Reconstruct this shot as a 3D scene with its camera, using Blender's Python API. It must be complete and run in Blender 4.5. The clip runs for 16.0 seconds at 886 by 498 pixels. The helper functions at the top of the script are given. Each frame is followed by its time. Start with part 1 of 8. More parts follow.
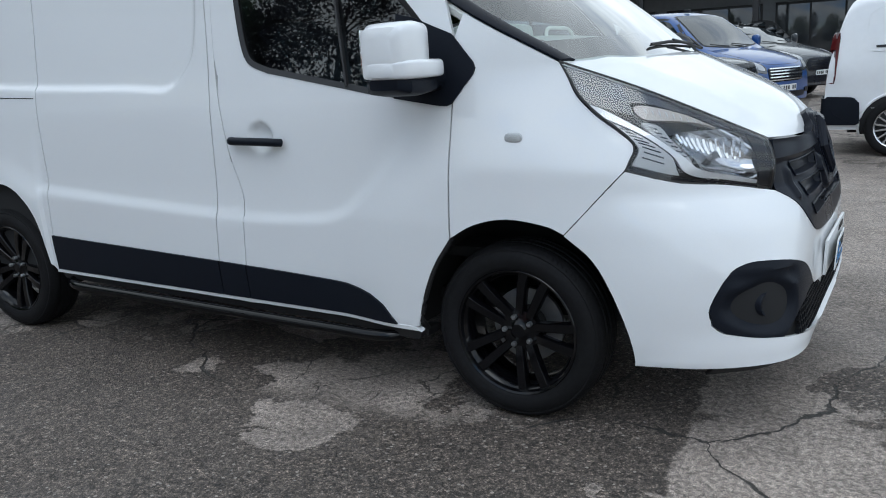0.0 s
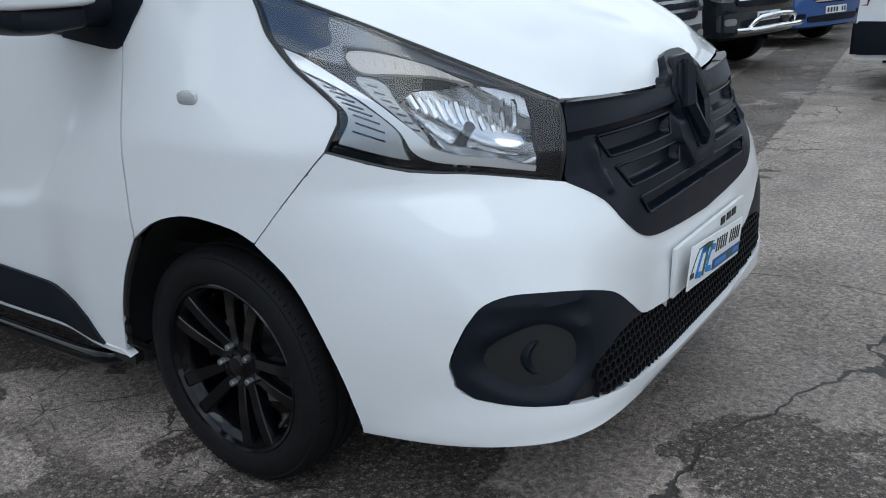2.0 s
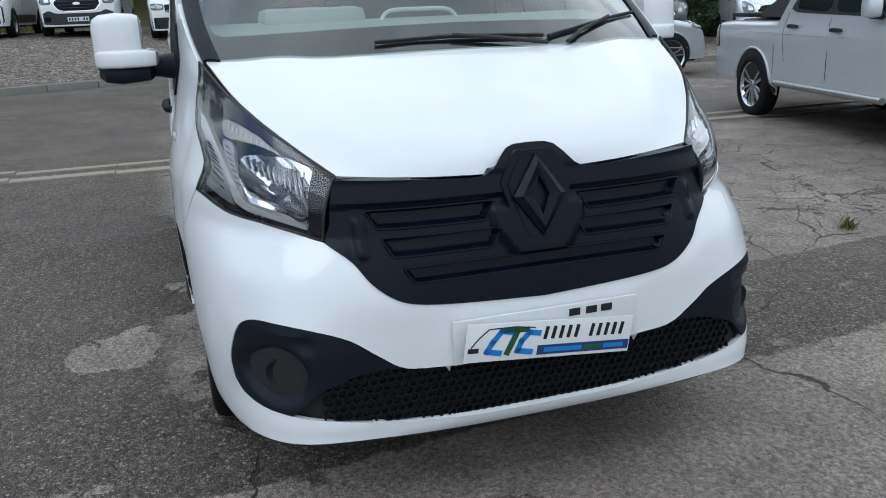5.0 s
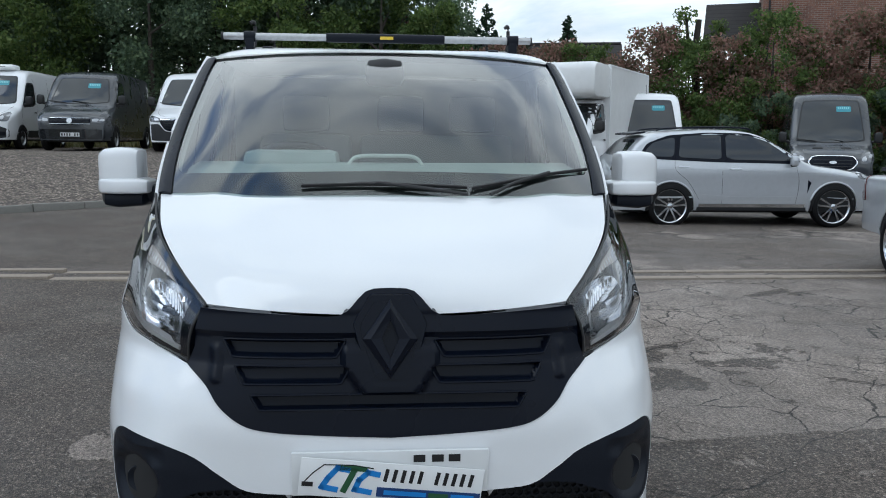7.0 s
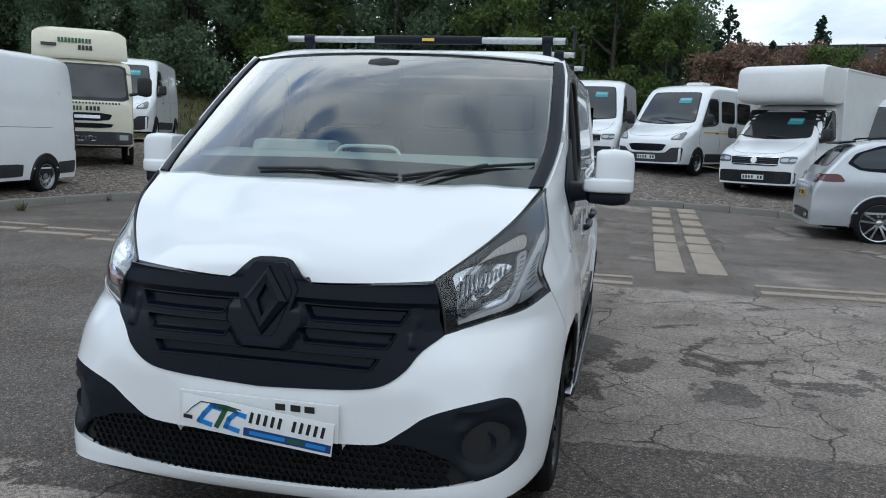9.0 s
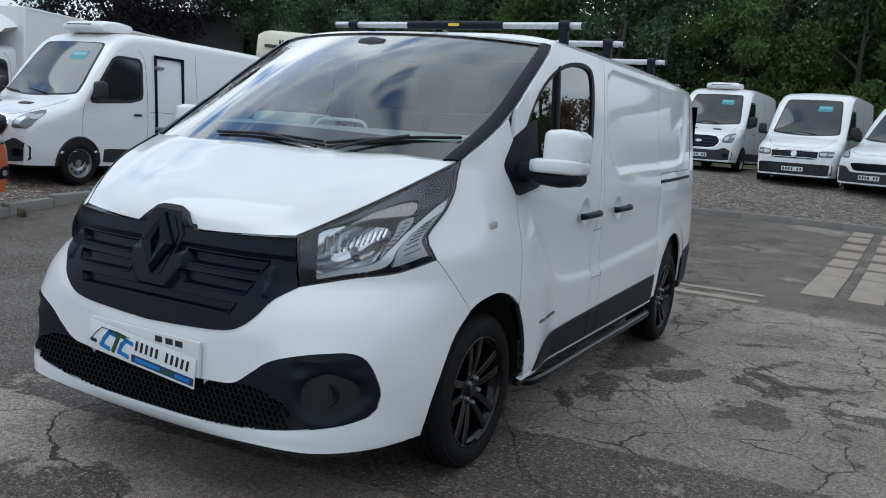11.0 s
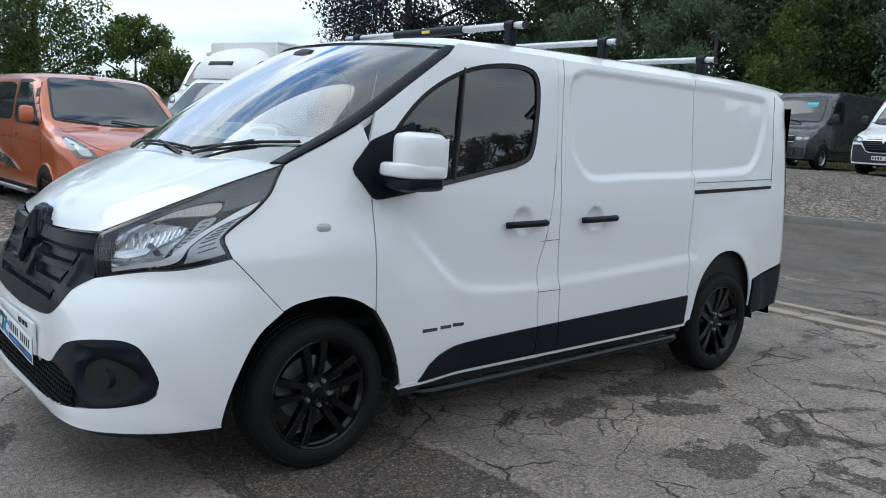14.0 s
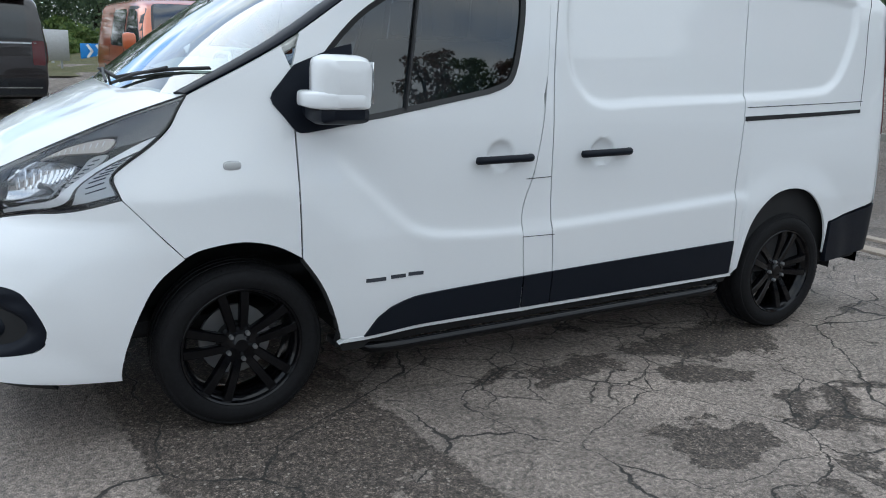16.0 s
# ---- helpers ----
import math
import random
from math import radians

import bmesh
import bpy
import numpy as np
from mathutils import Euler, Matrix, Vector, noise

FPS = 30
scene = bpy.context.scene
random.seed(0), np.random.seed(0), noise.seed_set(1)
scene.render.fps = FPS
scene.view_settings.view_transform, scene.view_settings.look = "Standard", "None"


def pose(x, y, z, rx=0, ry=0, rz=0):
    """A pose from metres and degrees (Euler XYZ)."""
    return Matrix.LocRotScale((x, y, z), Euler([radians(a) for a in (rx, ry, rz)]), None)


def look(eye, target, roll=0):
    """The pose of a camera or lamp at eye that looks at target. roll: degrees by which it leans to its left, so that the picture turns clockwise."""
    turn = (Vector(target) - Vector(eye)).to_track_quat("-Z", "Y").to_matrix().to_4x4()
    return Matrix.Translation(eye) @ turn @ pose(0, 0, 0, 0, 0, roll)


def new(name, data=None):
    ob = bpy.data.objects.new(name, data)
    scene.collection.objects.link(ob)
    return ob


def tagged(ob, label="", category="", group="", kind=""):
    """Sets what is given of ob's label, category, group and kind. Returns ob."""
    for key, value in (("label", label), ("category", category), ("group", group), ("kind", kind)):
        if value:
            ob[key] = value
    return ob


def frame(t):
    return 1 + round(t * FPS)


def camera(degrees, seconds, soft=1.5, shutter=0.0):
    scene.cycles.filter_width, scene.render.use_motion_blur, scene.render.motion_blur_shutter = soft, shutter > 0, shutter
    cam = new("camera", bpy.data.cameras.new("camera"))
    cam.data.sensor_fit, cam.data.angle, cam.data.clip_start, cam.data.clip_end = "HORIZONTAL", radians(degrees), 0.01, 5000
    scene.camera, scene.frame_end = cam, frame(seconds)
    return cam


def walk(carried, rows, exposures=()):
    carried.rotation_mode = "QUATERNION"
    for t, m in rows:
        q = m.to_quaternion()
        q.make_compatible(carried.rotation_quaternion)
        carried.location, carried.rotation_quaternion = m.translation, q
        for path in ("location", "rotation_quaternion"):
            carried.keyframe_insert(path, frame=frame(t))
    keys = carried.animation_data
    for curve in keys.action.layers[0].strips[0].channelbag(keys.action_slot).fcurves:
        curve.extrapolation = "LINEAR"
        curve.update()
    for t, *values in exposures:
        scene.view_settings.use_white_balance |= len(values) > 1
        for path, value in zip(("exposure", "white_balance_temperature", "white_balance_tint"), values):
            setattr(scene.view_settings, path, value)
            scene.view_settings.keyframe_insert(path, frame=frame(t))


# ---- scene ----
cam = camera(56.2, 16.0, 1.0)
PATH = [
    (0, (1.321, -3.592, 1.348), (0.316, -1.921, 0.902), -3.3),
    (0.5, (1.33, -3.269, 1.316), (0.37, -1.592, 0.8), -3.6),
    (1, (1.289, -2.849, 1.291), (0.407, -1.149, 0.715), -3.1),
    (1.5, (1.435, -2.517, 1.278), (0.549, -0.825, 0.685), -2.9),
    (2, (1.69, -2.237, 1.286), (0.573, -0.694, 0.677), -3.8),
    (2.5, (1.888, -1.996, 1.258), (0.687, -0.525, 0.63), -1.5),
    (3, (2.101, -1.764, 1.271), (0.779, -0.405, 0.634), -1.8),
    (3.2, (2.217, -1.694, 1.259), (0.82, -0.408, 0.63), -2.5),
    (5.3, (3.113, -0.853, 1.502), (1.254, -0.346, 0.965), -0.9),
    (5.5, (3.123, -0.77, 1.518), (1.243, -0.284, 1.038), 0.7),
    (6, (3.133, -0.524, 1.565), (1.201, -0.111, 1.251), 2.5),
    (6.5, (3.238, -0.294, 1.562), (1.271, -0.038, 1.306), 0.8),
    (7, (3.366, -0.046, 1.535), (1.391, 0.118, 1.268), 0.5),
    (7.5, (3.396, 0.19, 1.485), (1.415, 0.167, 1.209), 0.5),
    (8, (3.41, 0.452, 1.493), (1.437, 0.265, 1.221), 1.1),
    (8.5, (3.512, 0.832, 1.516), (1.564, 0.462, 1.249), 1.6),
    (8.7, (3.536, 0.978, 1.519), (1.592, 0.594, 1.25), 1.7),
    (10.8, (3.226, 2.303, 1.41), (1.477, 1.372, 1.141), 4.5),
    (11, (3.146, 2.432, 1.419), (1.409, 1.48, 1.147), 4.4),
    (11.5, (2.961, 2.738, 1.411), (1.348, 1.584, 1.154), 3.5),
    (12, (2.747, 3.003, 1.433), (1.222, 1.733, 1.183), 3.2),
    (12.5, (2.502, 3.247, 1.451), (1.007, 1.941, 1.211), 3.9),
    (13, (2.298, 3.515, 1.448), (0.914, 2.094, 1.194), 3.5),
    (13.5, (2.127, 3.772, 1.473), (0.812, 2.289, 1.201), 3.5),
    (14, (1.886, 3.89, 1.485), (0.603, 2.381, 1.208), 3.4),
    (14.5, (1.652, 4.0, 1.496), (0.47, 2.415, 1.194), 3.0),
    (15, (1.402, 4.133, 1.54), (0.347, 2.473, 1.175), 2.0),
    (15.5, (1.142, 4.115, 1.54), (0.152, 2.423, 1.142), 1.8),
    (16, (0.855, 4.009, 1.535), (-0.096, 2.316, 1.054), 2.2),
]
walk(cam, [(t, look(eye, target, roll)) for t, eye, target, roll in PATH], [(t, stops + .22, 5900, 4.2) for t, stops in ((0, .20), (3.2, .06), (5.5, .2), (6, .06), (6.5, -.16), (7.0, .04), (7.5, .22), (8.5, .12), (11, -.06), (12, -.06), (12.5, .02), (13.5, .14), (14, .22), (14.5, .08), (15, .2), (15.5, .36), (16, .36))])

# ---------------------------------------------------------------- light
SUN_UP, SUN_ROUND = 52.0, -65.0   # elevation, and bearing of the sun from +x towards +y
world = bpy.data.worlds.new("overcast_sky")
scene.world = world
world.use_nodes = True
_n, _l = world.node_tree.nodes, world.node_tree.links
_bg = _n["Background"]
_sky = _n.new("ShaderNodeTexSky")
_sky.sky_type, _sky.sun_disc = "NISHITA", False
_sky.sun_elevation, _sky.sun_rotation = radians(SUN_UP), radians(90 - SUN_ROUND)
_sky.air_density, _sky.dust_density = 1.3, 0.8
_co = _n.new("ShaderNodeTexCoord")
_map = _n.new("ShaderNodeMapping")
_map.inputs["Scale"].default_value = (1.0, 1.0, 2.6)
_cl = _n.new("ShaderNodeTexNoise")
_cl.inputs["Scale"].default_value, _cl.inputs["Detail"].default_value, _cl.inputs["Roughness"].default_value = 2.3, 7.0, 0.58
_cl.inputs["Distortion"].default_value = 0.5
_ramp = _n.new("ShaderNodeValToRGB")
_ramp.color_ramp.elements[0].position, _ramp.color_ramp.elements[0].color = 0.38, (0.5, 0.5, 0.5, 1)
_ramp.color_ramp.elements[1].position, _ramp.color_ramp.elements[1].color = 0.51, (1, 1, 1, 1)
_sh = _n.new("ShaderNodeTexNoise")
_sh.inputs["Scale"].default_value, _sh.inputs["Detail"].default_value = 3.1, 5.0
_grey = _n.new("ShaderNodeValToRGB")
_grey.color_ramp.elements[0].position, _grey.color_ramp.elements[0].color = 0.35, (6.7, 6.9, 7.15, 1)
_grey.color_ramp.elements[1].position, _grey.color_ramp.elements[1].color = 0.65, (9.9, 10.0, 10.1, 1)
_mix = _n.new("ShaderNodeMix")
_mix.data_type = "RGBA"
_l.new(_co.outputs["Generated"], _map.inputs["Vector"])
_l.new(_map.outputs["Vector"], _cl.inputs["Vector"])
_l.new(_map.outputs["Vector"], _sh.inputs["Vector"])
_l.new(_cl.outputs["Fac"], _ramp.inputs["Fac"])
_l.new(_sh.outputs["Fac"], _grey.inputs["Fac"])
# a break in the cloud over the road, with streaks of blue
_way, _streak, _open, _less = _n.new("ShaderNodeVectorMath"), _n.new("ShaderNodeTexNoise"), _n.new("ShaderNodeMapRange"), _n.new("ShaderNodeMath")
_way.operation = "DOT_PRODUCT"
_way.inputs[1].default_value = Vector((.02, -.74, .67)).normalized()
_l.new(_co.outputs["Generated"], _way.inputs[0])
_streak.inputs["Scale"].default_value, _streak.inputs["Detail"].default_value, _streak.inputs["Distortion"].default_value = 2.2, 3.5, 0.5
_l.new(_map.outputs["Vector"], _streak.inputs["Vector"])
_open.inputs["From Min"].default_value, _open.inputs["From Max"].default_value = 1.43, 1.51
_sum = _n.new("ShaderNodeMath")
_l.new(_way.outputs["Value"], _sum.inputs[0])
_l.new(_streak.outputs["Fac"], _sum.inputs[1])
_l.new(_sum.outputs[0], _open.inputs["Value"])
_less.operation, _less.use_clamp = "SUBTRACT", True
_l.new(_ramp.outputs["Color"], _less.inputs[0])
_l.new(_open.outputs["Result"], _less.inputs[1])
_l.new(_less.outputs[0], _mix.inputs["Factor"])
_deep = _n.new("ShaderNodeMix")
_deep.data_type, _deep.blend_type = "RGBA", "MULTIPLY"
_deep.inputs["Factor"].default_value, _deep.inputs[7].default_value = 1.0, (.58, .76, 1.0, 1)
_l.new(_sky.outputs["Color"], _deep.inputs[6])
_l.new(_deep.outputs[2], _mix.inputs[6])
_l.new(_grey.outputs["Color"], _mix.inputs[7])
# the cloud is a little brighter towards the zenith
_sep, _fall, _dim = _n.new("ShaderNodeSeparateXYZ"), _n.new("ShaderNodeMapRange"), _n.new("ShaderNodeMix")
_l.new(_co.outputs["Generated"], _sep.inputs[0])
_l.new(_sep.outputs[2], _fall.inputs["Value"])
_fall.inputs["To Min"].default_value, _fall.inputs["To Max"].default_value = 0.84, 1.04
_dim.data_type, _dim.blend_type = "RGBA", "MULTIPLY"
_dim.inputs["Factor"].default_value = 1.0
_l.new(_mix.outputs[2], _dim.inputs[6])
_l.new(_fall.outputs["Result"], _dim.inputs[7])
_l.new(_dim.outputs[2], _bg.inputs["Color"])
_bg.inputs["Strength"].default_value = 0.12

sun = new("sun", bpy.data.lights.new("sun", "SUN"))
sun.data.energy, sun.data.angle, sun.data.color = .45, radians(35), (1.0, 0.96, 0.9)
_e, _r = radians(SUN_UP), radians(SUN_ROUND)
sun.matrix_world = look((30 * math.cos(_e) * math.cos(_r), 30 * math.cos(_e) * math.sin(_r), 30 * math.sin(_e)), (0, 0, 0))
scene.view_settings.exposure = 0.0

# ---------------------------------------------------------------- materials
def paint(name, base, rough=0.5, metal=0.0, vary=0.06, scale=14.0, bump=0.0, bump_scale=60.0, coat=0.0, spec=0.5, tone=None, tone_scale=2.0):
    """A material with two scales of variation: a fine grain and a broad drift towards a second tone."""
    m = bpy.data.materials.new(name)
    m.use_nodes = True
    n, l = m.node_tree.nodes, m.node_tree.links
    p = n["Principled BSDF"]
    co = n.new("ShaderNodeTexCoord")
    fine, broad = n.new("ShaderNodeTexNoise"), n.new("ShaderNodeTexNoise")
    fine.inputs["Scale"].default_value, fine.inputs["Detail"].default_value = scale, 6
    broad.inputs["Scale"].default_value, broad.inputs["Detail"].default_value = tone_scale, 4
    l.new(co.outputs["Object"], fine.inputs["Vector"])
    l.new(co.outputs["Object"], broad.inputs["Vector"])
    mix, grain = n.new("ShaderNodeMix"), n.new("ShaderNodeMix")
    mix.data_type = grain.data_type = "RGBA"
    grain.blend_type = "MULTIPLY"
    mix.inputs[6].default_value = (*base, 1)
    mix.inputs[7].default_value = (*(tone or [c * 0.92 for c in base]), 1)
    l.new(broad.outputs["Fac"], mix.inputs["Factor"])
    ramp = n.new("ShaderNodeMapRange")
    ramp.inputs["From Min"].default_value, ramp.inputs["From Max"].default_value = 0.3, 0.7
    ramp.inputs["To Min"].default_value, ramp.inputs["To Max"].default_value = 1 - vary, 1.0
    l.new(fine.outputs["Fac"], ramp.inputs["Value"])
    grain.inputs["Factor"].default_value = 1
    l.new(mix.outputs[2], grain.inputs[6])
    l.new(ramp.outputs["Result"], grain.inputs[7])
    l.new(grain.outputs[2], p.inputs["Base Color"])
    p.inputs["Metallic"].default_value = metal
    p.inputs["Coat Weight"].default_value, p.inputs["Coat Roughness"].default_value = coat, 0.03
    p.inputs["Specular IOR Level"].default_value = spec
    rr = n.new("ShaderNodeMapRange")
    rr.inputs["To Min"].default_value, rr.inputs["To Max"].default_value = max(rough - 0.06, 0.0), min(rough + 0.06, 1)
    l.new(broad.outputs["Fac"], rr.inputs["Value"])
    l.new(rr.outputs["Result"], p.inputs["Roughness"])
    if bump:
        b, t = n.new("ShaderNodeBump"), n.new("ShaderNodeTexNoise")
        t.inputs["Scale"].default_value, t.inputs["Detail"].default_value = bump_scale, 4
        l.new(co.outputs["Object"], t.inputs["Vector"])
        l.new(t.outputs["Fac"], b.inputs["Height"])
        b.inputs["Strength"].default_value, b.inputs["Distance"].default_value = bump, 0.01
        l.new(b.outputs["Normal"], p.inputs["Normal"])
    return m


def clear_glass(name, tint=(0.9, 0.95, 0.95), see=0.75, rough=0.0, gloss=1.9, steep=1.0):
    """Thin pane: mostly see-through, with a mirror gloss that grows at grazing angles."""
    m = bpy.data.materials.new(name)
    m.use_nodes = True
    n, l = m.node_tree.nodes, m.node_tree.links
    n.remove(n["Principled BSDF"])
    tr, gl, mx, fr = n.new("ShaderNodeBsdfTransparent"), n.new("ShaderNodeBsdfGlossy"), n.new("ShaderNodeMixShader"), n.new("ShaderNodeFresnel")
    tr.inputs["Color"].default_value = (*[c * see for c in tint], 1)
    gl.inputs["Roughness"].default_value = rough
    fr.inputs["IOR"].default_value = 1.52
    gain = n.new("ShaderNodeMath")
    gain.operation, gain.use_clamp = "MULTIPLY", True
    gain.inputs[1].default_value = gloss
    bent = n.new("ShaderNodeMath")
    bent.operation = "POWER"
    bent.inputs[1].default_value = steep
    l.new(fr.outputs[0], bent.inputs[0])
    l.new(bent.outputs[0], gain.inputs[0])
    l.new(gain.outputs[0], mx.inputs[0])
    l.new(tr.outputs[0], mx.inputs[1])
    l.new(gl.outputs[0], mx.inputs[2])
    l.new(mx.outputs[0], n["Material Output"].inputs["Surface"])
    return m


WHITE = paint("white_car_paint", (0.74, 0.75, 0.76), 0.40, vary=0.015, scale=180, coat=1.0, tone=(0.71, 0.72, 0.735), tone_scale=1.2, spec=0.15)
BLACK_PLASTIC = paint("black_textured_plastic", (0.008, 0.010, 0.016), 0.42, vary=0.3, scale=220, bump=0.06, bump_scale=900, tone=(0.010, 0.013, 0.020), spec=0.14)
GRILLE_BLACK = paint("satin_black_paint", (0.0035, 0.0055, 0.012), 0.28, vary=0.2, scale=160, bump=0.03, bump_scale=700, spec=0.15)
GLOSS_BLACK = paint("gloss_black_alloy", (0.003, 0.003, 0.004), 0.12, vary=0.2, scale=60, spec=0.30)
RUBBER = paint("tyre_rubber", (0.011, 0.011, 0.013), 0.66, vary=0.35, scale=70, bump=0.25, bump_scale=260, tone=(0.009, 0.009, 0.009), tone_scale=6, spec=0.15)
SEAL = paint("black_rubber_seal", (0.012, 0.012, 0.013), 0.55)
DARK_INSIDE = paint("dark_inner_panel", (0.012, 0.012, 0.013), 0.9)
CABIN = paint("grey_cabin_trim", (0.50, 0.53, 0.51), 0.8)
CABIN_PALE = paint("pale_grey_trim", (0.78, 0.79, 0.75), 0.7)
SEAT_CLOTH = paint("grey_seat_cloth", (0.30, 0.32, 0.32), 0.95, vary=0.1, scale=400)
CHROME = paint("chrome_reflector", (0.88, 0.89, 0.90), 0.10, 1.0, vary=0.02)
SILVER = paint("silver_bezel", (0.62, 0.64, 0.66), 0.22, 1.0, vary=0.04)
SMOKE = paint("smoked_lamp_bezel", (0.036, 0.042, 0.055), 0.16, 0.0, vary=0.02, coat=0.6)
AMBER = paint("clear_amber_indicator", (0.66, 0.60, 0.54), 0.18, 0.3, bump=0.3, bump_scale=250)
LENS_GREY = paint("grey_lens", (0.52, 0.53, 0.53), 0.25, 0.2, bump=0.3, bump_scale=300)
RED_LAMP = paint("red_lamp_lens", (0.085, 0.006, 0.008), 0.15, coat=0.6, bump=0.1, bump_scale=200)
ALU = paint("dull_aluminium", (0.55, 0.56, 0.57), 0.42, 1.0, vary=0.2, scale=40, tone=(0.45, 0.45, 0.45), tone_scale=12)
STEEL = paint("wheel_steel", (0.36, 0.37, 0.38), 0.38, 0.9, vary=0.15)
SIGN_WHITE = paint("white_sign_board", (0.82, 0.83, 0.83), 0.4)
SIGN_BLUE = paint("blue_print", (0.02, 0.22, 0.62), 0.45)
SIGN_NAVY = paint("dark_blue_print", (0.012, 0.045, 0.16), 0.45)
SIGN_GREEN = paint("dark_green_print", (0.02, 0.09, 0.035), 0.45)
INK = paint("black_print", (0.01, 0.01, 0.011), 0.5)
PLATE_WHITE = paint("white_number_plate", (0.72, 0.73, 0.73), 0.3)
PLATE_YELLOW = paint("yellow_number_plate", (0.75, 0.52, 0.04), 0.3)
SCREEN = clear_glass("windscreen_glass", (0.84, 0.96, 0.94), 0.93, gloss=6.2, steep=1.4)
TINT = clear_glass("dark_door_glass", (0.70, 0.84, 1.0), 0.20, gloss=2.2)
LAMP_GLASS = clear_glass("clear_lamp_cover", (0.97, 0.98, 1.0), 0.97, gloss=4.2, steep=1.35)
BOWL = paint("dull_chrome_bowl", (0.60, 0.61, 0.63), 0.13, 1.0, vary=0.1, scale=30)
FAR_GLASS = paint("dark_vehicle_glass", (0.014, 0.019, 0.023), 0.06, vary=0.3, scale=3, coat=0.35, spec=0.6)
LAMP_GREY = paint("lamp_inner_grey", (0.035, 0.038, 0.045), 0.22, 0.3)
LAMP_SILVER = paint("bright_lamp_bezel", (0.86, 0.87, 0.88), 0.22, 0.25, vary=0.02, coat=0.5)
LAMP_SATIN = paint("satin_lamp_panel", (0.50, 0.51, 0.52), 0.30, 0.4, vary=0.04)
COMB_BLACK = paint("black_mesh_plastic", (0.005, 0.006, 0.008), 0.55, spec=0.15)

# ---------------------------------------------------------------- mesh helpers
def part(name, bm, material, parent, label="", smooth=True):
    me = bpy.data.meshes.new(name)
    bm.to_mesh(me)
    bm.free()
    me.materials.append(material)
    if smooth:
        me.shade_smooth()
        me.set_sharp_from_angle(angle=radians(38))
    ob = new(name, me)
    ob.parent = parent
    return tagged(ob, label)


def thing(name, label, category, at=(0, 0, 0), turn=0.0, group="", kind=""):
    ob = new(name)
    ob.empty_display_size = 0.2
    ob.matrix_world = pose(*at, 0, 0, turn)
    return tagged(ob, label, category, group, kind)


def solo(name, bm, material, label, category, group="", kind="", smooth=True):
    return tagged(part(name, bm, material, None, "", smooth), label, category, group, kind)


def merge(*bms):
    out = bms[0]
    for b in bms[1:]:
        me = bpy.data.meshes.new("tmp")
        b.to_mesh(me)
        b.free()
        out.from_mesh(me)
        bpy.data.meshes.remove(me)
    return out


def move(bm, m):
    bmesh.ops.transform(bm, matrix=m, verts=bm.verts)
    if m.determinant() < 0:
        bmesh.ops.reverse_faces(bm, faces=bm.faces)
    return bm


def box(sx, sy, sz, at=(0, 0, 0), bevel=0.0, turn=(0, 0, 0), seg=2):
    bm = bmesh.new()
    bmesh.ops.create_cube(bm, size=1)
    bmesh.ops.scale(bm, vec=(sx, sy, sz), verts=bm.verts)
    if bevel:
        bmesh.ops.bevel(bm, geom=bm.edges[:], offset=bevel, segments=seg, profile=0.6, affect="EDGES")
    return move(bm, pose(*at, *turn))


def lathe(profile, n=48, axis="Y", at=(0, 0, 0)):
    """Turns (radius, along) pairs round an axis."""
    bm = bmesh.new()
    rings = []
    for i in range(n):
        c, s = math.cos(2 * math.pi * i / n), math.sin(2 * math.pi * i / n)
        rings.append([bm.verts.new({"Y": (r * c, h, r * s), "X": (h, r * c, r * s), "Z": (r * c, r * s, h)}[axis]) for r, h in profile])
    for i in range(n):
        a, b = rings[i], rings[(i + 1) % n]
        for k in range(len(profile) - 1):
            bm.faces.new((a[k], b[k], b[k + 1], a[k + 1]))
    bmesh.ops.remove_doubles(bm, verts=bm.verts, dist=1e-5)
    bmesh.ops.recalc_face_normals(bm, faces=bm.faces)
    return move(bm, Matrix.Translation(at))


def tube(pts, r, n=10, flat=1.0):
    """A round bar along a line of points, with closed ends; flat squashes it upwards."""
    bm = bmesh.new()
    pts = [Vector(p) for p in pts]
    rings = []
    for i, p in enumerate(pts):
        d = (pts[min(i + 1, len(pts) - 1)] - pts[max(i - 1, 0)]).normalized()
        up = Vector((0, 0, 1)) if abs(d.z) < 0.95 else Vector((1, 0, 0))
        u = d.cross(up).normalized()
        v = u.cross(d)
        rings.append([bm.verts.new(p + u * r * math.cos(2 * math.pi * k / n) + v * flat * r * math.sin(2 * math.pi * k / n)) for k in range(n)])
    for a, b in zip(rings, rings[1:]):
        for k in range(n):
            bm.faces.new((a[k], a[(k + 1) % n], b[(k + 1) % n], b[k]))
    bm.faces.new(rings[0][::-1])
    bm.faces.new(rings[-1])
    bmesh.ops.recalc_face_normals(bm, faces=bm.faces)
    return bm


def curve(pts, n=6):
    """Catmull-Rom line through points of any dimension."""
    p = [np.array(q, float) for q in pts]
    p = [2 * p[0] - p[1]] + p + [2 * p[-1] - p[-2]]
    out = []
    for a, b, c, d in zip(p, p[1:], p[2:], p[3:]):
        for t in np.linspace(0, 1, n, endpoint=False):
            out.append(tuple(0.5 * (2 * b + (c - a) * t + (2 * a - 5 * b + 4 * c - d) * t * t + (3 * b - a - 3 * c + d) * t ** 3)))
    return out + [tuple(p[-2])]


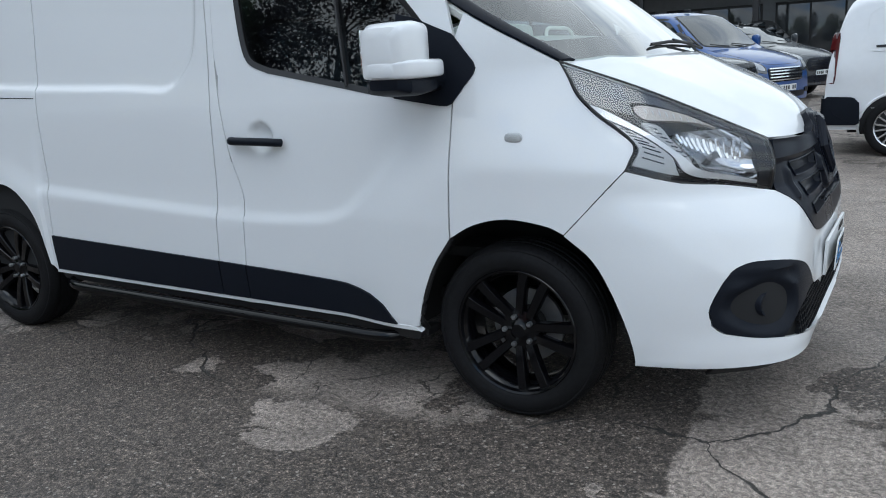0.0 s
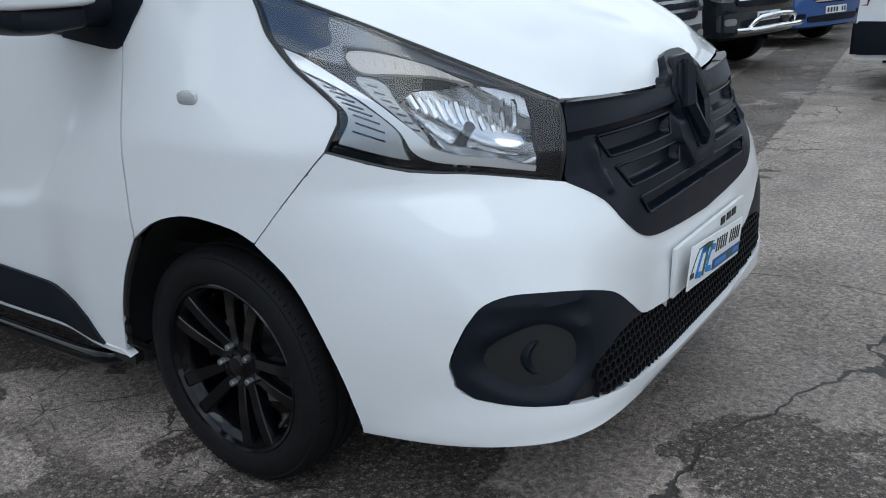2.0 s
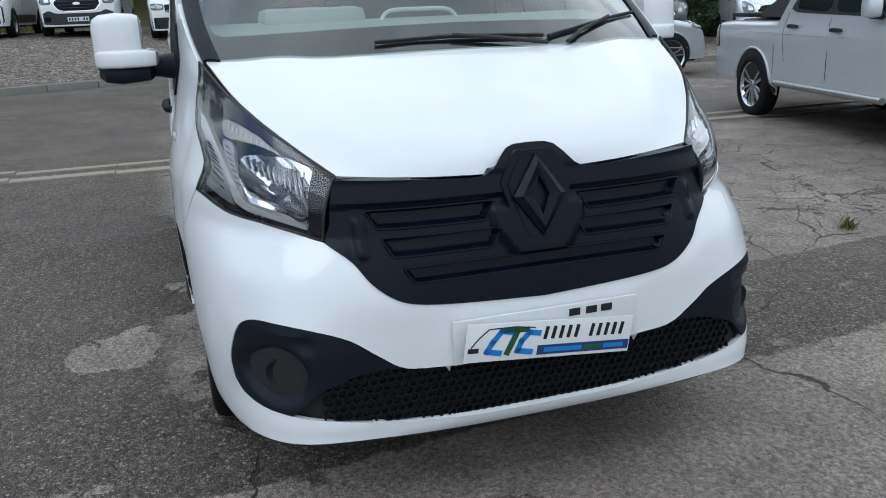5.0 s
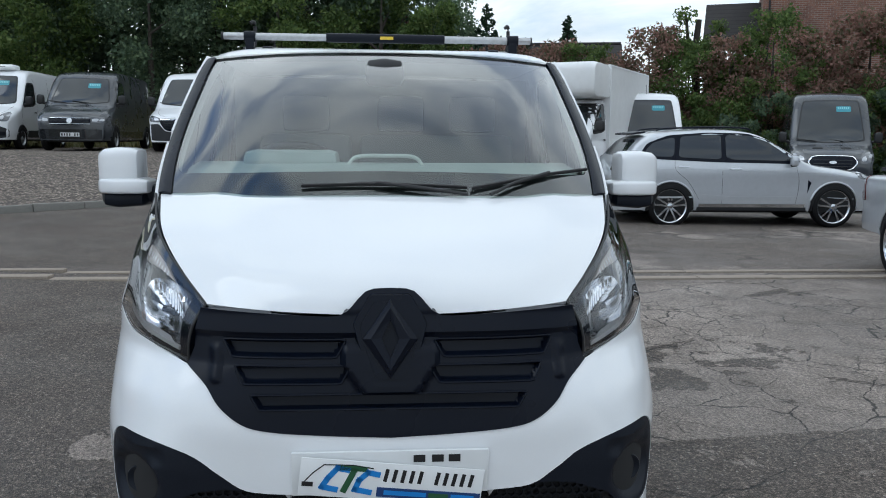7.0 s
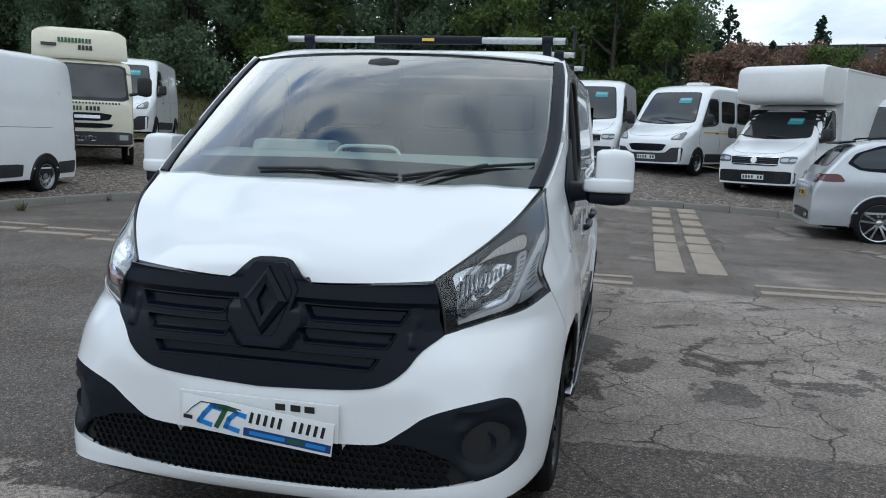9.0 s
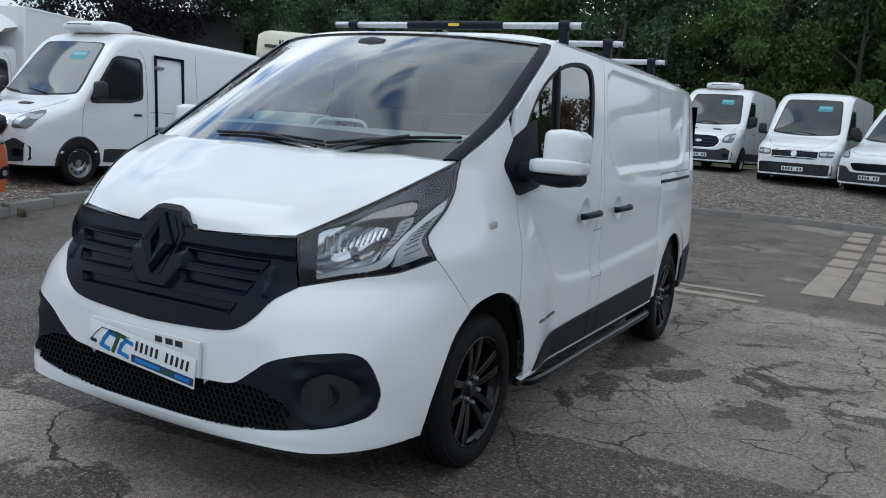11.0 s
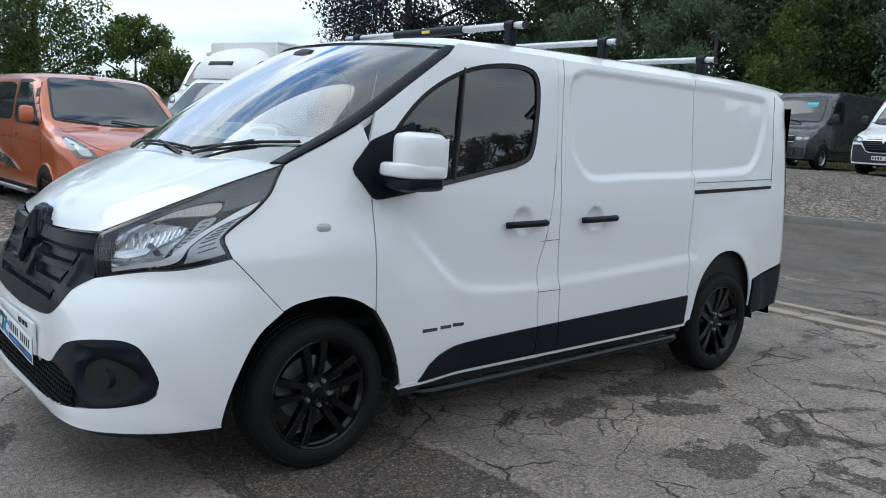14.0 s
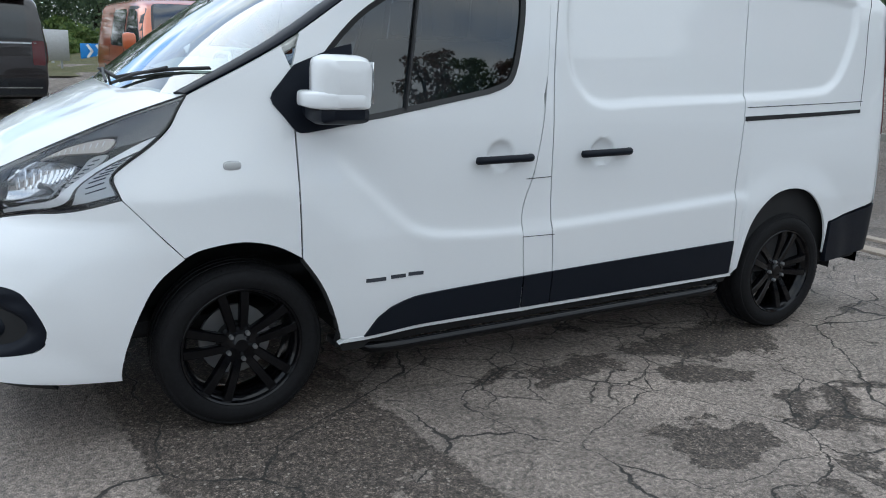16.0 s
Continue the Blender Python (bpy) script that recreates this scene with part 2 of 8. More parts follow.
def shrink(outline, d):
    """The outline moved inwards by d, for the gap between panels."""
    p = [np.array(q, float) for q in outline]
    area = sum(a[0] * b[1] - b[0] * a[1] for a, b in zip(p, p[1:] + p[:1]))
    s = 1 if area > 0 else -1
    out = []
    for a, b, c in zip(p[-1:] + p[:-1], p, p[1:] + p[:1]):
        u, v = b - a, c - b
        if np.hypot(*u) < 1e-6 or np.hypot(*v) < 1e-6:
            continue
        u, v = u / np.hypot(*u), v / np.hypot(*v)
        n = np.array([-u[1] - v[1], u[0] + v[0]]) * s
        n = n / max(1 + u @ v, 0.5)
        out.append(tuple(b + n * d))
    return out


def panel(outline, fn, step=0.03, thick=0.015, lift=0.0, core=(-1.5, 0, 0.9), gap=0.0, cuts=()):
    """Fills an outline of (u, v) with a fine net, lays it on the surface fn(u, v) and turns its rim inwards."""
    if gap:
        outline = shrink(outline, gap)
    bm = bmesh.new()
    bm.faces.new([bm.verts.new((u, v, 0)) for u, v in outline])
    us, vs = [u for u, _ in outline], [v for _, v in outline]
    for axis, lo, hi in ((0, min(us), max(us)), (1, min(vs), max(vs))):
        no = (1, 0, 0) if axis == 0 else (0, 1, 0)
        for k in range(math.ceil(lo / step), math.floor(hi / step) + 1):
            co = (k * step, 0, 0) if axis == 0 else (0, k * step, 0)
            bmesh.ops.bisect_plane(bm, geom=bm.verts[:] + bm.edges[:] + bm.faces[:], dist=1e-5, plane_co=co, plane_no=no)
    for z in cuts:
        bmesh.ops.bisect_plane(bm, geom=bm.verts[:] + bm.edges[:] + bm.faces[:], dist=1e-5, plane_co=(0, z, 0), plane_no=(0, 1, 0))
    for v in bm.verts:
        v.co = fn(v.co.x, v.co.y)
    bmesh.ops.triangulate(bm, faces=[f for f in bm.faces if len(f.verts) > 4])
    bm.normal_update()
    c = Vector(core)
    if sum((f.normal.dot(f.calc_center_median() - c)) * f.calc_area() for f in bm.faces) < 0:
        bmesh.ops.reverse_faces(bm, faces=bm.faces)
        bm.normal_update()
    normals = {v: v.normal.copy() for v in bm.verts}
    if lift:
        for v, n in normals.items():
            v.co += n * lift
    if thick:
        rim = [e for e in bm.edges if e.is_boundary]
        made = bmesh.ops.extrude_edge_only(bm, edges=rim)["geom"]
        old = {tuple(np.round(v.co, 6)): n for v, n in normals.items()}
        for v in made:
            if isinstance(v, bmesh.types.BMVert):
                n = old.get(tuple(np.round(v.co, 6)))
                if n:
                    v.co -= n * thick
        for e in rim:
            e.smooth = False
    return bm


def flip(bm):
    """The same mesh on the other flank."""
    return move(bm, Matrix.Diagonal((1, -1, 1, 1)))


def twin(make):
    """Both flanks of a part made by a function."""
    return make(), flip(make())


def sheet(rows, closed=False):
    """A surface through rows of points."""
    bm = bmesh.new()
    v = [[bm.verts.new(p) for p in r] for r in rows]
    for a, b in zip(v, v[1:]):
        for k in range(len(a) - 1):
            bm.faces.new((a[k], a[k + 1], b[k + 1], b[k]))
        if closed:
            bm.faces.new((a[-1], a[0], b[0], b[-1]))
    bmesh.ops.remove_doubles(bm, verts=bm.verts, dist=1e-6)
    return bm


def outward(bm, core):
    c = Vector(core)
    bm.normal_update()
    if sum(f.normal.dot(f.calc_center_median() - c) * f.calc_area() for f in bm.faces) < 0:
        bmesh.ops.reverse_faces(bm, faces=bm.faces)
    return bm


def ease(v, a, b):
    t = min(max((v - a) / (b - a), 0), 1)
    return t * t * (3 - 2 * t)


def inside(q, poly):
    """Signed distance to a closed outline, positive inside."""
    x, z = q
    best, hit = 9.0, False
    for (ax, az), (bx, bz) in zip(poly, poly[1:] + poly[:1]):
        dx, dz = bx - ax, bz - az
        t = min(max(((x - ax) * dx + (z - az) * dz) / (dx * dx + dz * dz + 1e-12), 0), 1)
        best = min(best, math.hypot(x - ax - t * dx, z - az - t * dz))
        if (az > z) != (bz > z) and x < ax + (z - az) / (bz - az) * dx:
            hit = not hit
    return best if hit else -best

# ---------------------------------------------------------------- ground
KERB = curve([(12, -5.3), (4, -4.9), (1.2, -4.8), (.1, -5.3), (-.8, -6.0), (-3.0, -7.0), (-5, -7.7), (-7.0, -7.9), (-8.6, -7.85), (-10.2, -7.1), (-11.6, -5.8), (-12.9, -4.4), (-14, -2.1),
              (-14.5, 0), (-14.5, 2), (-13.9, 4.75), (-13.5, 8), (-13.3, 14), (-13.2, 22)], 5)
LOT = KERB + [(-13.2, 30), (30, 30), (30, -5.3)]


def rise(x, y, step=True):
    """Height of the ground: level round the van, rising towards the gravel yard behind the kerb."""
    d = -inside((x, y), LOT)
    back = ease(-x, 1, 7) * (1 - ease(y, 1, 9))
    if d < 0:
        return .20 * back * ease(d, -6, 0)
    h = .20 * back + .10 * ease(d, 0, .3)
    return h + (.75 * ease(d, .3, 9)) * back + .02 * d * (1 - back) * .3 * (1 - ease(d, 0, 60))


class Net:
    """Short names for shader nodes."""

    def __init__(self, name):
        self.m = bpy.data.materials.new(name)
        self.m.use_nodes = True
        self.n, self.l = self.m.node_tree.nodes, self.m.node_tree.links
        self.p = self.n["Principled BSDF"]
        self.co = self.n.new("ShaderNodeTexCoord").outputs["Object"]

    def put(self, socket, v):
        if isinstance(v, (int, float)):
            socket.default_value = v
        elif isinstance(v, tuple):
            socket.default_value = (*v, 1) if len(v) == 3 and socket.type == "RGBA" else v
        else:
            self.l.new(v, socket)

    def noise(self, scale, detail=4, rough=.55, vec=None, distort=0):
        t = self.n.new("ShaderNodeTexNoise")
        for k, v in (("Scale", scale), ("Detail", detail), ("Roughness", rough), ("Distortion", distort)):
            t.inputs[k].default_value = v
        self.l.new(vec or self.co, t.inputs["Vector"])
        return t.outputs

    def cells(self, scale, feature="F1", vec=None, rand=1.0):
        t = self.n.new("ShaderNodeTexVoronoi")
        t.feature = feature
        t.inputs["Scale"].default_value, t.inputs["Randomness"].default_value = scale, rand
        self.l.new(vec or self.co, t.inputs["Vector"])
        return t.outputs

    def math(self, op, a, b=0.0, clamp=False):
        t = self.n.new("ShaderNodeMath")
        t.operation, t.use_clamp = op, clamp
        self.put(t.inputs[0], a)
        self.put(t.inputs[1], b)
        return t.outputs[0]

    def span(self, v, a, b, c=0.0, d=1.0):
        t = self.n.new("ShaderNodeMapRange")
        t.interpolation_type = "SMOOTHSTEP"
        for k, q in enumerate((v, a, b, c, d)):
            self.put(t.inputs[k], q)
        return t.outputs[0]

    def mix(self, f, a, b, blend="MIX"):
        t = self.n.new("ShaderNodeMix")
        t.data_type, t.blend_type = "RGBA", blend
        self.put(t.inputs["Factor"], f)
        self.put(t.inputs[6], a)
        self.put(t.inputs[7], b)
        return t.outputs[2]

    def bend(self, amount, scale, detail=3):
        """Coordinates pushed about by noise."""
        t = self.n.new("ShaderNodeVectorMath")
        t.operation = "MULTIPLY_ADD"
        self.l.new(self.noise(scale, detail)["Color"], t.inputs[0])
        t.inputs[1].default_value = (amount, amount, amount)
        self.l.new(self.co, t.inputs[2])
        return t.outputs[0]

    def axis(self):
        t = self.n.new("ShaderNodeSeparateXYZ")
        self.l.new(self.co, t.inputs[0])
        return t.outputs

    def blot(self, x, y, rx, ry, ragged=.35):
        """1 inside a ragged oval on the ground."""
        a = self.n.new("ShaderNodeSeparateXYZ")
        self.l.new(self.bend(.75, 2.6, 9), a.inputs[0])
        a = a.outputs
        x, y = x + .375, y + .375
        dx, dy = self.math("DIVIDE", self.math("SUBTRACT", a[0], x), rx), self.math("DIVIDE", self.math("SUBTRACT", a[1], y), ry)
        r = self.math("ADD", self.math("MULTIPLY", dx, dx), self.math("MULTIPLY", dy, dy))
        r = self.math("ADD", r, self.math("MULTIPLY", self.math("SUBTRACT", self.noise(2.3, 11, .78)["Fac"], .5), ragged * 16))
        r = self.math("ADD", r, self.math("MULTIPLY", self.math("SUBTRACT", self.noise(11, 7, .78)["Fac"], .5), 2.6))
        return self.span(r, 1.06, .94)

    def finish(self, color, rough, height, strength=.5, distance=.01):
        self.put(self.p.inputs["Base Color"], color)
        self.put(self.p.inputs["Roughness"], rough)
        b = self.n.new("ShaderNodeBump")
        b.inputs["Strength"].default_value, b.inputs["Distance"].default_value = strength, distance
        self.l.new(height, b.inputs["Height"])
        self.l.new(b.outputs[0], self.p.inputs["Normal"])
        return self.m


def tarmac():
    s = Net("worn_cracked_tarmac")
    x, y, _ = s.axis()
    stone = s.cells(135)
    chip = s.span(stone["Color"], .05, .95, .50, 1.60)
    tint = s.span(stone["Distance"], .05, .6, 1.35, .55)
    speck = s.span(s.noise(300, 3, .75)["Fac"], .34, .66, .42, 1.6)
    ragged = s.math("SUBTRACT", s.noise(7.5, 9, .72)["Fac"], .5)
    # plates of worn crust, parted by cracks, missing where the surface has broken up
    bent = s.bend(.26, 2.4, 7)
    plates = s.cells(1.55, "F1", bent)
    at_plate = s.noise(.50, 5, .6, plates["Position"])["Fac"]
    free = s.noise(.60, 10, .68)["Fac"]
    cover = s.math("ADD", s.math("ADD", s.math("MULTIPLY", at_plate, .45), s.math("MULTIPLY", free, .55)), s.math("MULTIPLY", ragged, .13))
    crust = s.span(cover, .468, .482)
    sx = s.math("ADD", x, s.math("MULTIPLY", ragged, .16))
    sy = s.math("ADD", y, s.math("MULTIPLY", ragged, .30))
    bandx = s.math("ADD", sx, s.math("MULTIPLY", y, .10))
    trench = s.math("MULTIPLY", s.span(bandx, -.47, -.45), s.span(bandx, .55, .53))
    trench = s.math("MULTIPLY", trench, s.span(s.math("ADD", s.noise(1.3, 7, .66)["Fac"], s.math("MULTIPLY", ragged, .2)), .40, .41))
    right = s.math("MULTIPLY", s.span(sy, -1.0, -1.2), s.span(sx, .5, .3))
    front = s.math("MULTIPLY", s.span(sx, .42, .52), s.span(sx, 2.5, 2.2))
    yard = s.math("MULTIPLY", s.span(sx, -5.15, -5.45), s.span(s.noise(.45, 6, .6)["Fac"], .62, .52))
    left = s.math("MULTIPLY", s.span(sy, .75, .9), s.span(s.math("ADD", cover, .0), .405, .415))
    crust = s.math("MAXIMUM", crust, s.math("ADD", front, left, True))
    crust = s.math("MULTIPLY", crust, s.math("SUBTRACT", 1.0, trench))
    crust = s.math("MULTIPLY", crust, s.math("SUBTRACT", 1.0, s.math("MAXIMUM", s.math("MULTIPLY", right, .92), s.math("MULTIPLY", yard, .8))))
    for q in ((-.72, -1.33, .24, .17), (-1.55, -1.0, .13, .14), (-.85, -.84, .45, .16)):
        crust = s.math("MAXIMUM", crust, s.blot(*q, .16))
    for q in ((1.25, -.10, .26, .26), (1.62, -.30, .30, .22), (-2.6, .92, .50, .24), (-1.68, 1.02, .30, .13), (-1.70, 1.87, .28, .16), (-2.2, 1.35, .22, .12)):
        crust = s.math("MULTIPLY", crust, s.math("SUBTRACT", 1.0, s.blot(*q, .26)))
    # cracks: long ones of uneven width, and crazing in patches
    edge = s.cells(1.55, "DISTANCE_TO_EDGE", bent)["Distance"]
    edge = s.math("ADD", edge, s.math("MULTIPLY", s.math("SUBTRACT", s.noise(26, 4)["Fac"], .5), .012))
    wide = s.span(s.noise(1.7, 4)["Fac"], .38, .70, .002, .015)
    crack = s.math("MULTIPLY", s.span(s.math("DIVIDE", edge, wide), 1.0, .45), s.span(s.noise(.55, 4)["Fac"], .30, .40))
    bent2 = s.bend(.16, 5.0, 6)
    fine = s.cells(4.1, "DISTANCE_TO_EDGE", bent2)["Distance"]
    craze = s.math("MULTIPLY", s.span(s.math("ADD", fine, s.math("MULTIPLY", ragged, .02)), .024, .008), s.span(s.noise(.7, 5)["Fac"], .50, .57))
    long = s.cells(.42, "DISTANCE_TO_EDGE", s.bend(.5, 1.3, 8))["Distance"]
    long = s.span(s.math("DIVIDE", long, s.span(s.noise(2.3, 4)["Fac"], .35, .7, .0008, .0055)), 1.0, .5)
    calm = s.math("SUBTRACT", 1.0, s.math("MULTIPLY", s.math("MAXIMUM", s.math("MAXIMUM", right, yard), s.math("MAXIMUM", front, trench)), .85))
    crack, craze = s.math("MULTIPLY", crack, calm), s.math("MULTIPLY", craze, calm)
    long = s.math("MULTIPLY", long, s.math("SUBTRACT", 1.0, s.math("MULTIPLY", right, .8)))
    line = s.math("MAXIMUM", s.math("MAXIMUM", crack, s.math("MULTIPLY", craze, .85)), long)
    hole = s.math("MULTIPLY", s.span(s.math("ADD", edge, s.math("MULTIPLY", ragged, .10)), .085, .06), s.span(s.math("ADD", s.noise(.9, 5)["Fac"], s.math("MULTIPLY", ragged, .1)), .575, .59))
    crust = s.math("MULTIPLY", crust, s.math("SUBTRACT", 1.0, hole))
    coarse = s.span(s.noise(42, 8, .82)["Fac"], .36, .64, .42, 1.58)
    lumps = s.cells(62)
    lump = s.math("MULTIPLY", s.span(lumps["Color"], .05, .95, .60, 1.40), s.span(lumps["Distance"], .1, .7, 1.15, .72))
    tone = s.span(s.noise(2.4, 7, .65)["Fac"], .28, .72, .74, 1.20)
    stain = s.span(s.noise(.33, 6, .62)["Fac"], .40, .62, .72, 1.08)
    pale = s.mix(s.noise(.8, 4)["Fac"], (.285, .238, .204), (.205, .174, .151))
    pale = s.mix(1.0, pale, s.math("MULTIPLY", s.math("MULTIPLY", coarse, s.math("MULTIPLY", tone, stain)), s.math("MULTIPLY", speck, s.span(chip, .62, 1.42, .80, 1.20))), "MULTIPLY")
    dark = s.mix(s.noise(2.6, 7, .65)["Fac"], (.182, .146, .119), (.089, .073, .062))
    dark = s.mix(1.0, dark, s.math("MULTIPLY", s.math("MULTIPLY", s.math("MULTIPLY", tint, chip), lump), s.math("MULTIPLY", speck, coarse)), "MULTIPLY")
    grit = s.cells(58)
    bright = s.math("MULTIPLY", s.span(grit["Color"], .80, .84), s.span(grit["Distance"], .42, .30))
    dark = s.mix(s.math("MULTIPLY", bright, .75), dark, (.36, .32, .28))
    col = s.mix(crust, dark, pale)
    col = s.mix(s.math("MULTIPLY", line, .93), col, (.020, .019, .017))
    height = s.math("ADD", s.math("MULTIPLY", crust, 1.2), s.math("ADD", s.math("MULTIPLY", s.math("SUBTRACT", 1.0, stone["Distance"]), .6), s.math("MULTIPLY", line, -2.0)))
    damp = s.span(s.noise(.8, 6)["Fac"], .3, .7, .55, .90)
    return s.finish(col, damp, height, .85, .007)


def gravel():
    s = Net("grey_gravel_and_dirt")
    stone = s.cells(19)
    base = s.mix(s.noise(.5, 6)["Fac"], (.155, .126, .106), (.31, .258, .214))
    rough_ = s.span(s.noise(5.5, 9, .8)["Fac"], .33, .67, .55, 1.45)
    col = s.mix(1.0, base, s.math("MULTIPLY", rough_, s.math("MULTIPLY", s.span(stone["Distance"], 0, .6, 1.35, .4), s.span(stone["Color"], .1, .9, .5, 1.7))), "MULTIPLY")
    grass = s.math("MULTIPLY", s.span(s.noise(.16, 6, .6)["Fac"], .58, .64), s.span(s.axis()[0], -14, -30))
    col = s.mix(grass, col, s.mix(s.noise(6, 4)["Fac"], (.05, .075, .02), (.12, .10, .05)))
    return s.finish(col, .9, s.math("SUBTRACT", 1.0, stone["Distance"]), .7, .03)


def concrete(name, a, b):
    s = Net(name)
    c = s.mix(s.noise(1.8, 7)["Fac"], a, b)
    c = s.mix(1.0, c, s.span(s.noise(90, 3)["Fac"], .3, .7, .75, 1.1), "MULTIPLY")
    return s.finish(c, .85, s.noise(60, 5)["Fac"], .35, .006)


TARMAC, GRAVEL = tarmac(), gravel()
KERBSTONE = concrete("weathered_kerb_concrete", (.26, .25, .225), (.17, .165, .15))
SLAB = concrete("pale_concrete_strip", (.40, .335, .27), (.20, .17, .14))

xs = sorted(set([-400, -200, -110, -75] + list(np.arange(-60, 31, 1.5)) + [45, 80, 150, 400]))
ys = sorted(set([-400, -200, -110, -75] + list(np.arange(-60, 61, 1.5)) + [80, 150, 400]))
bm = sheet([[(x, y, rise(x, y) - (.10 if inside((x, y), LOT) > -1.5 else 0.0)) for y in ys] for x in xs])
bm.normal_update()
if sum(f.normal.z for f in bm.faces) < 0:
    bmesh.ops.reverse_faces(bm, faces=bm.faces)
solo("ground", bm, GRAVEL, "grey gravel and dirt yard with patches of grass", "ground", kind="structure")

bm = bmesh.new()
bm.faces.new([bm.verts.new((x, y, 0)) for x, y in LOT])
for k in range(-14, 31):
    bmesh.ops.bisect_plane(bm, geom=bm.verts[:] + bm.edges[:] + bm.faces[:], dist=1e-5, plane_co=(k, 0, 0), plane_no=(1, 0, 0))
for k in range(-8, 31):
    bmesh.ops.bisect_plane(bm, geom=bm.verts[:] + bm.edges[:] + bm.faces[:], dist=1e-5, plane_co=(0, k, 0), plane_no=(0, 1, 0))
for v in bm.verts:
    v.co.z = rise(v.co.x * .999, v.co.y * .999) if inside((v.co.x, v.co.y), LOT) > -.01 else 0
bmesh.ops.triangulate(bm, faces=[f for f in bm.faces if len(f.verts) > 4])
bm.normal_update()
if sum(f.normal.z for f in bm.faces) < 0:
    bmesh.ops.reverse_faces(bm, faces=bm.faces)
pavement = solo("pavement", bm, TARMAC, "worn cracked grey tarmac with pale crust and dark patches", "tarmac", kind="structure")

# kerb stones along the edge of the lot
kerb = thing("kerb", "weathered concrete kerb edging the gravel yard", "kerb", kind="structure")
pts = [np.array(p) for p in KERB]
dist = np.concatenate([[0], np.cumsum([np.hypot(*(b - a)) for a, b in zip(pts, pts[1:])])])
stone_mesh = None
for k in range(int(dist[-1] / .92)):
    a, b = ([np.interp(k * .92 + d, dist, [p[i] for p in pts]) for i in (0, 1)] for d in (0, .90))
    mid = ((a[0] + b[0]) / 2, (a[1] + b[1]) / 2)
    if stone_mesh is None:
        first = part("kerb_stone", box(.905, .125, .26, (0, 0, 0), .018), KERBSTONE, kerb)
        stone_mesh, ob = first.data, first
    else:
        ob = new("kerb_stone", stone_mesh)
        ob.parent = kerb
    back = ease(-mid[0], 1, 7) * (1 - ease(mid[1], 1, 9))
    ob.matrix_local = pose(mid[0], mid[1], .20 * back + .0 + random.uniform(-.008, .008), 0, random.uniform(-1, 1), math.degrees(math.atan2(b[1] - a[1], b[0] - a[0])))


def strip(name, x0, y0, x1, y1, w, label):
    """A row of flush concrete slabs let into the tarmac."""
    ob = thing(name, label, "paving strip", kind="structure")
    d = math.hypot(x1 - x0, y1 - y0)
    n = max(int(d / .9), 1)
    for k in range(n):
        t = (k + .5) / n
        x, y = x0 + (x1 - x0) * t, y0 + (y1 - y0) * t
        p = part("slab", box(d / n - .006, w, .05, (0, 0, 0), .004), SLAB, ob)
        p.matrix_local = pose(x, y, rise(x, y) - .006 + random.uniform(-.002, .003), 0, 0, math.degrees(math.atan2(y1 - y0, x1 - x0)) + random.uniform(-.5, .5))


for y0, y1 in ((-7.2, 1.3), (2.6, 12.0)):
    strip("drain_edging", -5.50, y0, -5.50, y1, .17, "pale concrete edging strip flush in the tarmac")
    strip("drain_edging", -5.92, y0, -5.92, y1, .12, "pale concrete edging strip flush in the tarmac")
strip("drain_edging", -6.5, 1.74, -14.2, 1.86, .34, "pale worn concrete drain edging set in the tarmac")
strip("drain_edging", -6.5, 2.22, -14.2, 2.36, .34, "pale worn concrete drain edging set in the tarmac")

# ---------------------------------------------------------------- the white panel van: its shape
# x runs forward from the front axle, y to the van's left, z up from the ground.
WIDTH = ((.20, .25, .35, .5, .75, .95, 1.1, 1.2, 1.5, 1.83, 1.912, 1.96, 1.99), (.905, .925, .942, .955, .965, .957, .947, .94, .905, .862, .835, .79, .72))
NOSE = ((.20, .24, .28, .34, .42, .55, .65, .75, .85, .95, 1.03, 1.08), (.93, .965, .985, .995, .99, .99, .98, .962, .94, .912, .885, .85))
BEND = .28
_turn = np.linspace(0, 1, 200)
_across = np.sin(_turn * math.pi / 2)
_ahead = (1 - _across ** 6.0) ** (1 / 1.35)


def blunt(z):
    """How square the nose is in plan at a height."""
    return float(np.interp(z, (.25, .45, .60, .72, .86), (9.4, 9.8, 9.0, 6.6, 3.8)))


_along = np.concatenate([[0], np.cumsum(np.hypot(np.diff(_ahead * .66), np.diff(_across * .93)))])
WRAP = float(_along[-1])


def half(x, z):
    w = float(np.interp(z, *WIDTH))
    f = min(max((x + .35) / .6, 0), 1.3)
    w -= (.012 * ease(z, .5, .9) + .065 * min(max((z - .95) / .35, 0), 1)) * f * f
    w -= .045 * min(max(-2.7 - x, 0) / 1.1, 1.2) ** 2
    if x > -.8:   # flare round the front wheel
        w += .040 * ease(.86 - math.hypot(x - .06, z - .42), 0, .32) * (1 - .6 * ease(x, .05, .42))
    c = max(-3.84 - x, 0)
    if c > 0:
        w -= .14 - math.sqrt(max(.14 ** 2 - c * c, 0))
    return w


def skin(a, z):
    """The body at a metres round the plan from the middle of the nose, at height z."""
    s, a = (-1 if a < 0 else 1), abs(a)
    if a >= WRAP:
        x = BEND - (a - WRAP)
        return (x, s * half(x, z), z)
    return (BEND + (float(np.interp(z, *NOSE)) - BEND) * (1 - float(np.interp(a, _along, _across)) ** blunt(z)) ** (1 / 1.35), s * half(BEND, z) * float(np.interp(a, _along, _across)), z)


def at_y(y, z):
    q = abs(y) / half(BEND, z)
    return math.copysign(float(np.interp(q, _across, _along)), y), z


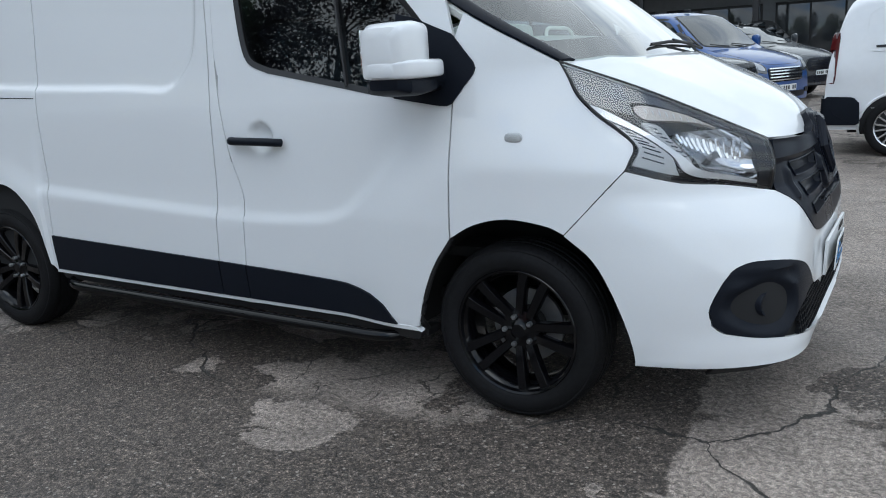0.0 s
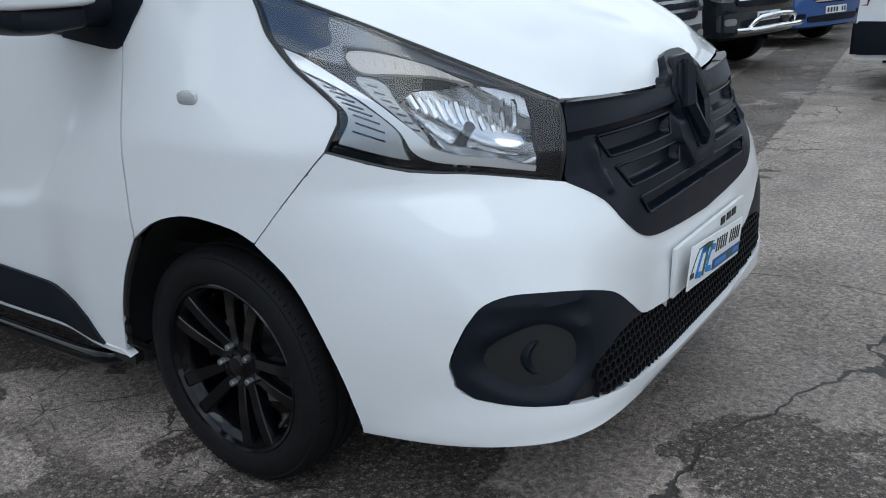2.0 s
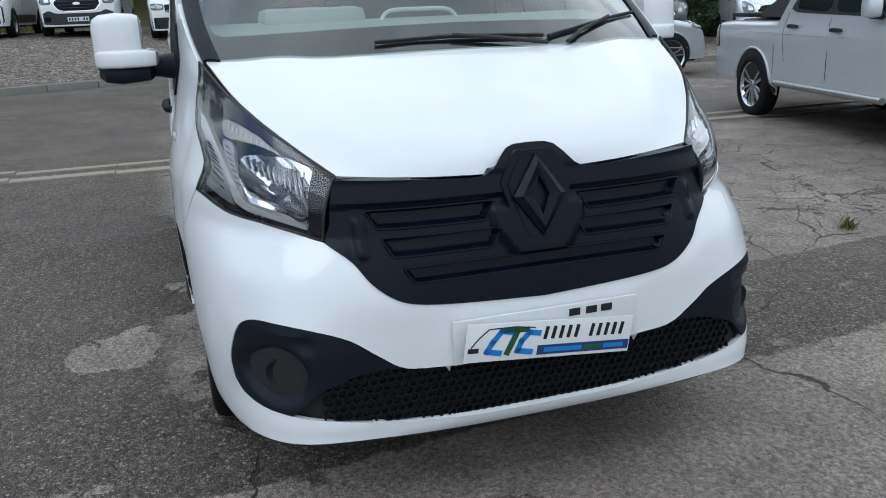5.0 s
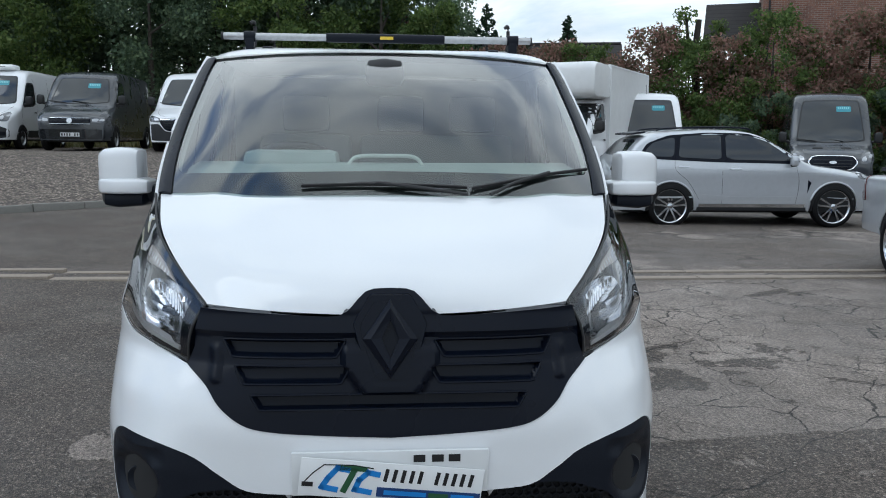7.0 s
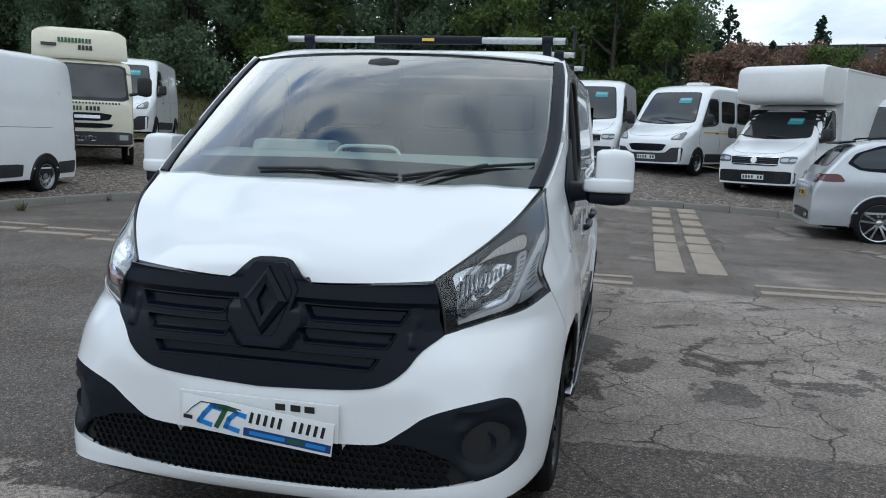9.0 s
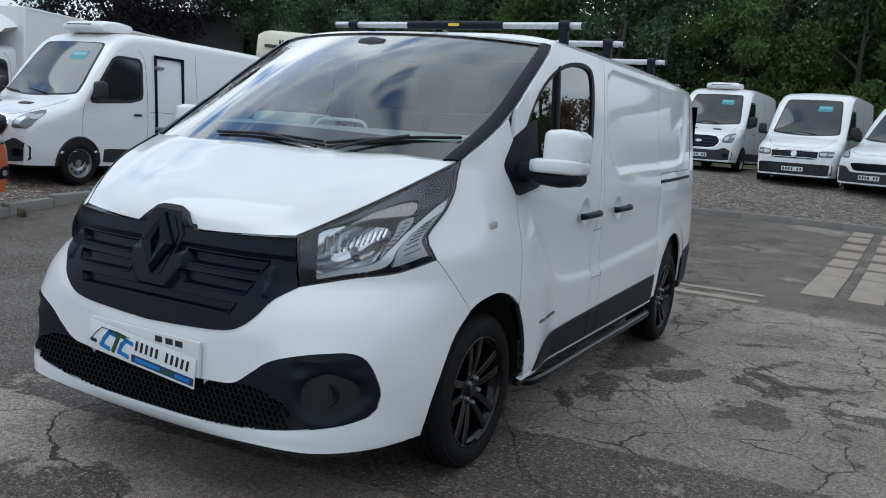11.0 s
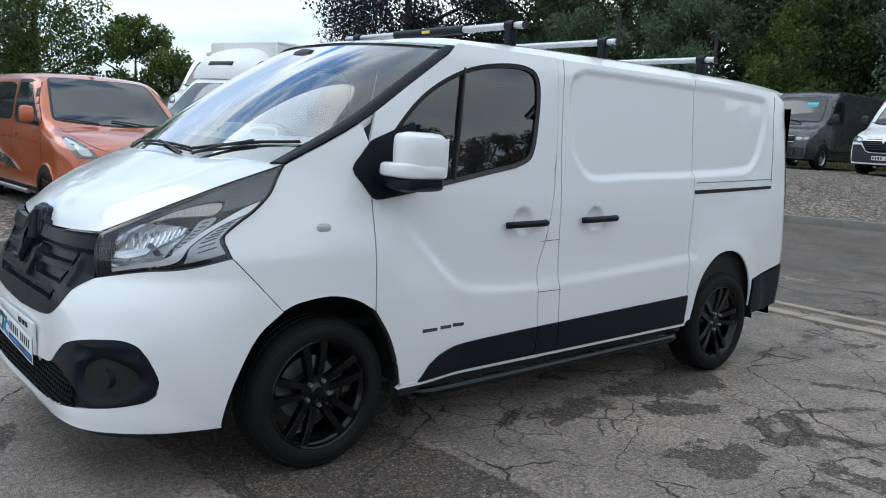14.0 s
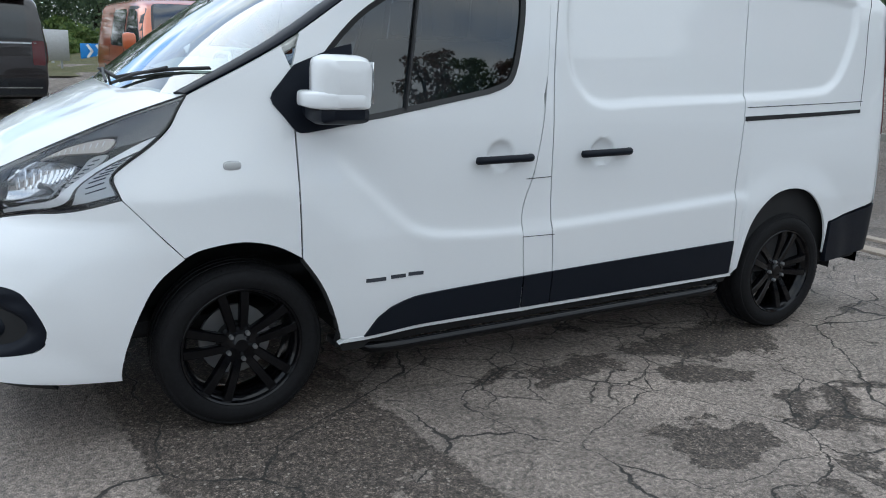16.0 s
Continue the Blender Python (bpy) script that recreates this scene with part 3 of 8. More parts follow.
def at_x(x, z):
    if x <= BEND:
        return WRAP + BEND - x, z
    q = (x - BEND) / (float(np.interp(z, *NOSE)) - BEND)
    return float(np.interp((1 - max(q, 0) ** 1.35) ** (1 / blunt(z)), _across, _along)), z


PRESS = curve([(-1.53, 1.83), (-1.495, 1.70), (-1.505, 1.47), (-1.56, 1.36), (-1.69, 1.275), (-2.0, 1.285), (-2.64, 1.305), (-3.20, 1.335), (-3.36, 1.37), (-3.47, 1.47),
               (-3.57, 1.66), (-3.585, 1.80), (-3.55, 1.85), (-3.2, 1.862), (-2.4, 1.866), (-1.65, 1.87)], 4)
SCOOP = curve([(-.30, 1.13), (-.46, .97), (-.63, .81), (-.75, .735), (-.91, .712), (-1.27, .706), (-1.9, .735), (-2.72, .79)], 5) + [(-2.72, 1.3), (-.2, 1.3)]


def flank(x, z, cups=(-1.14, -1.71)):
    """The left side with its pressed panel and the scoop in the doors."""
    y = half(x, z)
    if z > 1.2:
        y -= .020 * ease(inside((x, z), PRESS), -.008, .034)
    if z < 1.3 and x < -.15:
        y -= .016 * ease(inside((x, z), SCOOP), -.01, .05) * (1 - ease(z, .78, 1.22))
    for cx in cups:   # finger recess behind a handle
        q = math.hypot(x - cx, (z - 1.066) * 1.05) / .068
        if q < 1:
            y -= .026 * (1 - q * q) ** .6
    if x < -2.7:   # flare over the rear wheel
        r = math.hypot(x + 3.06, z - .34)
        y += .016 * ease(.64 - r, 0, .16)
    return (x, y, z)


# lines that the panels share, (x, z) on the flank
LAMP_REAR = curve([(.19, 1.318), (.225, 1.26), (.26, 1.20), (.33, 1.135), (.405, 1.08), (.46, 1.03), (.45, .98), (.44, .95)], 4)
ARCH_FRONT = curve([(.24, .73), (.17, .76), (.03, .778), (-.10, .752), (-.205, .695)], 4)
ARCH_DOOR = curve([(-.205, .695), (-.285, .58), (-.342, .45), (-.378, .325)], 4)
ARCH_NOSE = curve([(.24, .73), (.340, .645), (.410, .52), (.460, .38), (.48, .27)], 4)
WING_SEAM = curve([(.44, .95), (.375, .878), (.305, .80), (.24, .73)], 5)
DOOR_FRONT = [(-.205, .695), (-.20, .94), (-.20, 1.19), (-.198, 1.42)]
PILLAR = curve([(.19, 1.318), (-.16, 1.51), (-.44, 1.70), (-.745, 1.905)], 4)
DOOR_REAR = [(-1.29, .32)] + curve([(-1.295, .50), (-1.275, .70), (-1.275, .83), (-1.325, .98), (-1.355, 1.14), (-1.38, 1.33), (-1.40, 1.62), (-1.415, 1.908)], 3)
SLIDE_FRONT = [(-1.46, .33)] + curve([(-1.455, .52), (-1.425, .86), (-1.42, 1.27), (-1.43, 1.55), (-1.465, 1.908)], 3)
SLIDE_REAR = [(-2.672, .36)] + curve([(-2.655, .56), (-2.635, .79), (-2.64, 1.01), (-2.652, 1.26), (-2.665, 1.57), (-2.69, 1.908)], 3)
ARCH_REAR = curve([(-2.70, .38), (-2.735, .58), (-2.80, .71), (-2.92, .80), (-3.07, .825), (-3.22, .79), (-3.345, .68), (-3.405, .56), (-3.43, .42)], 4)
WINDOW = curve([(-.262, 1.40), (-.40, 1.56), (-.52, 1.665), (-.68, 1.755), (-.86, 1.815), (-1.06, 1.842), (-1.19, 1.835), (-1.255, 1.79), (-1.265, 1.68), (-1.235, 1.50),
                (-1.205, 1.405), (-1.165, 1.365), (-1.08, 1.335)], 3) + [(-.57, 1.238), (-.28, 1.195)]
LAMP_FOOT = curve([(.848, .612, .848), (.73, .75, .884), (.59, .85, .905), (.44, .922, .948)], 6)
LAMP_HEAD = curve([(.822, .562, 1.024), (.70, .648, 1.092), (.575, .725, 1.158), (.43, .788, 1.226), (.19, .845, 1.318)], 6)
FRONT_Y = curve([(0, .645), (.21, .655), (.36, .668), (.44, .69), (.505, .74), (.55, .80), (.612, .848)], 4)   # upper grille, lower edge (y, z)
MOUTH_TOP = curve([(0, .47), (.30, .475), (.43, .485), (.51, .535), (.59, .592), (.69, .627), (.785, .643), (.842, .639), (.880, .60), (.903, .50), (.898, .43)], 4)
MOUTH_FOOT = curve([(.898, .43), (.882, .402), (.84, .386), (.77, .376), (.62, .354), (.43, .324), (.23, .307), (0, .303)], 4)


van = thing("panel_van", "white panel van with black grille, black wheels and roof bars", "van")


def both(name, make, mat, label=""):
    for bm in twin(make):
        part(name, bm, mat, van, label)


def front_wing():
    out = PILLAR[:5] + [(-.198, 1.42)] + DOOR_FRONT[2::-1] + ARCH_FRONT[-2:0:-1] + WING_SEAM[::-1] + LAMP_REAR[-2:0:-1]
    return panel(out, lambda x, z: skin_wing(x, z), .02, .014, gap=.0035)


def skin_wing(x, z):
    p = skin(*at_x(x, z)) if x > BEND else flank(x, z)
    return p


both("front_wing", front_wing, WHITE)


def door_skin():
    """Door below the glass, and the frame round it."""
    low = DOOR_FRONT[:3] + [(-.28, 1.1985), (-.57, 1.2415), (-1.08, 1.3385), (-1.37, 1.3385)] + [p for p in DOOR_REAR[::-1] if p[1] < 1.32] + [(-.378, .325)] + ARCH_DOOR[-2:0:-1]
    frame = [(-1.37, 1.335)] + [p for p in DOOR_REAR if p[1] > 1.34] + [(-.73, 1.908)] + PILLAR[-2:4:-1] + [(-.198, 1.42), (-.20, 1.19), (-.28, 1.195)] + WINDOW[:-2]
    a, b = panel(low, flank, .012, .012, gap=.0035), panel(frame, flank, .03, .02)
    return merge(a, b)


both("front_door", door_skin, WHITE)


def pillar_strip():
    return panel(DOOR_REAR + SLIDE_FRONT[::-1], flank, .03, .012, gap=.0015)


both("centre_pillar_panel", pillar_strip, WHITE)


def slide_door(cups=(-1.71,)):
    return panel(SLIDE_FRONT + SLIDE_REAR[::-1], lambda x, z: flank(x, z, cups), .011, .012, gap=.0045)


def quarter():
    out = SLIDE_REAR + [(-3.75, 1.908), (-3.90, 1.83), (-3.935, 1.6), (-3.94, 1.1), (-3.95, .70), (-3.43, .61)] + ARCH_REAR[::-1]
    return panel(out, flank, .016, .012, gap=.0018)


part("sliding_door", slide_door(), WHITE, van, "white sliding door with a pressed panel")
part("load_side_panel", flip(slide_door(())), WHITE, van)
both("rear_quarter_panel", quarter, WHITE)


def cladding(x0, x1):
    top = curve([(-.475, .325), (-.56, .42), (-.68, .462), (-.83, .478), (-1.30, .503), (-2.65, .56)], 6)
    zs = lambda x: float(np.interp(-x, [-p[0] for p in top], [p[1] for p in top]))
    foot = lambda x: .327 + (-x - .45) * .022
    xs = list(np.linspace(x0, x1, 14))
    return lambda: panel([(x, zs(x)) for x in xs] + [(x, foot(x)) for x in xs[::-1]], flank, .04, .012, lift=.009, gap=.001)


for x0, x1 in ((-.48, -1.288), (-1.294, -1.452), (-1.458, -2.655)):
    both("sill_cladding", cladding(x0, x1), BLACK_PLASTIC, "black plastic cladding along the sill")


def sill():
    return panel([(-.37, .306), (-.40, .327), (-1.5, .347), (-2.67, .372), (-2.68, .357), (-1.5, .332), (-.38, .310)], flank, .05, .03, lift=.004)


both("sill", sill, WHITE)
both("sill_lip", lambda: panel([(-.38, .310), (-1.5, .332), (-2.68, .357), (-2.66, .318), (-1.5, .29), (-.40, .262)], lambda x, z: (x, half(x, z) - .02, z), .06, .03), SEAL)


def step_bar():
    z0 = .262
    pts = [(-.52, .80, z0 + .03), (-.50, .88, z0 + .01), (-.53, .945, z0), (-.62, .968, z0)] + [(x, .972, z0 + (-x - .6) * .02) for x in np.linspace(-.8, -2.4, 8)] + [(-2.52, .965, z0 + .04), (-2.60, .91, z0 + .045), (-2.60, .80, z0 + .06)]
    return tube(curve(pts, 4), .025, 14)


both("side_step_bar", step_bar, GLOSS_BLACK, "black tubular side bar")

# ---------------------------------------------------------------- nose
def bumper():
    top = [at_y(y, z) for y, z in FRONT_Y] + [at_y(y, z) if y < .8 else at_x(x, z) for x, y, z in LAMP_FOOT[1:]]
    arch = [at_x(x, z) for x, z in WING_SEAM[1:-1] + ARCH_NOSE]
    lip = [at_y(y, z) for y, z in curve([(.89, .272), (.81, .287), (.66, .2925), (.50, .284), (.36, .269), (.2, .2585), (0, .2535)], 4)]
    mouth = [at_y(y, z) for y, z in MOUTH_FOOT[::-1]] + [at_y(y, z) for y, z in MOUTH_TOP[-2::-1]]
    out = top + arch + lip + mouth

    def form(a, z):
        x, y, z = skin(a, z)
        if z > .3:   # soft shoulder over the fog lamp opening
            q = inside((a, z), swell)
            x, y = x - .012 * ease(q, -.05, .10), y - .012 * ease(q, -.05, .10) * min(y / .9, 1)
        d = max(.31 - z, 0) / .1
        return (x - .05 * d * d, y - .012 * d * d, z)

    swell = [at_y(y, z) for y, z in ((.30, .61), (.48, .645), (.62, .715), (.76, .735), (.86, .72), (.925, .61), (.935, .48), (.93, .3), (.3, .3))]
    return panel(out, form, .02, .02)


def bumper_whole():
    bm = merge(bumper(), flip(bumper()))
    inner = [f for f in bm.faces if all(abs(v.co.y) < .006 for v in f.verts)]
    bmesh.ops.delete(bm, geom=inner, context="FACES")
    bmesh.ops.remove_doubles(bm, verts=bm.verts, dist=.0025)
    return bm


part("front_bumper", bumper_whole(), WHITE, van, "white front bumper with a black lower intake")


def deep(d):
    def f(a, z):
        x, y, z = skin(a, z)
        k = 1 - d / max(math.hypot(x - .2, y), .1)
        return (.2 + (x - .2) * k, y * k, z)
    return f


part("lower_intake", panel([at_y(y, z) for y, z in shrink(MOUTH_TOP[:-1] + MOUTH_FOOT + [(-y, z) for y, z in MOUTH_FOOT[-2::-1]] + [(-y, z) for y, z in MOUTH_TOP[-2:0:-1]], -.008)],
                           deep(.045), .03, .01), DARK_INSIDE, van)


def fog_frame():
    out = [at_y(y, z) for y, z in curve([(.43, .485), (.51, .535), (.59, .592), (.69, .627), (.785, .643), (.842, .639), (.880, .60), (.903, .50), (.898, .43)], 4)]
    out += [at_y(y, z) for y, z in curve([(.882, .402), (.84, .386), (.76, .375)], 3)] + [at_y(y, z) for y, z in ((.735, .40), (.68, .45), (.58, .485), (.50, .492))]
    hole = skin(*at_y(.785, .49))

    def form(a, z):
        x, y, z = deep(.017)(a, z)
        r = math.hypot(y - hole[1], (z - .49) * 1.05)
        d = .045 * ease(.105 - r, 0, .05)
        brow = .012 * ease(.03 - abs(z - .585), 0, .02) * ease(.11 - abs(y - .77), 0, .05)
        return (x - d - brow, y - d * .35 - brow * .3, z)
    return panel(out, form, .012, .03)


def valance():
    """The dark apron behind and below the bumper's lip."""
    line = curve([(.86, .272), (.81, .287), (.66, .2925), (.50, .284), (.36, .269), (.2, .2585), (0, .2535)], 4)
    out = [at_y(y, z + .012) for y, z in line] + [at_y(y, z - .048) for y, z in line[::-1]]
    return panel(out, deep(.060), .05, .015)


both("valance", valance, SEAL)
both("fog_lamp_surround", fog_frame, BLACK_PLASTIC)


def fog_lamp():
    x, y, z = skin(*at_y(.785, .49))
    return move(lathe([(0, .002), (.020, .003), (.030, .010), (.040, .014), (.044, .008), (.044, -.03)], 28, "X"), pose(x - .062, y - .022, z, 0, 0, 22))


def fog_glass():
    x, y, z = skin(*at_y(.785, .49))
    return move(lathe([(0, .010), (.014, .008), (.024, .0), (.024, -.01)], 24, "X"), pose(x - .060, y - .022, z, 0, 0, 22))


both("fog_lamp", fog_lamp, BLACK_PLASTIC)
both("fog_lamp_lens", fog_glass, FAR_GLASS)


def comb():
    """Honeycomb bars in the lower intake."""
    bm = bmesh.new()
    f = deep(.018)
    s, w = .0150, .0026
    rows = [(r, .302 + r * s * 1.5) for r in range(0, 11)]
    outer = MOUTH_TOP[:-1] + MOUTH_FOOT
    poly = outer + [(-y, z) for y, z in outer[-2:0:-1]]
    for r, z0 in rows:
        n = 50
        for c in range(-n, n + 1):
            y0 = (c + .5 * (r % 2)) * s * 1.732
            if abs(y0) > .72 or inside((y0, z0), poly) < -.01:
                continue
            for ang in (90, 210, 330):
                p = (y0 + s * math.cos(radians(ang)), z0 + s * math.sin(radians(ang)))
                q = (y0 + s * math.cos(radians(ang + 60)), z0 + s * math.sin(radians(ang + 60)))
                if min(inside(p, poly), inside(q, poly)) < -.004 or max(abs(p[0]), abs(q[0])) > .68 + .25 * (.33 - min(z0, .33)):
                    continue
                dy, dz = q[0] - p[0], q[1] - p[1]
                L = math.hypot(dy, dz)
                ny, nz = -dz / L * w, dy / L * w
                quad = [f(*at_y(p[0] + ny, p[1] + nz)), f(*at_y(q[0] + ny, q[1] + nz)), f(*at_y(q[0] - ny, q[1] - nz)), f(*at_y(p[0] - ny, p[1] - nz))]
                back = [(x - .012, y, z) for x, y, z in quad]
                v = [bm.verts.new(k) for k in quad + back]
                for g in ((0, 1, 2, 3), (0, 4, 5, 1), (2, 6, 7, 3)):
                    bm.faces.new([v[i] for i in g])
    bmesh.ops.recalc_face_normals(bm, faces=bm.faces)
    return bm


part("honeycomb_mesh", comb(), COMB_BLACK, van)

GRILLE_HEAD = [(.573, 1.018), (.36, 1.008), (.19, 1.0), (.155, 1.002), (.128, 1.016), (.095, 1.052), (.075, 1.070), (.05, 1.078), (0, 1.080)]
grille_half = FRONT_Y + [(.592, .9)] + GRILLE_HEAD
grille_all = [at_y(y, z) for y, z in grille_half] + [at_y(-y, z) for y, z in grille_half[-2:0:-1]]


SLOTS = ((.165, .49, .905, .023), (.150, .455, .830, .023), (0, .405, .752, .019))   # inner and outer end, height, half height


def slot_line(y0, y1, z, h, d=0.0):
    k = .03 if y0 else 0.0
    return [(y0 - d * bool(y0), z - h - d), (y1 - .022 + d, z - h - d), (y1 + .006 + d, z + h + d), (y0 - k - d * bool(y0), z + h + d)]


def grille_form(a, z):
    x, y, z = skin(a, z)
    q = abs(y)
    hump = .006 * ease(z, 1.0, 1.02)
    cut = max(inside((q, z), slot_line(*k)) if k[0] or q > .02 else k[3] - abs(z - k[2]) for k in SLOTS)
    brow = .016 * ease(z, .935, .957)
    collar = .020 * ease(.085 + .70 * max(min(z, .86) - .765, 0) - q, 0, .02) * ease(z, .765, .785) * (1 - ease(z, .90, .93))
    post = .012 * ease(.020 - abs(q - .52), 0, .012) * ease(z, .80, .82) * (1 - ease(z, .90, .92))
    return (x + .004 + hump + brow + collar + post - .024 * ease(cut, -.0005, .0060), y, z)


part("grille", panel(grille_all, grille_form, .009, .03, cuts=[z + d for _, _, z, h in SLOTS for d in (-h, .0035 - h, h - .0035, h)]), GRILLE_BLACK, van, "satin black grille surround")


def slot_back(q):
    return lambda: panel([at_y(y, z) for y, z in slot_line(*q, .004)], lambda a, z: (skin(a, z)[0] - .018, skin(a, z)[1], z), .04, .006)


def slot_rim(q):
    """The raised bead round a slot."""
    def make():
        line = slot_line(*q, .003)
        line = rounded_line(line if q[0] else line[:3] + [(0, q[2] + q[3] + .003)], bool(q[0]))
        return tube([tuple(np.array(grille_form(*at_y(y, z))) * (0, 1, 1) + np.array((skin(*at_y(y, z))[0] + .006, 0, 0))) for y, z in line], .0034, 6)
    return make


def rounded_line(p, closed):
    """Points close together along an outline, its corners cut."""
    ends = list(zip(p, p[1:] + p[:1])) if closed else list(zip(p, p[1:]))
    out = []
    for (a, b), (c, d) in ends:
        out += [(a + (c - a) * t, b + (d - b) * t) for t in np.linspace(.04, .96, 14)]
    return out + out[:1] if closed else out


for q in SLOTS:
    both("grille_slot", slot_back(q), GRILLE_BLACK)
    both("slot_rim", slot_rim(q), GRILLE_BLACK)


def prism(outline, depth, at, inset=0.0):
    """A flat shape in the y-z plane with depth along x and an inset front."""
    bm = bmesh.new()
    a = [bm.verts.new((0, y, z)) for y, z in outline]
    b = [bm.verts.new((depth, y, z)) for y, z in (shrink(outline, inset) if inset else outline)]
    bm.faces.new(b)
    for i in range(len(a)):
        j = (i + 1) % len(a)
        bm.faces.new((a[i], a[j], b[j], b[i]))
    bmesh.ops.recalc_face_normals(bm, faces=bm.faces)
    return move(bm, at)


tilt = pose(.918, 0, .930, 0, -15, 0)
shield = [(-.118, .045), (-.104, .075), (-.070, .130), (-.055, .140), (.055, .140), (.070, .130), (.104, .075), (.118, .045), (.092, -.05), (.060, -.135), (.040, -.150), (-.040, -.150), (-.060, -.135), (-.092, -.05)]
part("badge_shield", prism(shield, .022, tilt, .008), GRILLE_BLACK, van)
part("shield_face", prism([(y * .80, z * .82) for y, z in shield], .026, tilt, .004), GRILLE_BLACK, van)


def diamond():
    o, i = [(0, .120), (.084, 0), (0, -.120), (-.084, 0)], [(0, .058), (.026, 0), (0, -.058), (-.026, 0)]
    bm = bmesh.new()
    ring = [[bm.verts.new((d, y * k, z * k)) for y, z in s] for s, d, k in ((o, .020, 1), (o, .036, .97), ([(a[0] * .55 + b[0] * .45, a[1] * .55 + b[1] * .45) for a, b in zip(o, i)], .050, 1), (i, .044, 1), (i, .022, .95))]
    for a, b in zip(ring, ring[1:]):
        for k in range(4):
            bm.faces.new((a[k], a[(k + 1) % 4], b[(k + 1) % 4], b[k]))
    bm.faces.new(ring[-1])
    bmesh.ops.recalc_face_normals(bm, faces=bm.faces)
    return move(bm, tilt)


part("diamond_badge", diamond(), GRILLE_BLACK, van, smooth=False)

# ---------------------------------------------------------------- headlamps
rear3 = [skin_wing(x, z) for x, z in LAMP_REAR[::-1]]
inner3 = curve([LAMP_FOOT[0], (.836, .586, .94), LAMP_HEAD[0]], 6)


def along(line, t):
    d = np.concatenate([[0], np.cumsum([math.dist(a, b) for a, b in zip(line, line[1:])])])
    return np.array([np.interp(t * d[-1], d, [p[k] for p in line]) for k in range(3)])


def lamp_skin(u, v):
    """The lamp's outer face: u from the grille to the wing, v from the bumper up to the bonnet."""
    c00, c10, c01, c11 = (np.array(p) for p in (LAMP_FOOT[0], LAMP_FOOT[-1], LAMP_HEAD[0], LAMP_HEAD[-1]))
    p = (1 - v) * along(LAMP_FOOT, u) + v * along(LAMP_HEAD, u) + (1 - u) * along(inner3, v) + u * along(rear3, v)
    p = p - ((1 - u) * (1 - v) * c00 + u * (1 - v) * c10 + (1 - u) * v * c01 + u * v * c11)
    w = min(max(v, 0), 1)
    return p + np.array((.72, .55, .35)) * .03 * 4 * w * (1 - w) * (1 - .6 * u)


def lamp_face(depth=0.0):
    """The same face sunk inwards along its own normal."""
    def f(u, v):
        du = lamp_skin(min(u + .01, 1), v) - lamp_skin(max(u - .01, 0), v)
        dv = lamp_skin(u, min(v + .01, 1)) - lamp_skin(u, max(v - .01, 0))
        n = np.cross(du, dv)
        n = n / max(np.linalg.norm(n), 1e-9)
        if n @ np.array((.6, .6, .5)) < 0:
            n = -n
        return tuple(lamp_skin(u, v) - n * depth)
    return f


unit = [(u, 0) for u in np.linspace(0, 1, 9)[:-1]] + [(1, v) for v in np.linspace(0, 1, 9)[:-1]] + [(u, 1) for u in np.linspace(1, 0, 9)[:-1]] + [(0, v) for v in np.linspace(1, 0, 9)[:-1]]
LC = (.3, .4, .9)


def dish(u, v):
    """The bowl of the main reflector."""
    r = min(math.hypot((u - .34) / .27, (v - .44) / .42), 1)
    return lamp_face(.016 + .055 * (1 - r ** 2.5))(u, v)


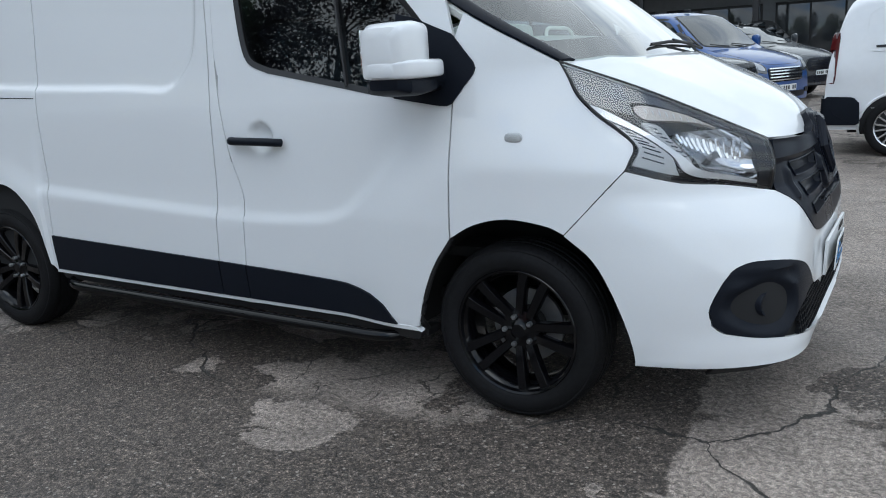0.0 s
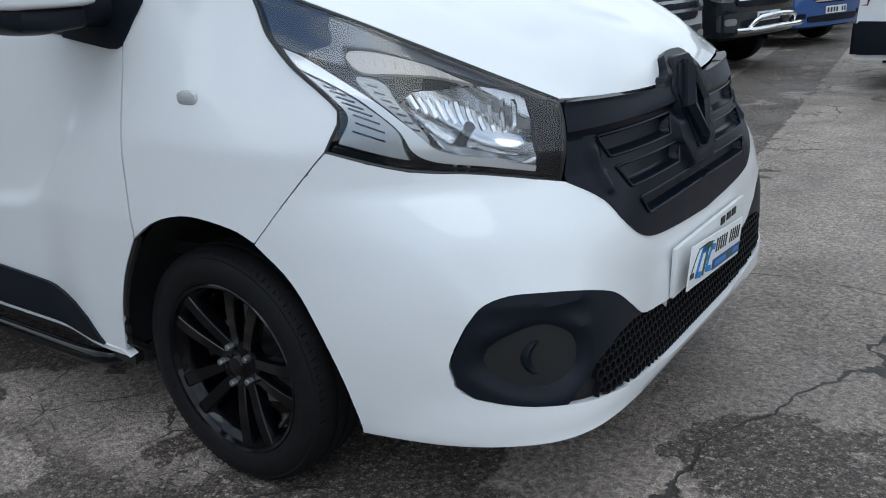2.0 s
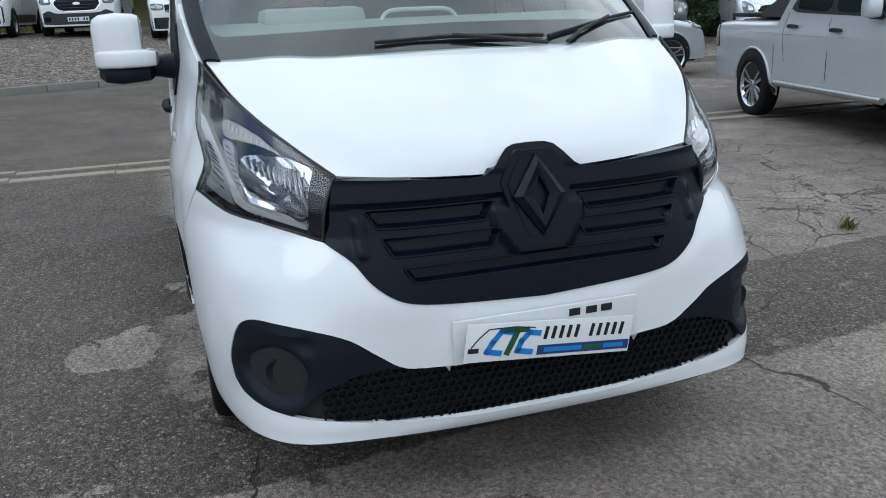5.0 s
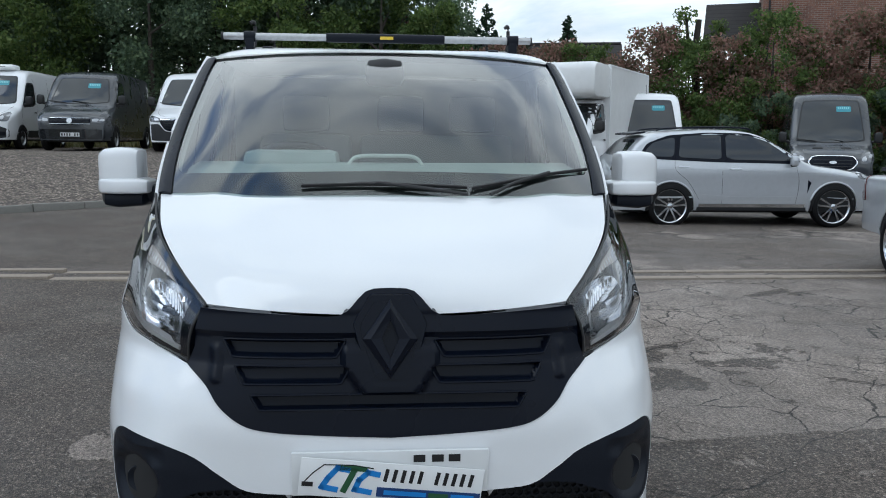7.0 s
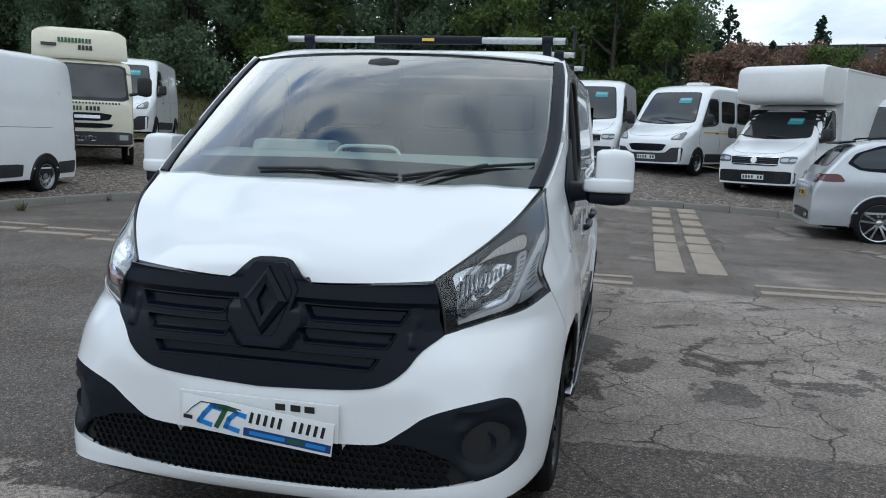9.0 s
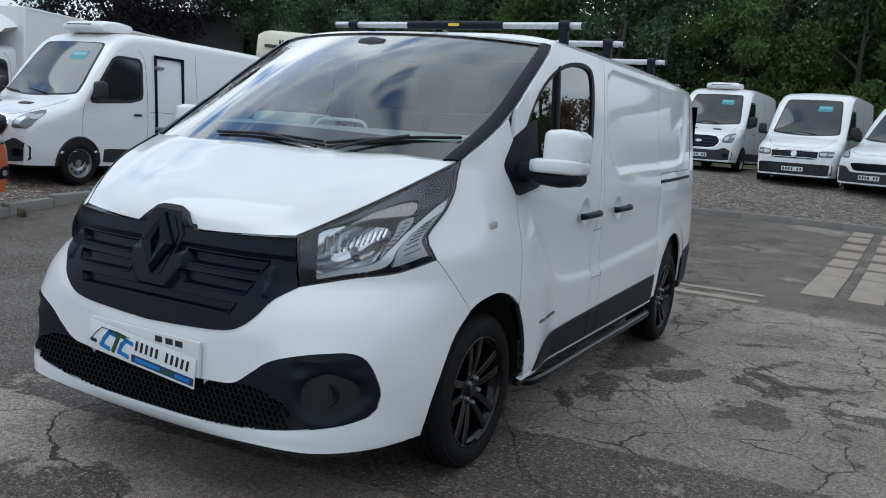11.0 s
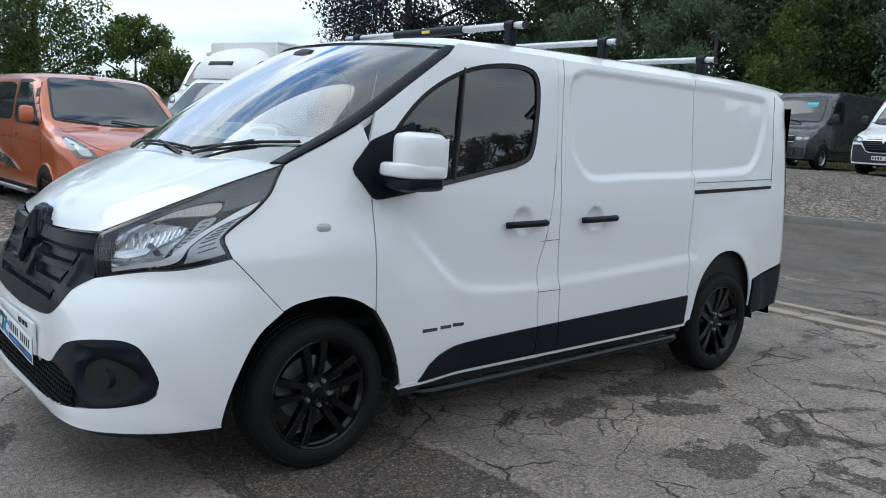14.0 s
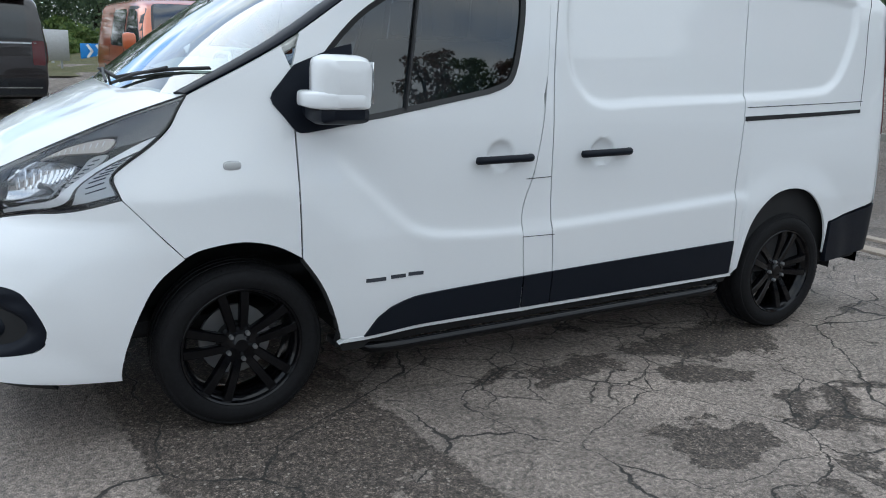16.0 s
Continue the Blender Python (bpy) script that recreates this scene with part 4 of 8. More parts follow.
for side in (1, -1):
    lamp = thing("headlamp", "", "")
    lamp.parent = van
    keep = (lambda b: b) if side == 1 else flip

    def lay(name, line, depth, mat, label="", step=.03, thick=.012, smooth_line=3, form=None):
        part(name, keep(panel(curve(line, smooth_line) if smooth_line else line, form or lamp_face(depth), step, thick, core=LC)), mat, lamp, label)

    part("lamp_cover", keep(panel(unit, lamp_face(0), .05, 0, core=LC)), LAMP_GLASS, lamp, "clear plastic headlamp cover").visible_shadow = False
    part("lamp_seal", keep(merge(*[tube([lamp_face(.003)(*q) for q in line], .0045, 6) for line in
                                   ([(u, .0) for u in np.linspace(0, 1, 20)], [(1, v) for v in np.linspace(0, 1, 16)], [(u, 1) for u in np.linspace(0, 1, 20)], [(0, v) for v in np.linspace(0, 1, 8)])])), SEAL, lamp)
    part("lamp_housing", keep(panel(unit, lamp_face(.075), .06, 0, core=LC)), LAMP_GREY, lamp)
    lay("smoked_brow", [(.02, .975), (.98, .975), (.985, .68), (.93, .665), (.84, .66), (.74, .67), (.72, .80), (.60, .86), (.40, .89), (.26, .90), (.10, .955)], .014, SMOKE, "smoked upper panel of the lamp", .04, .03, 0)
    lay("inner_panel", [(.015, .03), (.015, .96), (.10, .95), (.105, .60), (.10, .03)], .014, GRILLE_BLACK, "", .03, .04, 0)
    lay("lamp_trim", [(.985, .012), (.985, .04), (.60, .032), (.10, .035), (.10, .012)], .010, GRILLE_BLACK, "", .04, .02, 0)
    blade = curve([(.972, .66), (.90, .63), (.82, .54), (.745, .42), (.69, .28), (.61, .16), (.50, .115), (.34, .105), (.11, .11)], 4) + curve([(.11, .055), (.36, .050), (.54, .055), (.66, .10), (.745, .21), (.80, .33), (.87, .44), (.975, .52)], 4)
    lay("bright_blade", blade, .012, LAMP_SILVER, "bright curved light blade", .025, .022, 0)
    lay("ribbed_panel", [(.972, .05), (.972, .50), (.88, .42), (.81, .31), (.755, .20), (.70, .10), (.66, .05)], .018, LAMP_SATIN, "ribbed silver panel", .03, .015, 0)
    for k in range(8):
        v = .12 + k * .042
        part("rib", keep(tube([lamp_face(.017)(u, v + .02 * (u - .8)) for u in np.linspace(.79 + k * .014, .94, 5)], .0022, 5)), SMOKE, lamp)
    lay("reflector", [(.115, .12), (.30, .10), (.46, .11), (.56, .16), (.60, .30), (.595, .46), (.55, .60), (.46, .70), (.30, .82), (.13, .92), (.11, .80), (.11, .45)], 0, BOWL, "fluted chrome reflector", .018, .02, 2, dish)
    for k in range(11):
        u = .155 + k * .038
        top = .86 - .55 * max(u - .13, 0)
        part("reflector_flute", keep(tube([dish(u, v) for v in np.linspace(.50, top - .03, 6)], .0075, 6)), CHROME, lamp)
    p = np.array(dish(.36, .42))
    n = np.array(lamp_face(0)(.36, .42)) - np.array(lamp_face(.05)(.36, .42))
    n = n / np.linalg.norm(n)
    part("bulb_shield", keep(tube([tuple(p), tuple(p + n * .02), tuple(p + n * .032)], .013, 12)), SMOKE, lamp)
    lay("indicator", [(.28, .84), (.40, .80), (.55, .72), (.68, .655), (.72, .70), (.70, .78), (.58, .835), (.42, .875)], .013, AMBER, "clear amber indicator lens", .03, .012)
    for k in range(9):
        u = .36 + k * .037
        c = .855 - .25 * (u - .28)
        part("indicator_flute", keep(tube([lamp_face(.012)(u, c - .03), lamp_face(.012)(u, c + .02)], .0022, 5)), LAMP_SILVER, lamp)
    lay("side_lens", [(.60, .14), (.66, .24), (.71, .40), (.735, .58), (.69, .63), (.62, .62), (.625, .46), (.62, .30)], .022, LENS_GREY, "cross-ribbed side lens", .02, .012)
    for k in range(7):
        v = .24 + k * .055
        part("lens_rib", keep(tube([lamp_face(.020)(u + .10 * (v - .24), v) for u in np.linspace(.625, .665, 4)], .0020, 5)), SMOKE, lamp)

# ---------------------------------------------------------------- bonnet, screen, roof
MID = curve([(.893, 1.0), (.872, 1.05), (.81, 1.115), (.70, 1.18), (.55, 1.248), (.43, 1.305), (.365, 1.328)], 5)


def bonnet():
    rows = []
    n = 30
    for k in range(n + 1):
        t = k / n
        c = along([(x, 0, z) for x, z in MID], t)
        e = along(LAMP_HEAD, t)
        row = []
        for j in range(-16, 17):
            s = j / 16
            q = abs(s) ** 2.3
            z = c[2] + (e[2] - c[2]) * q
            x = c[0] + (e[0] - c[0]) * (abs(s) ** 2.1)
            crease = .010 * math.exp(-((abs(s) - .74) / .10) ** 2) * (1 - t * .5) * ease(t, .04, .3)
            row.append((x, e[1] * s * .996, z + crease))
        rows.append(row)
    bm = outward(sheet(rows), (.3, 0, .8))
    bmesh.ops.solidify(bm, geom=bm.faces[:], thickness=.012)
    return bm


part("bonnet", bonnet(), WHITE, van, "white sloping bonnet")

EDGE = [(x, half(x, z) - .012, z + .002) for x, z in PILLAR]
HEAD = (-.52, 0, 1.928)


def screen_point(s, t, depth=0.0):
    """s across from -1 to 1, t from the bonnet up to the roof."""
    e = along(EDGE, t)
    c = np.array((.395, 0, 1.318)) * (1 - t) + np.array(HEAD) * t + np.array((.02, 0, .035)) * 4 * t * (1 - t)
    q = abs(s) ** 2.4
    x, z = c[0] + (e[0] - c[0]) * q, c[2] + (e[2] - c[2]) * q
    return (x - depth * .55, e[1] * s, z - depth * .8)


def screen_patch(outline, depth, step=.05):
    return panel(outline, lambda s, t: screen_point(s, t, depth), step, 0, core=(-1, 0, 1.2))


full = [(s, 0) for s in np.linspace(-1, 1, 25)[:-1]] + [(1, t) for t in np.linspace(0, 1, 17)[:-1]] + [(s, 1) for s in np.linspace(1, -1, 25)[:-1]] + [(-1, t) for t in np.linspace(1, 0, 17)[:-1]]
pane = part("windscreen", screen_patch(full, .004), SCREEN, van, "large raked windscreen reflecting clouds")
pane.visible_shadow = False
oval = curve([(0, .135), (.60, .13), (.84, .135), (.905, .15), (.925, .26), (.93, .75), (.92, .90), (.88, .955), (.7, .965), (.28, .968), (.16, .955), (0, .95)], 5)
oval = oval + [(-s, t) for s, t in oval[-2:0:-1]]


def band(k):
    """One side of the dark printed band round the glass."""
    a = [p for p in oval if p[0] * k >= -1e-9]
    mine = [(0, .135)] + [p for p in (oval if k > 0 else oval[::-1]) if p[0] * k > 1e-9] + [(0, .95)]
    border = [(0, 1)] + [(k * s, 1) for s in (.3, .6, .98)] + [(k * .98, t) for t in (.8, .6, .4, .2)] + [(k * .98, .0), (k * .6, .0), (k * .3, .0), (0, 0)]
    return screen_patch(mine + border, .010, .06)


part("screen_border", band(1), SEAL, van)
part("screen_border", band(-1), SEAL, van)
both("pillar_trim", lambda: panel([(.935, 0), (1.0, 0)] + [(1.0, t) for t in (.25, .5, .75)] + [(1.0, .97), (.945, .97)] + [(.94, t) for t in (.75, .5, .25)], lambda s, t: tuple(np.array(screen_point(s, t)) + np.array((.006, 0, .010)) * (1 - abs(s - .97) / .04)), .03, .012, core=(-1, 0, 1.2)), GRILLE_BLACK, "black trim strip beside the windscreen")


def roof():
    rows = []
    n = 60
    for k in range(n + 1):
        u = (k / n) ** 1.7
        row = []
        for j in range(-18, 19):
            s = j / 18
            lead = screen_point(s, .955, -.004)
            front = lead[0]
            x = front + u * (-3.86 - front)
            zc = np.interp(-x, (.45, .8, 1.3, 2.2, 3.4, 3.7, 3.9), (1.922, 1.958, 1.98, 1.99, 1.982, 1.97, 1.95))
            ye = half(max(x, -3.84), 1.902)
            edge = 1.902 if x < -.75 else 1.902 + .03 * (x + .75) / .25
            z = edge + (zc - edge) * (1 - abs(s) ** 5) ** .55
            blend = 1 - ease(u, 0, .06)
            row.append((x, s * ye * (1 - blend) + lead[1] * blend, z * (1 - blend) + lead[2] * blend))
        rows.append(row)
    bm = outward(sheet(rows), (-2, 0, 1))
    return bm


part("roof", roof(), WHITE, van, "white steel roof")


def tail():
    """Rear doors, seen only from the outside edge."""
    rows = []
    for z in np.linspace(.45, 1.9, 22):
        top = ease(z, 1.7, 1.9)
        rows.append([(-3.98 + .05 * abs(s) ** 3 + .10 * top * top + .03 * ease(z, .7, 1.9), s * (half(-3.90, min(z, 1.86)) - .012), z) for s in np.linspace(-1, 1, 15)])
    return outward(sheet(rows), (-2, 0, 1))


part("rear_door", tail(), WHITE, van)


def rear_corner():
    return panel([(-3.44, .605), (-3.62, .635), (-3.94, .68), (-3.97, .58), (-3.96, .42), (-3.90, .395), (-3.46, .365), (-3.445, .45)], flank, .03, .03, lift=.012)


both("rear_bumper_corner", rear_corner, BLACK_PLASTIC)
part("rear_bumper", box(.16, 1.6, .30, (-3.97, 0, .53), .04), BLACK_PLASTIC, van)
both("tail_lamp", lambda: panel(curve([(-3.905, 1.10), (-3.90, 1.40), (-3.89, 1.66)], 3) + curve([(-3.965, 1.66), (-3.968, 1.4), (-3.965, 1.10)], 3), lambda x, z: (x, half(max(x, -3.955), z), z), .03, .03, lift=.006), RED_LAMP, "tall red tail lamp")

# inner shell that darkens the panel gaps and closes the load space
def shell():
    rows = []
    for z in np.linspace(.34, 1.86, 20):
        rows.append([(x, half(x, z) - .045, z) for x in np.linspace(-1.5, -3.9, 40)])
    bm = merge(sheet(rows), sheet([[(-3.9, y, z) for y in np.linspace(-.85, .85, 3)] for z in (.3, 1.8)]))
    return bm


both("inner_side", shell, DARK_INSIDE)
def pan():
    return box(4.3, 1.5, .06, (-1.75, 0, .40))
part("underbody", pan(), DARK_INSIDE, van)


def well(cx, r, y0, y1):
    bm = bmesh.new()
    n = 22
    ring = [[bm.verts.new((cx + r * math.cos(t), y, .34 + r * math.sin(t))) for t in np.linspace(-.06, math.pi + .06, n)] for y in (y0, y1)]
    for k in range(n - 1):
        bm.faces.new((ring[0][k], ring[0][k + 1], ring[1][k + 1], ring[1][k]))
    bm.faces.new(ring[0])
    return bm


both("wheel_arch_liner", lambda: well(.03, .445, .60, .93), DARK_INSIDE)
both("wheel_arch_liner", lambda: well(-3.07, .49, .60, .91), DARK_INSIDE)
both("arch_lip", lambda: tube([(x, flank(x, z)[1] - .012, z) for x, z in ARCH_DOOR[:-1]] + [(-.385, .905, .30)], .011, 8), SEAL)
both("mud_flap_foot", lambda: box(.05, .10, .03, (-.40, .87, .285), .008), SEAL)

# ---------------------------------------------------------------- side details
both("door_glass", lambda: panel(WINDOW, lambda x, z: (x, half(x, z) - .012, z), .05, 0), TINT, "dark tinted door glass")


def seal_ring():
    a, b = shrink(WINDOW, -.004), shrink(WINDOW, .018)
    n = min(len(a), len(b))
    rows = [[flank(*a[i % n]), tuple(np.array(flank(*b[i % n])) - np.array((0, .006, 0)))] for i in range(n + 1)]
    bm = outward(sheet(rows), (-.8, 0, 1.5))
    for v in bm.verts:
        v.co.y += .003
    bmesh.ops.solidify(bm, geom=bm.faces[:], thickness=.014)
    return bm


both("window_seal", seal_ring, SEAL)
both("window_divider", lambda: tube([(-.755, half(-.755, 1.79) - .004, 1.795), (-.715, half(-.7, 1.5) - .004, 1.53), (-.675, half(-.67, 1.26) - .004, 1.265)], .013, 8, .5), SEAL)
both("mirror_mount", lambda: panel(curve([(-.205, 1.435), (-.155, 1.375), (-.11, 1.31), (-.155, 1.245), (-.205, 1.185), (-.25, 1.18)], 3) + [(-.45, 1.212), (-.44, 1.52), (-.36, 1.50)], flank, .03, .01, lift=.007), BLACK_PLASTIC, "black plastic corner trim")


def blob(sections, n=28, power=3.2):
    """A closed body through rounded-square sections: (y, x centre, z centre, x half, z half)."""
    bm = bmesh.new()
    rings = []
    for y, cx, cz, hx, hz in sections:
        ring = []
        for k in range(n):
            t = 2 * math.pi * k / n
            c, s = math.cos(t), math.sin(t)
            ring.append(bm.verts.new((cx + hx * math.copysign(abs(c) ** (2 / power), c), y, cz + hz * math.copysign(abs(s) ** (2 / power), s))))
        rings.append(ring)
    for a, b in zip(rings, rings[1:]):
        for k in range(n):
            bm.faces.new((a[k], a[(k + 1) % n], b[(k + 1) % n], b[k]))
    bm.faces.new(rings[0][::-1])
    bm.faces.new(rings[-1])
    bmesh.ops.recalc_face_normals(bm, faces=bm.faces)
    return bm


def mirror_cap():
    s = [(1.035, -.315, 1.392, .055, .055), (1.042, -.312, 1.388, .085, .082), (1.06, -.31, 1.386, .097, .092), (1.12, -.305, 1.387, .102, .096), (1.175, -.31, 1.385, .097, .092), (1.20, -.318, 1.382, .083, .08), (1.208, -.325, 1.38, .055, .055)]
    return blob(s, 36, 5.5)


def mirror_skirt():
    s = [(.985, -.28, 1.318, .05, .020), (.995, -.28, 1.318, .085, .028), (1.03, -.283, 1.320, .108, .033), (1.12, -.290, 1.320, .114, .034), (1.182, -.304, 1.320, .102, .034), (1.202, -.314, 1.320, .084, .030), (1.209, -.32, 1.32, .055, .022)]
    return blob(s, 36, 5.5)


def mirror_foot():
    s = [(1.0, -.30, 1.272, .06, .02), (1.02, -.302, 1.266, .092, .030), (1.12, -.305, 1.262, .104, .034), (1.175, -.31, 1.266, .094, .030), (1.197, -.318, 1.272, .06, .02)]
    return blob(s, 30, 4.5)


def mirror_arm():
    return blob([(.90, -.30, 1.28, .085, .055), (.96, -.30, 1.285, .07, .045), (1.0, -.30, 1.285, .065, .038), (1.07, -.30, 1.285, .07, .03)], 20, 3)


for side in (1, -1):
    mir = thing("wing_mirror", "", "")
    mir.parent = van
    keep = (lambda b: b) if side == 1 else flip
    part("mirror_cap", keep(mirror_cap()), WHITE, mir, "white mirror cap")
    part("mirror_collar", keep(mirror_skirt()), WHITE, mir)
    part("mirror_base", keep(mirror_foot()), BLACK_PLASTIC, mir)
    part("mirror_arm", keep(mirror_arm()), BLACK_PLASTIC, mir)
    part("mirror_glass", keep(box(.006, .13, .15, (-.414, 1.12, 1.385), .002)), CHROME, mir)


def handle(x0, x1, z):
    xm = (x0 + x1) / 2
    y = half(xm, z)
    pts = [(x0, y + .012, z - .003), (x0 - .015, y + .030, z), (xm, y + .036, z + .004), (x1 + .015, y + .032, z + .006), (x1, y + .014, z + .006)]
    return tube(curve(pts, 4), .0165, 10, 1.05)


both("door_handle", lambda: handle(-1.015, -1.285, 1.05), BLACK_PLASTIC, "black bar door handle")
part("door_handle", handle(-1.585, -1.855, 1.063), BLACK_PLASTIC, van, "black bar door handle")
part("slide_rail", panel([(-2.655, 1.222), (-3.64, 1.252), (-3.64, 1.232), (-2.655, 1.198)], flank, .05, .01, lift=.003), DARK_INSIDE, van, "black sliding door rail")
both("waist_seam", lambda: tube([tuple(np.array(flank(x, 1.268 + (-x - 2.66) * .03)) + np.array((0, .0005, 0))) for x in np.linspace(-2.67, -3.66, 20)], .0022, 5), SEAL)
both("end_seam", lambda: tube([tuple(np.array(flank(x, z)) + np.array((0, .0005, 0))) for x, z in curve([(-3.64, 1.27), (-3.67, 1.5), (-3.69, 1.75), (-3.72, 1.87)], 5)], .002, 5), SEAL)
for pts in ([(-1.285, .955), (-1.42, .96)], [(-1.272, .69), (-1.45, .69)]):
    part("fuel_flap_seam", tube([tuple(np.array(flank(x, z)) + np.array((0, .0005, 0))) for x, z in np.linspace(pts[0], pts[1], 6)], .0018, 5), SEAL, van)
both("side_repeater", lambda: move(blob([(0, 0, 0, .034, .018), (.008, 0, 0, .032, .016), (.011, 0, 0, .022, .010)], 22, 3), pose(.052, half(.052, 1.07) - .001, 1.066)), LENS_GREY, "clear side indicator")
for x0, x1 in ((-.48, -.575), (-.60, -.675), (-.69, -.765)):
    part("badge_lettering", panel([(x0, .567), (x1, .564), (x1, .580), (x0, .583)], flank, .05, .004, lift=.003), SMOKE, van)

# ---------------------------------------------------------------- wheels
TYRE = [(.232, -.085), (.25, -.10), (.285, -.106), (.315, -.098), (.330, -.085), (.337, -.060), (.3375, -.045), (.330, -.043), (.330, -.035), (.338, -.033), (.3385, -.008), (.331, -.006), (.331, .004),
        (.3385, .006), (.338, .033), (.330, .035), (.330, .043), (.3375, .045), (.337, .060), (.330, .085), (.318, .097), (.312, .0965), (.309, .100), (.290, .1065), (.268, .1075), (.262, .1045), (.257, .1045), (.252, .102), (.244, .098), (.236, .088)]
RIM = [(.232, -.09), (.222, -.085), (.208, -.05), (.205, .0), (.210, .05), (.226, .082), (.238, .088), (.246, .096), (.241, .101), (.233, .097), (.227, .084)]


def spoke_pair():
    """Two flat bars, side by side, that open out towards the rim, with bevelled edges."""
    bms = []
    for off in (-1, 1):
        rows = []
        for t in np.linspace(0, 1, 9):
            r = .045 + t * .186
            w = .0165 + .0035 * t
            y = .058 + .030 * math.sin(t * math.pi * .5)
            c = off * (.019 + .028 * t)
            rows.append([(c - w, y - .034, r), (c - w, y - .005, r), (c - w * .80, y, r), (c + w * .80, y, r), (c + w, y - .005, r), (c + w, y - .034, r)])
        bms.append(outward(sheet(rows), (0, 0, .14)))
    return merge(*bms)


def wheel(x, y, turn, side):
    at = Matrix.Translation((x, y, .338)) @ (Matrix.Diagonal((1, side, 1, 1)))
    wh = thing("wheel", "", "")
    wh.parent = van
    tyre = part("tyre", move(lathe(TYRE, 72), at), RUBBER, wh, "black road tyre")
    rim = part("rim", move(lathe(RIM, 64), at), GLOSS_BLACK, wh, "gloss black alloy rim")
    part("brake_disc", move(lathe([(.03, -.02), (.145, -.02), (.145, -.04), (.03, -.04)], 40), at), STEEL, wh)
    part("hub_drum", move(lathe([(0, -.03), (.08, -.03), (.08, .03), (0, .03)], 30), at), DARK_INSIDE, wh)
    for k in range(5):
        part("spoke", move(spoke_pair(), at @ pose(0, 0, 0, 0, turn + 72 * k, 0)), GLOSS_BLACK, wh)
    part("hub_cap", move(lathe([(0, .075), (.026, .074), (.032, .068), (.05, .064), (.078, .058), (.082, .03)], 36), at), GLOSS_BLACK, wh)
    for k in range(5):
        t = radians(turn + 36 + 72 * k)
        part("wheel_bolt", move(lathe([(0, .082), (.008, .082), (.010, .079), (.010, .05)], 6), at @ Matrix.Translation((.056 * math.sin(t), 0, .056 * math.cos(t)))), STEEL, wh)
    tagged(part("tread", move(treads(), at), RUBBER, wh), "", kind="stuff")


def treads():
    bm = bmesh.new()
    for k in range(96):
        t = 2 * math.pi * k / 96
        for y0, y1, sk in ((-.094, -.048, .012), (.048, .094, -.012)):
            p = []
            for y, dt in ((y0, 0), (y1, sk / .33)):
                for d in (-.007, .007):
                    a = t + dt + d
                    r = .3395 - (abs(y) > .07) * .012
                    p.append(bm.verts.new((r * math.cos(a), y, r * math.sin(a))))
            bm.faces.new((p[0], p[1], p[3], p[2]))
    bmesh.ops.solidify(bm, geom=bm.faces[:], thickness=.006)
    bmesh.ops.recalc_face_normals(bm, faces=bm.faces)
    return bm


for x, y, turn, side in ((.02, .845, 8, 1), (.02, -.845, 20, -1), (-3.09, .845, -14, 1), (-3.09, -.845, 30, -1)):
    wheel(x, y, turn, side)

# ---------------------------------------------------------------- cabin
def dash():
    rows = []
    for x, z in ((.24, 1.325), (0, 1.405), (-.22, 1.425), (-.38, 1.395), (-.42, 1.22), (-.36, .9)):
        rows.append([(x - .12 * s * s, s * .80, z) for s in np.linspace(-1, 1, 9)])
    return sheet(rows)


part("dashboard", outward(dash(), (0, 0, .5)), CABIN, van, "grey dashboard")
part("dash_binnacle", box(.22, .40, .09, (-.30, -.40, 1.43), .04), CABIN, van)
part("document_lip", tube(curve([(-.16, -.16, 1.41), (-.17, -.12, 1.45), (-.18, 0, 1.455), (-.17, .12, 1.45), (-.16, .16, 1.41)], 5), .008, 8), CABIN_PALE, van)
ring = bmesh.new()
bmesh.ops.create_circle(ring, radius=.019, segments=10)
part("steering_wheel", move(lathe([(.185 + .017 * math.cos(t), .017 * math.sin(t)) for t in np.linspace(0, 2 * math.pi, 11)], 40, "Z"), pose(-.50, -.40, 1.41, 0, -28, 0)), SEAL, van, "black steering wheel")
ring.free()
part("steering_hub", move(blob([(-.05, 0, 0, .09, .02), (.05, 0, 0, .09, .02)], 20, 3), pose(-.50, -.40, 1.39, 0, -28, 0)), SEAL, van)
for y, w in ((-.42, .50), (.30, .86)):
    part("seat_base", box(.52, w, .30, (-1.0, y, .85), .06), SEAT_CLOTH, van)
    part("seat_back", box(.16, w, .66, (-1.25, y, 1.22), .06, (0, -10, 0)), SEAT_CLOTH, van)
for y in (-.42, .10, .50):
    part("headrest", box(.10, .26, .20, (-1.33, y, 1.66), .04), SEAT_CLOTH, van)
part("bulkhead", box(.03, 1.66, 1.36, (-1.48, 0, 1.18)), CABIN, van)
part("headlining", sheet([[(x, y, 1.885 - .02 * abs(y)) for y in (-.74, 0, .74)] for x in (-.62, -1.48)]), CABIN_PALE, van)
part("cabin_floor", box(1.5, 1.6, .04, (-.75, 0, .60)), DARK_INSIDE, van)
both("pillar_lining", lambda: tube([tuple(np.array(screen_point(.955, t, .04))) for t in np.linspace(.08, .98, 12)], .03, 8), CABIN_PALE)
part("mirror_pod", move(blob([(-.085, 0, 0, .03, .03), (-.07, 0, 0, .04, .055), (0, 0, 0, .045, .065), (.07, 0, 0, .04, .055), (.085, 0, 0, .03, .03)], 24, 2.6), Matrix.Translation(np.array(screen_point(0, .85, .05)))), SEAL, van)
